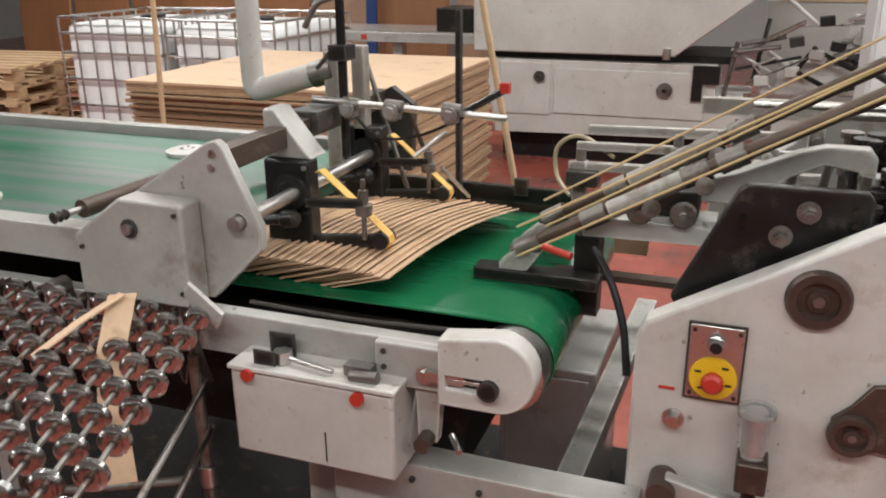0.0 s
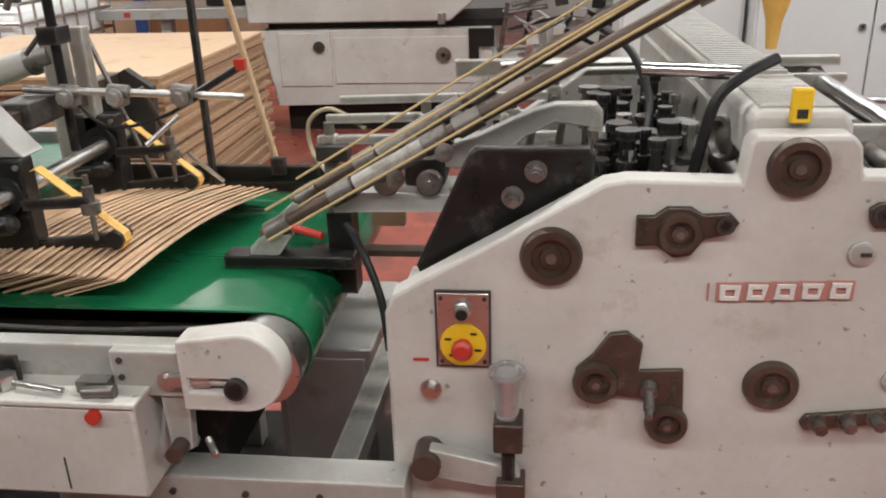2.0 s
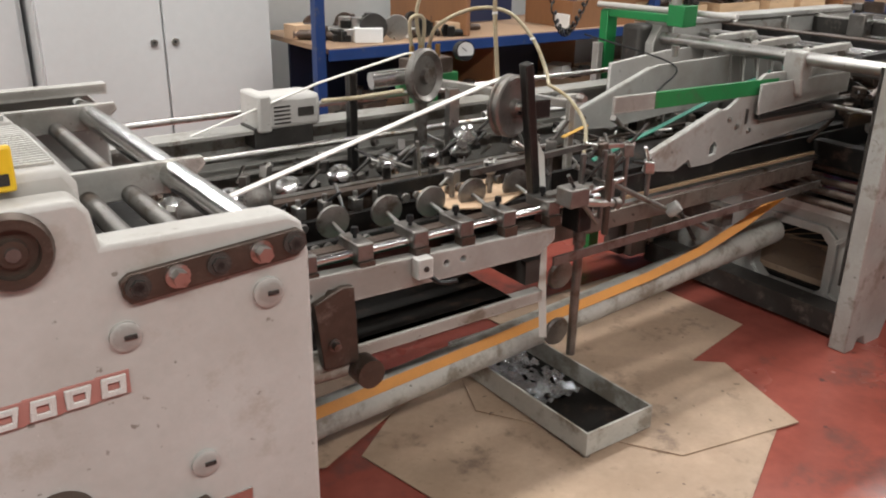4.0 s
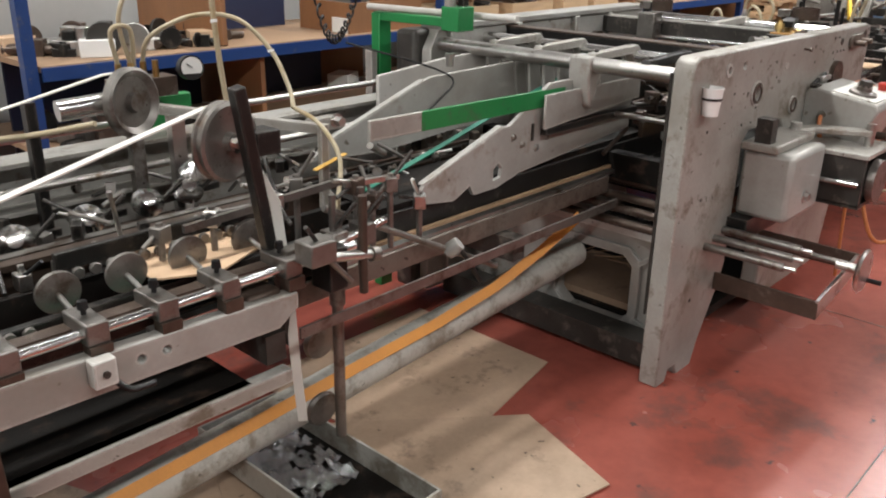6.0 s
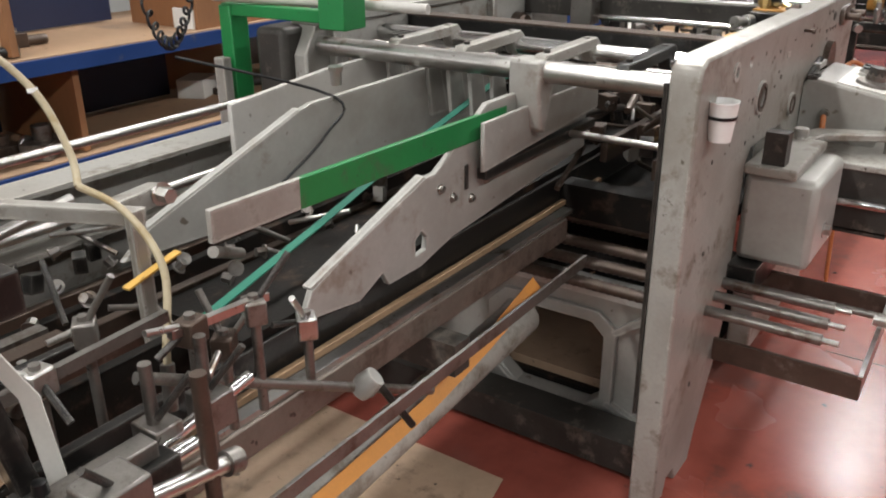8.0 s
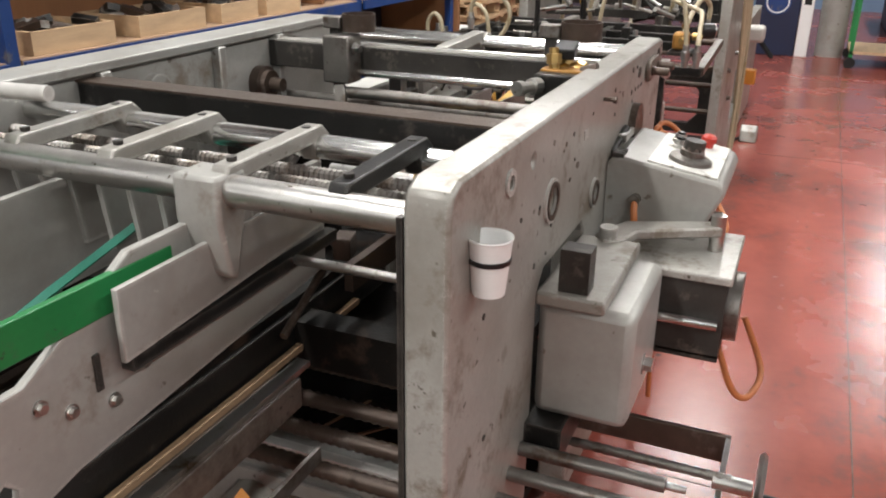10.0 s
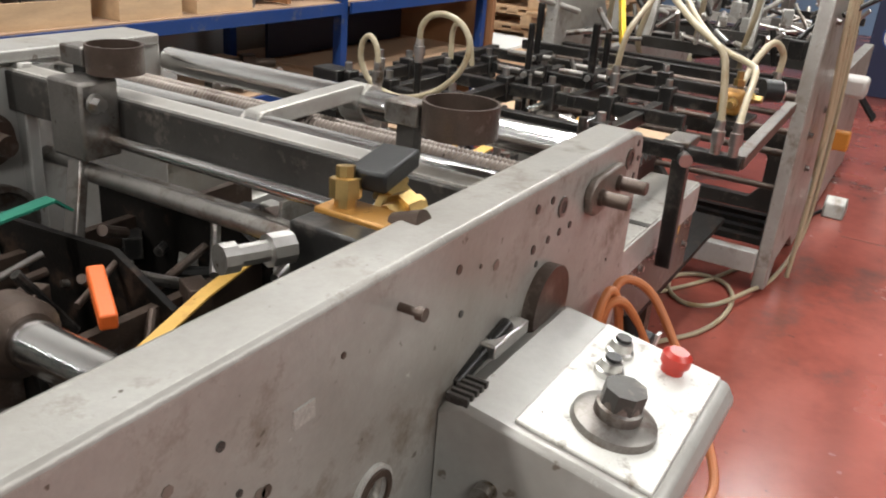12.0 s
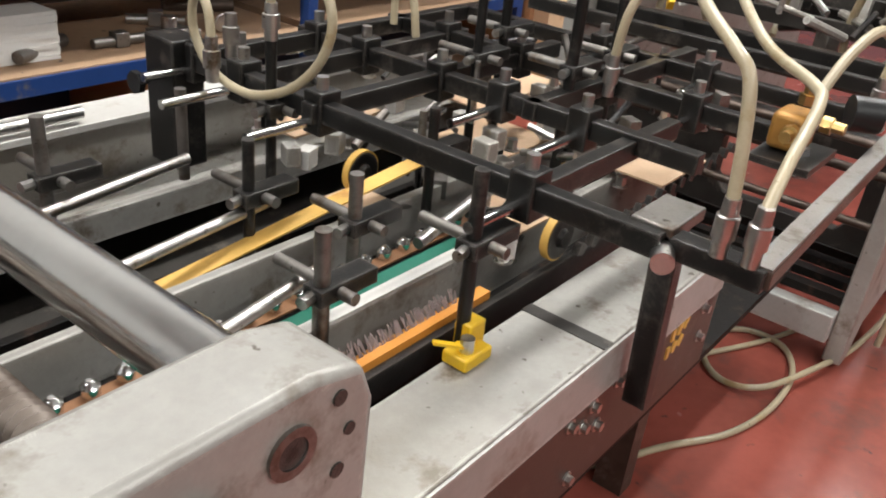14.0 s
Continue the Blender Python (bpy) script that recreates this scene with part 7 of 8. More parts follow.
def bar_grid():
    """Black square bars in a grid with clamps, posts and rods."""
    t = thing("adjusting_frame", (6.9, 2.5, 0.74), "black square-bar adjusting frame with clamps and posts", "machine frame")
    w, z = 0.032, 0.985
    for x, y0, y1, zz in ((6.455, 1.95, 3.12, z), (6.82, 2.05, 3.12, z), (7.13, 2.0, 3.1, z), (7.42, 1.95, 3.05, z), (7.75, 1.95, 3.05, z)):
        part("cross_bar", bx(x - w / 2, x + w / 2, y0, y1, zz - 0.02, zz + 0.02), BLACK, t, bevel=0.002)
    for y, x0, x1, zz in ((2.19, 6.44, 7.0, 0.975), (2.42, 6.8, 7.6, 0.985), (2.67, 6.42, 7.3, 0.985), (2.90, 6.44, 7.2, 0.98), (3.06, 6.44, 7.5, 0.985)):
        part("long_bar", bx(x0, x1, y - w / 2, y + w / 2, zz - 0.02, zz + 0.02), BLACK, t, bevel=0.002)
    part("outer_bar", bx(6.46, 6.50, 1.80, 1.96, 0.965, 1.0), BLACK, t, bevel=0.002)
    part("outer_channel", bar((6.47, 1.81, 0.985), (7.36, 1.83, 0.985), 0.035, 0.03), BROWN, t, bevel=0.002)
    part("channel_face", bar((6.47, 1.81, 1.002), (7.36, 1.83, 1.002), 0.032, 0.004), DULL, t)
    part("support_post", bar((6.55, 1.975, 1.0), (6.60, 1.98, 0.60), 0.032, 0.045, (0, 1, 0)), BLACK, t, bevel=0.002)
    part("post_cap", bx(6.46, 6.58, 1.94, 2.01, 0.99, 1.012), DULL, t, bevel=0.003)
    part("cap_screw", join(cyl((6.46, 1.95, 0.975), (6.42, 1.93, 0.975), 0.018, seg=16)), STEEL, t)
    rng = random.Random(17)
    # chromed rods through clamp blocks
    for x, y in ((6.46, 2.19), (6.46, 2.67), (6.46, 2.90), (6.46, 3.06), (6.82, 2.30), (6.82, 2.50), (6.82, 2.67), (6.82, 2.90), (6.82, 3.06), (7.13, 2.2), (7.13, 2.42), (7.13, 2.67), (7.13, 2.9), (7.42, 2.3), (7.42, 2.6)):
        b = part("clamp", bx(x - 0.028, x + 0.028, y - 0.024, y + 0.024, 0.94, 1.025), BLACK, t, bevel=0.003)
        part("clamp_screw", cyl((x, y, 1.025), (x, y, 1.05), 0.012, seg=12), STEEL, b)
        ln = rng.uniform(0.10, 0.2)
        part("clamp_rod", cyl((x - ln, y + 0.005, 0.965), (x + ln * 0.6, y + 0.005, 0.965), 0.010, seg=12), CHROME, b)
    # posts
    for x, y, z0, z1, r, m_ in ((6.02, 2.90, 0.70, 0.995, 0.012, DULL), (6.24, 2.62, 0.72, 0.99, 0.011, BLACK), (6.12, 2.31, 0.72, 0.98, 0.013, DULL), (6.32, 2.19, 0.745, 1.06, 0.012, BLACK), (6.30, 2.42, 0.74, 0.98, 0.012, DULL),
                                (6.421, 2.772, 0.76, 1.105, 0.011, BLACK), (6.95, 2.42, 0.8, 1.22, 0.013, BLACK), (7.05, 2.67, 0.8, 1.25, 0.012, BLACK), (6.88, 2.62, 0.8, 1.2, 0.011, BLACK), (7.3, 2.5, 0.8, 1.15, 0.012, BLACK), (6.62, 2.52, 0.76, 1.0, 0.011, BLACK)):
        p = part("post", cyl((x, y, z0), (x, y, z1), r), m_, t)
        zc = z0 + (z1 - z0) * 0.55
        part("post_clamp", bx(x - 0.02, x + 0.10, y - 0.02, y + 0.02, zc, zc + 0.028), BLACK, p, bevel=0.002)
        part("post_rod", cyl((x + 0.02, y - 0.05, zc + 0.014), (x + 0.02, y + 0.12, zc + 0.014), 0.010), DULL, p)
        part("post_screw", cyl((x - 0.02, y, zc + 0.014), (x - 0.045, y - 0.005, zc + 0.014), 0.010, seg=8), STEEL, p)
    for y, x0, x1 in ((2.60, 5.9, 6.3), (2.36, 5.95, 6.2), (2.36, 6.4, 6.6), (2.85, 5.98, 6.3)):
        part("slide_rod", cyl((x0, y, 0.84), (x1, y + 0.03, 0.855), 0.011), STEEL, t)
    part("yellow_clamp", join(bx(6.27, 6.34, 2.14, 2.19, 0.742, 0.765), bx(6.31, 6.35, 2.165, 2.20, 0.742, 0.80)), YELLOW, t, "yellow clamp foot", bevel=0.004)
    part("clamp_nut", cyl((6.295, 2.16, 0.765), (6.295, 2.16, 0.79), 0.012, seg=8), STEEL, t)
    part("clamp_lever", bar((6.29, 2.16, 0.775), (6.245, 2.19, 0.79), 0.010, 0.005), YELLOW, t)
    part("corner_block", bx(6.40, 6.48, 3.06, 3.16, 0.74, 1.03), BLACK, t, bevel=0.004)
    part("corner_leg", cyl((6.36, 2.98, 0.76), (6.36, 2.98, 0.96), 0.012), DULL, t)
    part("star_knob", lathe((6.39, 3.14, 0.93), (-1, 0, 0), [(0, 0.008), (0.02, 0.01), (0.021, 0.026), (0.035, 0.026)], 7), BLACKP, t)
    for i in range(120):
        x, y, zz = 6.5 + 1.3 * rng.random(), 2.25 + 0.75 * rng.random(), 0.78 + 0.15 * rng.random()
        d = Vector((rng.choice([0, 0, 1]), rng.choice([1, 0.2, 0]), rng.uniform(-0.5, 0.5) + 0.01)).normalized()
        k = rng.random()
        if k < 0.5:
            part("link_rod", cyl((x, y, zz), Vector((x, y, zz)) + d * rng.uniform(0.06, 0.18), rng.uniform(0.006, 0.01), seg=10), rng.choice([STEEL, CHROME, DULL, BLACK]), t)
        elif k < 0.8:
            part("link_block", spin(bx(-0.022, 0.022, -0.016, 0.016, -0.022, 0.022), pose(x, y, zz, 0, 0, rng.uniform(0, 90))), rng.choice([BLACK, DULL, GREY_WORN, GREY_LIGHT]), t, bevel=0.002)
        else:
            part("link_screw", bolt(x, y, zz, 0.012, 0.025, (0, 0, 1)), STEEL, t)


def coupling(parent, p, h=0.09):
    part("coupling", lathe(p, (0, 0, 1), [(0, 0.013), (h * 0.3, 0.013), (h * 0.32, 0.017), (h * 0.7, 0.017), (h * 0.72, 0.013), (h, 0.012)], 14), STEEL, parent, "steel hose coupling")


def hoses():
    t = thing("air_hose_set", (6.6, 2.2, 0.98), "stiff beige air hoses in steel couplings", "hose")
    for p in ((6.46, 1.87, 1.0), (6.465, 1.825, 1.0), (7.40, 1.90, 1.0), (6.365, 2.879, 1.0), (6.46, 2.94, 1.02), (7.0, 2.35, 1.0)):
        coupling(t, p)
    part("hose", tube([(6.46, 1.87, 1.08), (6.47, 1.88, 1.16), (6.485, 1.90, 1.245), (6.51, 1.94, 1.275), (6.60, 2.04, 1.32), (6.8, 2.2, 1.42), (7.1, 2.3, 1.6)], 0.0095, 12, 8), HOSE, t)
    part("hose", tube([(6.465, 1.825, 1.08), (6.55, 1.835, 1.13), (6.68, 1.85, 1.185), (6.73, 1.88, 1.2), (6.82, 2.0, 1.23), (7.0, 2.15, 1.32), (7.2, 2.3, 1.5)], 0.0095, 12, 8), HOSE, t)
    part("hose", tube([(7.40, 1.90, 1.08), (7.41, 1.90, 1.15), (7.36, 1.93, 1.19), (7.28, 1.96, 1.14), (7.20, 1.98, 1.05)], 0.012), HOSE, t)
    part("hose", tube([(6.365, 2.879, 1.085), (6.369, 2.892, 1.136), (6.373, 2.921, 1.161), (6.377, 2.950, 1.133), (6.381, 2.953, 1.077), (6.385, 2.909, 1.015), (6.389, 2.807, 0.992), (6.393, 2.699, 1.025), (6.397, 2.621, 1.091), (6.401, 2.591, 1.165), (6.405, 2.614, 1.223), (6.409, 2.671, 1.251), (6.413, 2.730, 1.243), (6.417, 2.765, 1.207), (6.421, 2.772, 1.160)], 0.009, 12, 6), HOSE, t)
    coupling(t, (6.421, 2.772, 1.100), 0.07)
    part("hose", tube([(7.0, 2.35, 1.08), (7.0, 2.33, 1.2), (7.1, 2.3, 1.3), (7.3, 2.3, 1.4)], 0.010), HOSE, t)
    part("hose", tube([(7.05, 3.02, 1.0), (7.05, 3.02, 1.10), (7.02, 2.98, 1.14), (7.0, 2.92, 1.10), (7.0, 2.9, 1.0)], 0.010), HOSE, t)
    v = thing("air_regulator", (7.12, 1.97, 0.98), "brass air regulator with a black gauge", "regulator")
    part("body", bx(7.03, 7.12, 1.94, 2.01, 0.985, 1.06), OCHRE, v, bevel=0.012)
    part("gauge", cyl((7.16, 1.90, 1.06), (7.19, 1.85, 1.06), 0.036, seg=24), BLACKP, v)
    part("gauge_rim", cyl((7.19, 1.85, 1.06), (7.193, 1.845, 1.06), 0.033, seg=24), STEEL, v)
    for p, d in (((7.06, 1.96, 1.08), (0, 0, 1)), ((7.10, 1.93, 1.04), (0, -1, 0)), ((7.02, 1.96, 1.03), (-1, 0, 0))):
        part("fitting", lathe(p, d, [(0, 0.018), (0.02, 0.018), (0.021, 0.012), (0.045, 0.012)], 8), BRASS, v)
    part("bowl", lathe((7.07, 1.95, 0.99), (0, -0.3, -1), [(0, 0.02), (0.05, 0.02), (0.06, 0.012)], 14), ACRYL, v)
    part("mount", bx(6.98, 7.16, 1.90, 2.02, 0.965, 0.98), BLACK, v)
    f = thing("floor_hose", (7.5, 2.0, 0), "thin beige hose looped on the red floor", "hose")
    part("hose", tube([(6.98, 2.3, 0.03), (7.05, 2.2, 0.011), (7.25, 2.10, 0.011), (7.44, 1.99, 0.011), (7.65, 1.94, 0.012), (7.88, 1.95, 0.012), (8.03, 2.03, 0.012), (8.04, 2.16, 0.012), (7.92, 2.24, 0.012), (7.76, 2.20, 0.012), (7.68, 2.10, 0.014), (7.72, 1.99, 0.03), (7.95, 1.90, 0.035), (8.25, 1.84, 0.02), (8.45, 1.78, 0.2), (8.5, 1.77, 0.6), (8.52, 1.78, 1.0), (8.5, 1.8, 1.4)], 0.010, 10, 8), HOSE, f)
    part("hose", tube([(7.1, 2.5, 0.011), (7.6, 2.3, 0.011), (8.0, 2.1, 0.011), (8.3, 2.0, 0.011)], 0.009), HOSE, f)


def end_machine():
    """The delivery section further along."""
    t = thing("delivery_machine", (9.3, 2.5, 0), "grey delivery section with side plates, hoses and bars", "machine")
    out = [(8.04, 0.02), (8.12, 0.02), (8.2, 0.12), (8.6, 0.12), (8.75, 0.02), (10.9, 0.02), (10.9, 0.85), (8.95, 0.85), (8.65, 1.22), (8.60, 1.33), (8.50, 1.36), (8.16, 1.36), (8.10, 1.30), (8.05, 0.92)]
    p = part("side_plate", slab(out, 1.85, 1.91, holes=[[(8.9, 0.25), (9.6, 0.25), (9.6, 0.6), (8.9, 0.6)]]), GREY_WORN, t, "worn grey side plate", bevel=0.006)
    for x, z in ((8.3, 0.7), (8.5, 0.5), (8.7, 0.75), (8.3, 1.2)):
        part("plate_bolt", bolt(x, 1.85, z, 0.014, 0.02), DULL, p)
    part("side_plate", slab(out[:13], 3.05, 3.11), GREY_WORN, t, bevel=0.006)
    part("bottom_channel", bx(8.0, 8.06, 1.91, 3.05, 0.10, 0.20), GREY, t, bevel=0.004)
    win = [(2.0, 0.42), (2.05, 0.36), (2.45, 0.36), (2.5, 0.42), (2.5, 0.56), (2.45, 0.62), (2.05, 0.62), (2.0, 0.56)]
    part("base_casting", slab([(1.91, 0.30), (3.05, 0.30), (3.05, 0.70), (1.91, 0.70)], 8.30, 8.36, "x", holes=[win]), GREY_DARK, t, bevel=0.004)
    for x, z, r in ((8.1, 0.74, 0.014), (8.16, 0.80, 0.014), (8.2, 0.62, 0.016), (8.12, 0.48, 0.014), (8.15, 0.88, 0.02), (8.3, 0.92, 0.02)):
        part("lead_screw", cyl((x, 1.91, z), (x, 3.05, z), r), BROWN, t)
    for i in range(4):
        part("lower_bar", bx(8.05 + 0.12 * i, 8.1 + 0.12 * i, 1.91, 3.05, 0.22, 0.25), GREASE_SHADE, t)
    part("top_tube", cyl((8.35, 1.88, 1.30), (8.35, 3.1, 1.30), 0.024), GREY_LIGHT, t)
    part("top_tube", cyl((9.6, 1.88, 1.25), (9.6, 3.1, 1.25), 0.024), STEEL, t)
    rng = random.Random(8)
    for i in range(9):
        x = 8.2 + 0.28 * i
        part("cross_bar", bx(x, x + 0.04, 1.91, 3.05, 0.90 + 0.05 * (i % 3), 0.95 + 0.05 * (i % 3)), rng.choice([BLACK, GREY_DARK, GREY_WORN]), t)
    for i in range(130):
        x, y, z = 8.15 + 2.5 * rng.random(), 1.95 + 1.05 * rng.random(), 0.92 + 0.22 * rng.random()
        d = Vector((rng.uniform(-1, 1), rng.uniform(-1, 1), rng.uniform(-0.3, 1.0))).normalized()
        if i % 3:
            part("linkage", cyl((x, y, z), Vector((x, y, z)) + d * rng.uniform(0.1, 0.25), rng.uniform(0.008, 0.016), seg=8), rng.choice([BLACK, DULL, STEEL, GREY_WORN]), t)
        else:
            part("linkage_block", spin(bx(-0.035, 0.035, -0.025, 0.025, -0.04, 0.04), pose(x, y, z, 0, 0, rng.uniform(0, 90))), rng.choice([BLACK, DULL, GREY_WORN]), t, bevel=0.003)
    for y, a in ((2.25, 0.0), (2.5, 0.08), (2.75, -0.05), (2.95, 0.04)):
        part("hanging_arm", bar((8.7, y, 1.35), (8.6 + a, y, 0.95), 0.03, 0.05, (0, 1, 0)), GREY_WORN, t, bevel=0.004)
        part("hanging_hose", tube([(8.5, y - 0.05, 1.5), (8.45, y - 0.04, 1.2), (8.5 + a, y, 1.0), (8.52, y, 0.9)], 0.014), HOSE, t)
    part("yellow_arm", bar((8.15, 2.78, 1.30), (7.95, 2.66, 1.03), 0.02, 0.045), YELLOW, t, "yellow strap arm")
    part("side_hose", tube([(8.25, 1.80, 1.5), (8.28, 1.79, 1.1), (8.36, 1.78, 0.6), (8.40, 1.79, 0.15)], 0.011), HOSE, t)
    part("side_hose", tube([(8.30, 1.80, 1.5), (8.34, 1.78, 1.0), (8.32, 1.78, 0.5), (8.28, 1.79, 0.02)], 0.011), HOSE, t)
    part("side_hose", tube([(8.2, 1.80, 1.5), (8.2, 1.8, 1.2), (8.3, 1.79, 0.8), (8.36, 1.79, 0.5)], 0.011), HOSE, t)
    part("lever", cyl((8.4, 1.84, 1.22), (8.75, 1.55, 1.42), 0.012), BLACK, t)
    k = part("valve_body", bx(8.85, 9.0, 1.70, 1.85, 0.80, 0.90), GREY_LIGHT, t, "pale valve cluster", bevel=0.02)
    for i in range(4):
        part("valve_grip", cyl((8.88 + 0.03 * i, 1.72, 0.80), (8.90 + 0.04 * i, 1.64, 0.70), 0.009), BLACKP, k)
    part("red_cap", bx(8.9, 8.97, 1.72, 1.80, 0.52, 0.62), ORANGE, t, "orange cap", bevel=0.01)
    f = thing("foot_pedal", (9.55, 1.74, 0), "grey cast foot pedal on the floor with its cable", "pedal")
    part("pedal", slab([(9.44, 0.0), (9.66, 0.0), (9.64, 0.05), (9.56, 0.11), (9.48, 0.08)], 1.68, 1.80), GREY_WORN, f, bevel=0.01)
    part("pedal_cable", tube([(9.6, 1.78, 0.015), (9.4, 1.84, 0.012), (9.2, 1.88, 0.012)], 0.008), BLACKP, f)


AFTER = (0.04, -0.045, 0)
for build in (rail_section, bar_grid, hoses, end_machine):
    shifted(build, *[AFTER] * 4)


# ---- shelving along the partition ----
SH_Y, SH_D = 3.97, 0.80
def shelving():
    rng = random.Random(5)
    t = thing("shelf_rack", (6.0, 4.4, 0), "blue steel racking with worn wooden shelf boards", "shelving")
    for x in (2.78, 5.16, 7.72, 9.2):
        for y in (SH_Y, SH_Y + SH_D - 0.05):
            part("upright", bx(x, x + 0.05, y, y + 0.05, 0, 2.2), BLUE, t, "blue upright")
    for z in (0.28, 0.67, 1.04, 1.62):
        for x0, x1 in ((2.84, 5.15), (5.22, 7.71), (7.78, 9.19))[1 if z > 1.5 else 0:]:
            part("board", bx(x0, x1, SH_Y - 0.0, SH_Y + SH_D, z - 0.012, z + 0.012), SHELF, t, "worn wooden shelf board")
            part("front_beam", bx(x0, x1, SH_Y - 0.02, SH_Y - 0.003, z - 0.045, z + 0.008), BLUE, t, "blue shelf beam")
    for x, z0, z1 in ((3.90, 0.69, 1.02), (3.70, 1.06, 1.6), (4.55, 0.3, 0.64), (6.35, 0.69, 1.02), (7.0, 0.3, 0.64), (7.35, 1.06, 1.5), (3.2, 0.3, 0.64)):
        part("divider", bx(x, x + 0.025, SH_Y + 0.03, SH_Y + SH_D, z0, z1), PANEL, t, "brown divider board")
    # blue backs; the first is added to darken its bay in place of shade
    for x0, x1, z0, z1 in ((2.9, 3.88, 0.69, 1.02), (4.72, 5.1, 1.22, 1.6), (3.72, 4.45, 1.06, 1.6), (4.0, 4.7, 0.69, 1.02), (5.25, 7.6, 0.3, 0.64), (4.7, 5.1, 0.3, 0.64), (7.8, 9.1, 0.3, 1.0), (2.9, 4.5, 0.3, 0.64)):
        part("back_panel", bx(x0, x1, SH_Y + 0.55, SH_Y + 0.57, z0, z1), NAVY, t, "dark blue back panel, in some bays added to darken them")
    for x0, x1, z0, z1 in ((5.25, 7.68, 1.06, 1.6), (4.75, 5.1, 0.69, 1.02)):
        part("back_panel", bx(x0, x1, SH_Y + 0.62, SH_Y + 0.64, z0, z1), PANEL, t, "brown back panel")
    # open wooden boxes with metal parts
    for i, (x, wd) in enumerate(((5.30, 0.42), (5.86, 0.44), (6.42, 0.30), (6.8, 0.32))):
        b = thing("parts_box", (x + wd / 2, SH_Y + 0.2, 1.052), "open plywood box full of dark metal parts on the shelf", "box", "shelf boxes")
        for q in ((x, x + wd, SH_Y + 0.03, SH_Y + 0.045), (x, x + wd, SH_Y + 0.36, SH_Y + 0.375), (x, x + 0.015, SH_Y + 0.045, SH_Y + 0.36), (x + wd - 0.015, x + wd, SH_Y + 0.045, SH_Y + 0.36)):
            part("side", bx(*q, 1.053, 1.14), WOOD, b)
        part("bottom", bx(x + 0.015, x + wd - 0.015, SH_Y + 0.045, SH_Y + 0.36, 1.053, 1.062), WOOD, b)
        for k in range(16):
            px, py = x + 0.05 + (wd - 0.1) * rng.random(), SH_Y + 0.08 + 0.24 * rng.random()
            part("metal_part", spin(bx(-0.05, 0.05, -0.018, 0.018, -0.015, 0.015), pose(px, py, 1.10 + 0.05 * rng.random(), rng.uniform(-25, 25), rng.uniform(-25, 25), rng.uniform(0, 180))), rng.choice([BLACK, BROWN, DULL]), b)
    # loose machine parts
    def lump(x, y, z, s):
        k = rng.random()
        m_ = rng.choice([BLACK, BLACK, BROWN, BROWN, DULL, STEEL, GREY_DARK])
        if k < 0.35:
            bm = join(bx(-s, s, -s * 0.6, s * 0.6, 0, s * 0.7), cyl((0, 0, s * 0.6), (0, 0, s * 1.3), s * 0.4, seg=14))
            nm = "machine_part"
        elif k < 0.6:
            bm = lathe((0, -s * 0.3, s * 0.8), (0, 1, 0), [(0, s * 0.3), (0, s * 0.8), (s * 0.25, s * 0.8), (s * 0.3, s * 0.4), (s * 0.6, s * 0.35)], 20)
            nm = "pulley_wheel"
        elif k < 0.85:
            bm = join(cyl((-s * 1.6, 0, s * 0.3), (s * 1.6, 0, s * 0.3), s * 0.28, seg=12), bx(-s * 0.4, s * 0.4, -s * 0.4, s * 0.4, 0, s * 0.8))
            nm = "shaft_part"
        else:
            bm = bx(-s * 1.2, s * 1.2, -s * 0.9, s * 0.9, 0, s * 1.2)
            m_ = rng.choice([CARD, SHELF, WHITE, PAPER])
            nm = "small_carton"
        lab = {"machine_part": "dark greasy cast machine part lying on the shelf", "pulley_wheel": "loose steel pulley wheel standing on the shelf", "shaft_part": "loose steel shaft part lying on the shelf",
               "small_carton": "small worn carton standing on the shelf"}[nm]
        solo(nm, spin(bm, pose(x, y, z, 0, 0, rng.uniform(-40, 40))), m_, lab, "machine part" if nm != "small_carton" else "carton", "shelf clutter", bevel=0.003)
    for z, x0, x1, n in ((1.053, 2.9, 3.7, 30), (1.053, 3.1, 3.9, 14), (0.683, 2.9, 3.85, 16), (0.683, 4.75, 5.1, 3), (0.293, 2.95, 5.0, 12), (1.053, 4.5, 5.1, 7), (1.053, 7.1, 7.65, 8), (0.683, 5.3, 6.3, 8), (0.683, 6.7, 7.6, 7), (1.633, 5.4, 7.4, 10)):
        for i in range(n):
            lump(x0 + (x1 - x0) * (i + rng.random() * 0.7) / n, SH_Y + 0.10 + 0.4 * rng.random(), z, rng.uniform(0.04, 0.09))
    c = thing("open_wooden_crate", (4.75, SH_Y + 0.2, 1.053), "orange-brown open wooden drawer on the shelf", "drawer")
    part("front", bx(4.48, 5.02, SH_Y + 0.03, SH_Y + 0.05, 1.053, 1.21), PANEL, c)
    part("side", bx(4.48, 4.5, SH_Y + 0.05, SH_Y + 0.45, 1.053, 1.21), PANEL, c)
    part("side", bx(5.0, 5.02, SH_Y + 0.05, SH_Y + 0.45, 1.053, 1.21), PANEL, c)
    part("finger_hole", cyl((4.9, SH_Y + 0.031, 1.12), (4.9, SH_Y + 0.026, 1.12), 0.012), BLACK, c)
    for i in range(13):
        solo("booklet", spin(bx(-0.14, 0.14, -0.10, 0.10, 0, 0.011), pose(6.62 + 0.003 * rng.random(), SH_Y + 0.22, 0.683 + 0.0115 * i, 0, 0, rng.uniform(-3, 3))), PAPER, "thin white booklet in a stack on the shelf", "booklet", "booklet stack")


shelving()


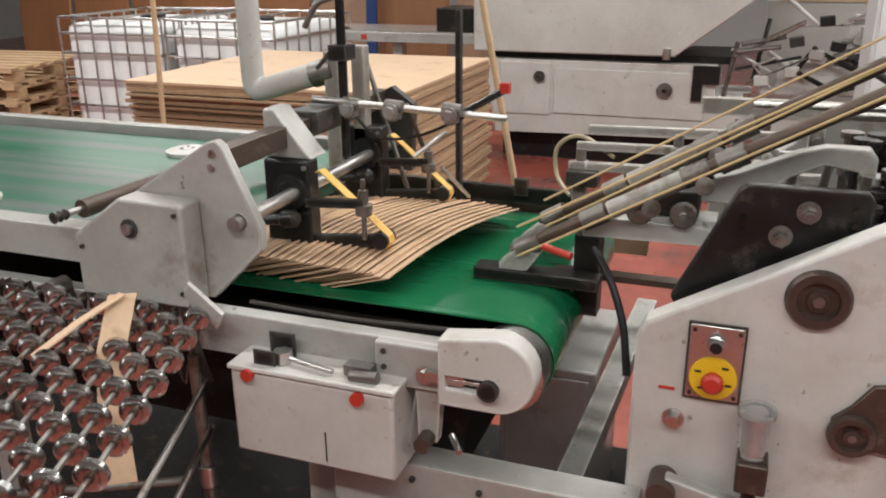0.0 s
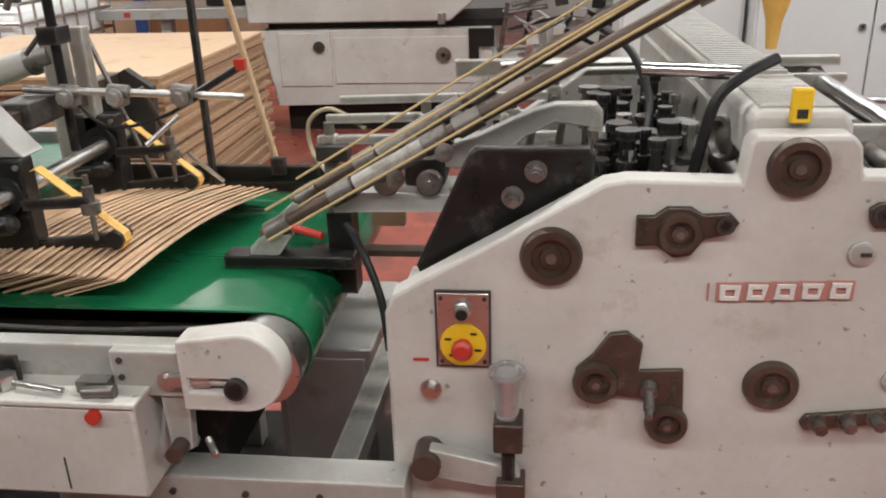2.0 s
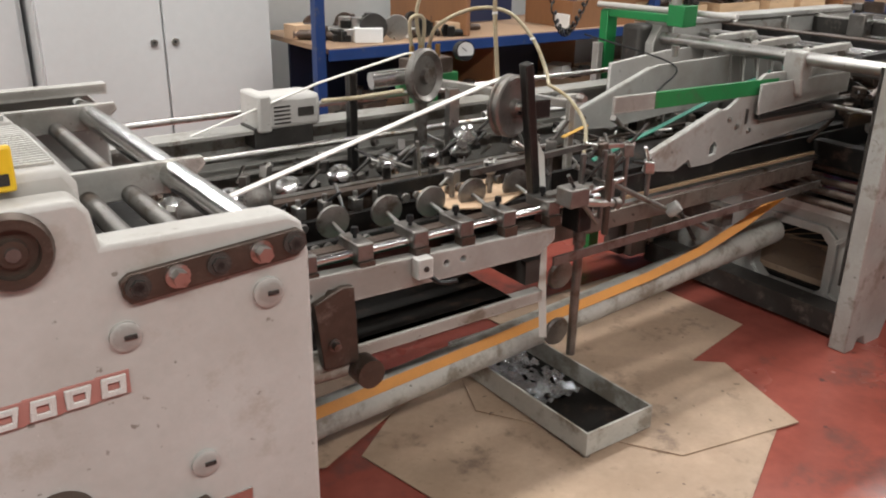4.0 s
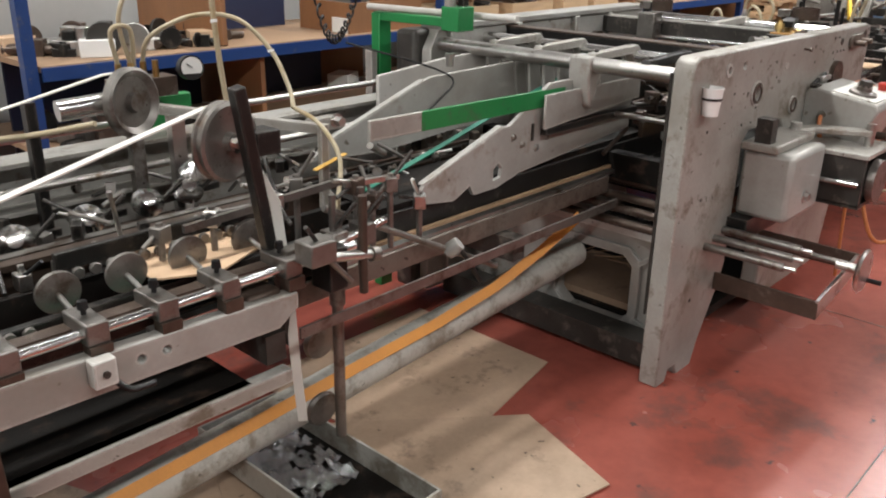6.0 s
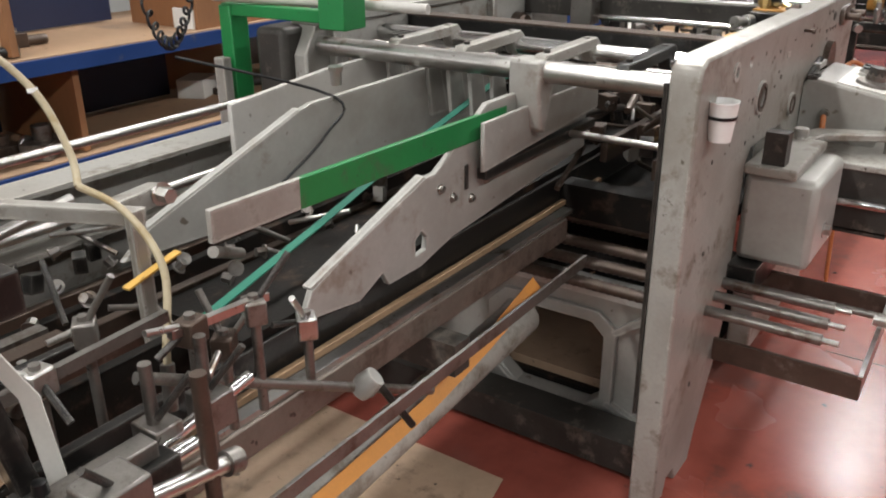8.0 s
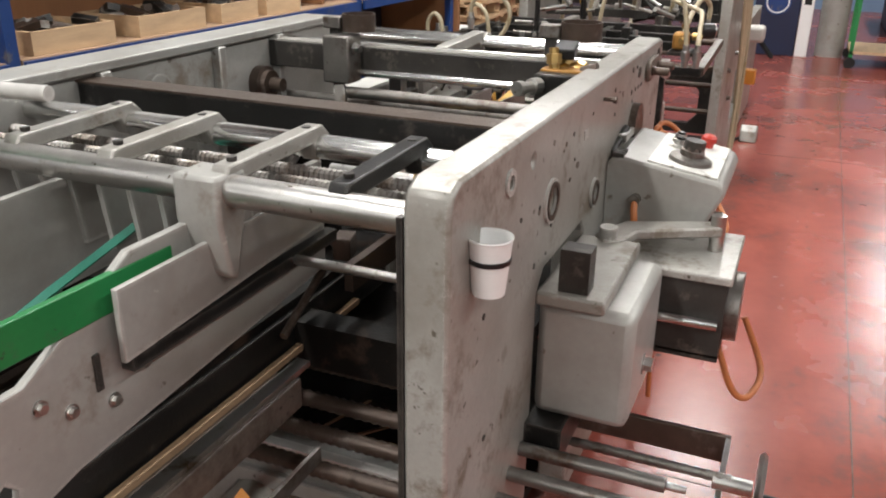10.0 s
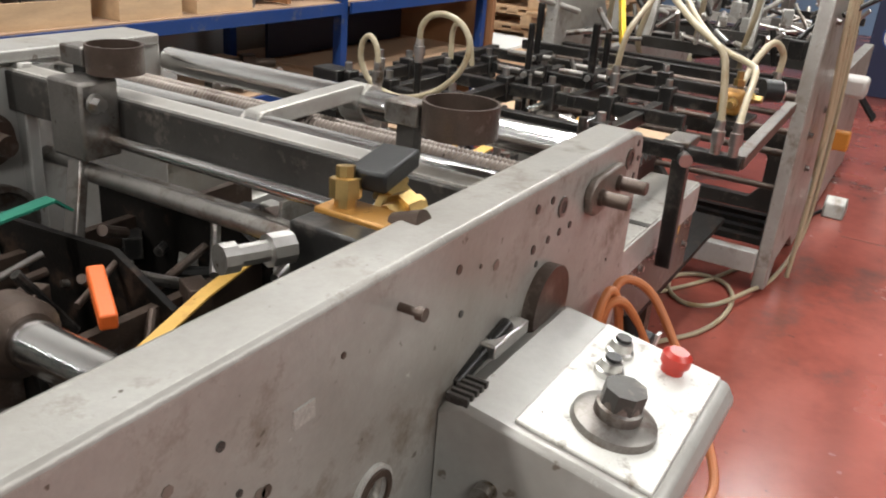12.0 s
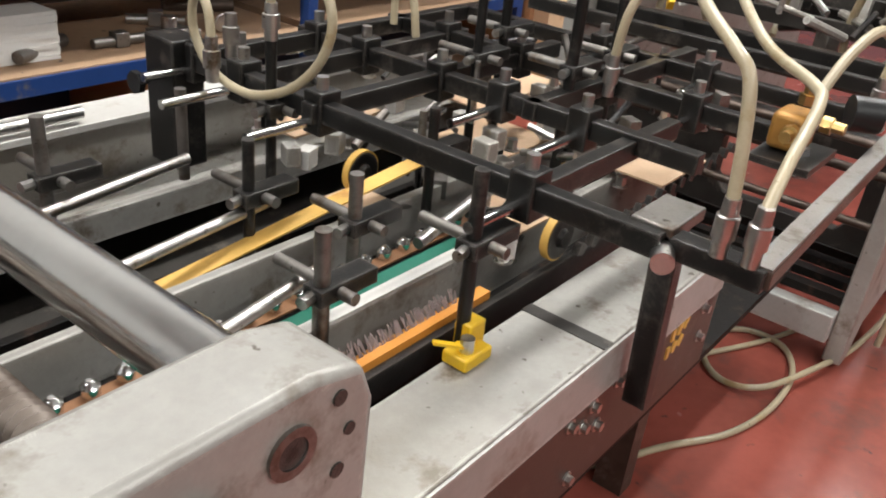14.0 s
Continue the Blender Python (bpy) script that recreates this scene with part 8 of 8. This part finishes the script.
# ---- wardrobe, far machine, stacks and the back of the hall ----
def wardrobe():
    t = thing("steel_cabinet", (2.1, 4.6, 0), "tall grey two-door steel cabinet", "cabinet")
    part("body", bx(1.62, 2.72, 4.36, 4.85, 0.02, 2.0), CAB, t, bevel=0.004)
    for x0, x1, lx in ((1.63, 2.165, 2.12), (2.175, 2.71, 2.22)):
        d = part("door", bx(x0, x1, 4.335, 4.358, 0.08, 1.97), CAB, t, "smooth grey steel door", bevel=0.003)
        k = part("lock", cyl((lx, 4.336, 1.085), (lx, 4.328, 1.085), 0.018), STEEL, d)
        part("keyhole", cyl((lx, 4.329, 1.085), (lx, 4.326, 1.085), 0.007), BLACK, d)
    part("plinth", bx(1.63, 2.71, 4.37, 4.84, 0, 0.02), BLACK, t)
    u = thing("steel_cabinet", (1.3, 4.7, 0), "pale grey steel cabinet beside the tall one", "cabinet")
    part("body", bx(0.98, 1.60, 4.5, 4.95, 0, 1.9), CAB, u, bevel=0.004)
    part("door", bx(1.0, 1.58, 4.478, 4.498, 0.06, 1.86), CAB, u, bevel=0.003)


def far_machine():
    Y = 6.6
    t = thing("carton_machine", (-0.3, 7.2, 0), "large pale grey packaging machine across the hall", "machine")
    part("lower_body", slab([(-1.55, 0.22), (0.45, 0.26), (0.45, 0.55), (0.20, 0.55), (0.20, 0.82), (-1.65, 0.82)], Y, Y + 0.9), GREY_LIGHT, t, "pale grey lower body", bevel=0.01)
    part("panel", bx(-1.05, 0.12, Y - 0.012, Y, 0.40, 0.76), GREY_LIGHT, t, bevel=0.004)
    part("panel", bx(-1.5, -1.08, Y - 0.01, Y, 0.38, 0.80), GREY_LIGHT, t, bevel=0.004)
    part("base", bx(-1.5, 0.3, Y + 0.1, Y + 0.8, 0.0, 0.24), BLACK, t)
    part("gap", bx(-1.6, 0.3, Y + 0.1, Y + 0.8, 0.82, 0.88), BLACK, t)
    part("hood", slab([(-1.72, 0.88), (-0.12, 0.88), (0.52, 1.38), (0.60, 1.9), (-1.72, 1.9)], Y - 0.05, Y + 0.95), GREY_LIGHT, t, "pale grey chamfered hood", bevel=0.012)
    for x, z, r in ((-1.17, 0.69, 0.045), (-0.18, 0.62, 0.06)):
        p = part("port", cyl((x, Y - 0.012, z), (x, Y - 0.03, z), r), GREY_DARK if r < 0.05 else DULL, t)
        part("port_hub", cyl((x, Y - 0.03, z), (x, Y - 0.04, z), r * 0.3), BLACK, p)
    part("bracket", slab([(0.02, 0.55), (0.1, 0.55), (0.1, 0.68), (0.22, 0.68), (0.22, 0.82), (0.02, 0.82)], Y - 0.03, Y - 0.013), BLACK, t)
    part("hinge", cyl((-0.18, Y - 0.06, 0.86), (-0.18, Y - 0.06, 0.94), 0.03), STEEL, t)
    tb = part("table", bx(-3.6, -1.6, Y, Y + 0.7, 0.92, 1.0), GREY, t, bevel=0.004)
    part("table_top", bx(-3.6, -1.6, Y + 0.05, Y + 0.65, 1.0, 1.01), STEEL, t)
    for x in (-3.5, -2.5):
        part("table_leg", bx(x, x + 0.08, Y + 0.1, Y + 0.2, 0, 0.92), GREY, t)
    part("table_motor", bx(-2.1, -1.75, Y + 0.1, Y + 0.5, 1.01, 1.2), BLACK, t, bevel=0.01)
    part("red_mark", bx(-2.75, -2.70, Y - 0.006, Y, 0.94, 0.98), RED, t)
    # delivery half with rods and small parts
    part("frame", slab([(0.62, 0.1), (2.4, 0.1), (2.4, 0.95), (1.6, 1.02), (1.5, 1.2), (1.1, 1.2), (1.0, 0.86), (0.62, 0.86)], Y + 0.1, Y + 0.2), GREY_LIGHT, t, bevel=0.008)
    part("rear_frame", bx(0.5, 2.6, Y + 0.8, Y + 0.9, 0.1, 1.25), GREY_LIGHT, t)
    rng = random.Random(2)
    for i in range(84):
        x, z = 0.3 + 2.1 * rng.random(), 0.62 + 0.55 * rng.random()
        d = Vector((rng.uniform(-1, 1), rng.uniform(-0.3, 0.3), rng.uniform(-0.4, 0.6))).normalized()
        p = Vector((x, Y + 0.1 * rng.random(), z))
        if i % 3 == 0:
            part("linkage_block", spin(bx(-0.05, 0.05, -0.04, 0.04, -0.035, 0.035), pose(*p, 0, rng.uniform(-20, 20), 0)), rng.choice([BLACK, GREY_DARK, GREY, GREY_LIGHT]), t, bevel=0.006)
        else:
            part("linkage", cyl(p, p + d * rng.uniform(0.15, 0.5), rng.uniform(0.008, 0.02), seg=10), rng.choice([BLACK, BLACK, DULL, STEEL, GREY_LIGHT]), t)
    for x, z in ((1.25, 1.08), (1.4, 0.7), (1.9, 0.8)):
        part("port", cyl((x, Y + 0.1, z), (x, Y + 0.07, z), 0.06), DULL, t)
    part("guide_rail", bar((0.4, Y - 0.05, 0.62), (2.4, Y - 0.05, 0.64), 0.03, 0.03), STEEL, t)
    solo("paper_board", bx(0.6, 2.3, 7.38, 8.2, 1.25, 1.29), CARD, "pale board stack on the packaging machine", "board stack")


def ibc(x, y, turn):
    t = thing("liquid_tank", (0, 0, 0), "white square liquid tank in a steel tube cage", "tank")
    part("bottle", bx(-0.57, 0.57, -0.47, 0.47, 0.16, 1.10), IBC_W, t, "milky white plastic bottle", bevel=0.06)
    part("cap", cyl((0, 0, 1.10), (0, 0, 1.14), 0.11), BLACKP, t, "black screw cap")
    for z in (0.2, 0.42, 0.64, 0.86, 1.02, 1.15):
        loop = [(-0.6, -0.5), (0.6, -0.5), (0.6, 0.5), (-0.6, 0.5), (-0.6, -0.5)]
        for (a, b), (c, d) in zip(loop, loop[1:]):
            part("cage_bar", cyl((a, b, z), (c, d, z), 0.011, seg=8), STEEL, t)
    for i in range(8):
        for s in (-0.5, 0.5):
            xx = -0.6 + 1.2 * i / 7
            part("cage_bar", cyl((xx, s * 1.02, 0.16), (xx, s * 1.02, 1.15), 0.010, seg=8), STEEL, t)
    for i in range(1, 6):
        for s in (-0.6, 0.6):
            yy = -0.5 + i / 6
            part("cage_bar", cyl((s * 1.02, yy, 0.16), (s * 1.02, yy, 1.15), 0.010, seg=8), STEEL, t)
    part("top_strap", bx(-0.6, 0.6, -0.02, 0.02, 1.14, 1.155), STEEL, t)
    for xx in (-0.5, 0, 0.5):
        part("skid", bx(xx - 0.06, xx + 0.06, -0.5, 0.5, 0.0, 0.12), WOOD, t)
    part("deck", bx(-0.6, 0.6, -0.5, 0.5, 0.12, 0.16), STEEL, t)
    t.matrix_world = pose(x, y, 0, 0, 0, turn)


def pallet(x, y, z, turn=0, group="pallets"):
    t = thing("pallet", (0, 0, 0), "rough wooden pallet with bare slats", "pallet", group)
    for i in range(7):
        yy = -0.55 + 1.1 * i / 6
        part("slat", bx(-0.6, 0.6, yy - 0.05, yy + 0.05, 0.122, 0.144), WOOD, t)
    for xx in (-0.53, 0, 0.53):
        for yy in (-0.5, 0, 0.5):
            part("block", bx(xx - 0.07, xx + 0.07, yy - 0.05, yy + 0.05, 0.022, 0.1), WOOD, t)
        part("runner", bx(xx - 0.06, xx + 0.06, -0.6, 0.6, 0, 0.022), WOOD, t)
        part("bearer", bx(xx - 0.06, xx + 0.06, -0.6, 0.6, 0.1, 0.122), WOOD, t)
    t.matrix_world = pose(x, y, z, 0, 0, turn)
    return t


def sheet_stack(x0, x1, y0, y1, z0, n, th, seed, open_front=False):
    rng = random.Random(seed)
    for i in range(n):
        j = rng.uniform
        a = 0.03
        z = z0 + th * i
        ob = solo("board_layer", spin(bx(x0 + j(-a, a), x1 + j(-a, a) * 0.6, y0 + j(-a, a), y1 + j(-a, a), z, z + th * (0.58 if open_front and i % 3 == 1 else 0.9)), Matrix.Identity(4)), CARD_EDGE if i < n - 1 else CARD,
                  "flat layer of brown corrugated board in a pallet stack", "cardboard", "board stack")


wardrobe()
far_machine()
ibc(-4.62, 6.25, 92)
ibc(-3.48, 6.2, 88)
for px, py in ((-2.4, 4.45), (-2.4, 5.1)):
    pallet(px, py, 0, 0)
sheet_stack(-2.96, -1.24, 3.86, 5.45, 0.146, 35, 0.0237, 3, True)
for i in range(5):
    pallet(-6.2, 6.0, 0.146 * i, 6, "spare pallets")
for i, (x, c) in enumerate(((-8.2, PANEL), (-7.35, PANEL), (-6.5, PANEL), (-5.65, PANEL), (-4.8, PANEL), (-3.95, SHELF), (-3.1, PANEL), (-2.2, SHELF), (-1.3, PANEL))):
    solo("leaning_board", spin(bx(-0.41, 0.41, -0.02, 0.02, 0, 2.3), pose(x, 8.6 + 0.06 * (i % 3), 0, -3, 0, 0)), c, "tall brown board leaning upright at the back", "board", "leaning boards", bevel=0.004)
solo("blue_board", spin(bx(-0.06, 0.06, -0.02, 0.02, 0, 2.1), pose(-3.5, 8.4, 0, -3, 0, 0)), BLUE, "narrow blue board standing among brown boards", "board")
solo("broom_stick", cyl((-2.55, 3.6, 0), (-2.5, 3.62, 1.7), 0.014, seg=10), WOOD, "thin brown broom handle standing upright", "broom")
# pallets and paper far along the shelving
for k in range(7):
    pallet(11.6, 5.0, 0.146 * k, 4 * (k % 2), "far pallets")
    pallet(13.0, 4.9, 0.146 * k, -3 * (k % 2), "far pallets")
pallet(10.2, 4.5, 0, 0, "far pallets")
pallet(10.2, 4.5, 0.146, 5, "far pallets")
solo("paper_stack", bx(9.75, 10.7, 4.1, 4.95, 0.29, 0.55), CARD, "low stack of pale board on a pallet", "board stack")
solo("paper_sheet", bx(9.8, 10.6, 4.15, 4.9, 0.551, 0.57), PAPER, "white paper sheet lying on the stack", "paper")
solo("end_board", bx(9.3, 9.34, 3.95, 4.9, 0, 1.6), PANEL, "brown end board closing the shelving", "board")
# far end of the aisle
v = thing("ticket_machine", (14.3, 1.8, 0), "dark blue floor unit with a white side column", "machine")
part("body", bx(14.0, 14.5, 1.55, 2.05, 0, 1.25), NAVY, v, bevel=0.01)
part("round_sign", cyl((13.998, 1.8, 0.62), (13.99, 1.8, 0.62), 0.15), BLUE, v, "round blue sign")
part("sign_ring", cyl((13.99, 1.8, 0.62), (13.985, 1.8, 0.62), 0.13, seg=28, hollow=0.115), WHITE, v)
part("side_column", bx(14.0, 14.4, 1.40, 1.54, 0, 1.6), WHITE, v, bevel=0.008)
part("column_slot", bx(13.995, 14.0, 1.43, 1.51, 0.6, 0.9), BLACKP, v)
solo("grey_column", cyl((14.3, 1.16, 0), (14.3, 1.16, 5), 0.16, seg=24), GREY, "round grey building column", "column", kind="structure")
tr = thing("green_trolley", (13.8, 0.6, 0), "green tube-framed trolley with a wooden deck", "trolley")
for x in (13.4, 14.2):
    for y in (0.25, 0.95):
        part("post", bx(x - 0.02, x + 0.02, y - 0.02, y + 0.02, 0.12, 1.3), GREEN, tr)
        part("wheel", cyl((x - 0.02, y, 0.06), (x + 0.02, y, 0.06), 0.06), BLACKP, tr)
for z in (0.16, 0.95):
    part("deck", bx(13.38, 14.22, 0.23, 0.97, z, z + 0.03), WOOD if z < 0.5 else GREEN, tr)
solo("blue_partition", bx(20, 20.1, -1.0, 6.0, 0, 3.0), mat("pale_blue_paint", (0.22, 0.34, 0.52), 0.5, 0, 0.05, 1.0, 0.01), "pale blue painted partition at the hall's end", "wall", kind="structure")
solo("dark_bench", bx(16.5, 18.5, -0.6, 0.4, 0, 0.9), NAVY, "dark covered bench at the end of the aisle", "bench", bevel=0.02)
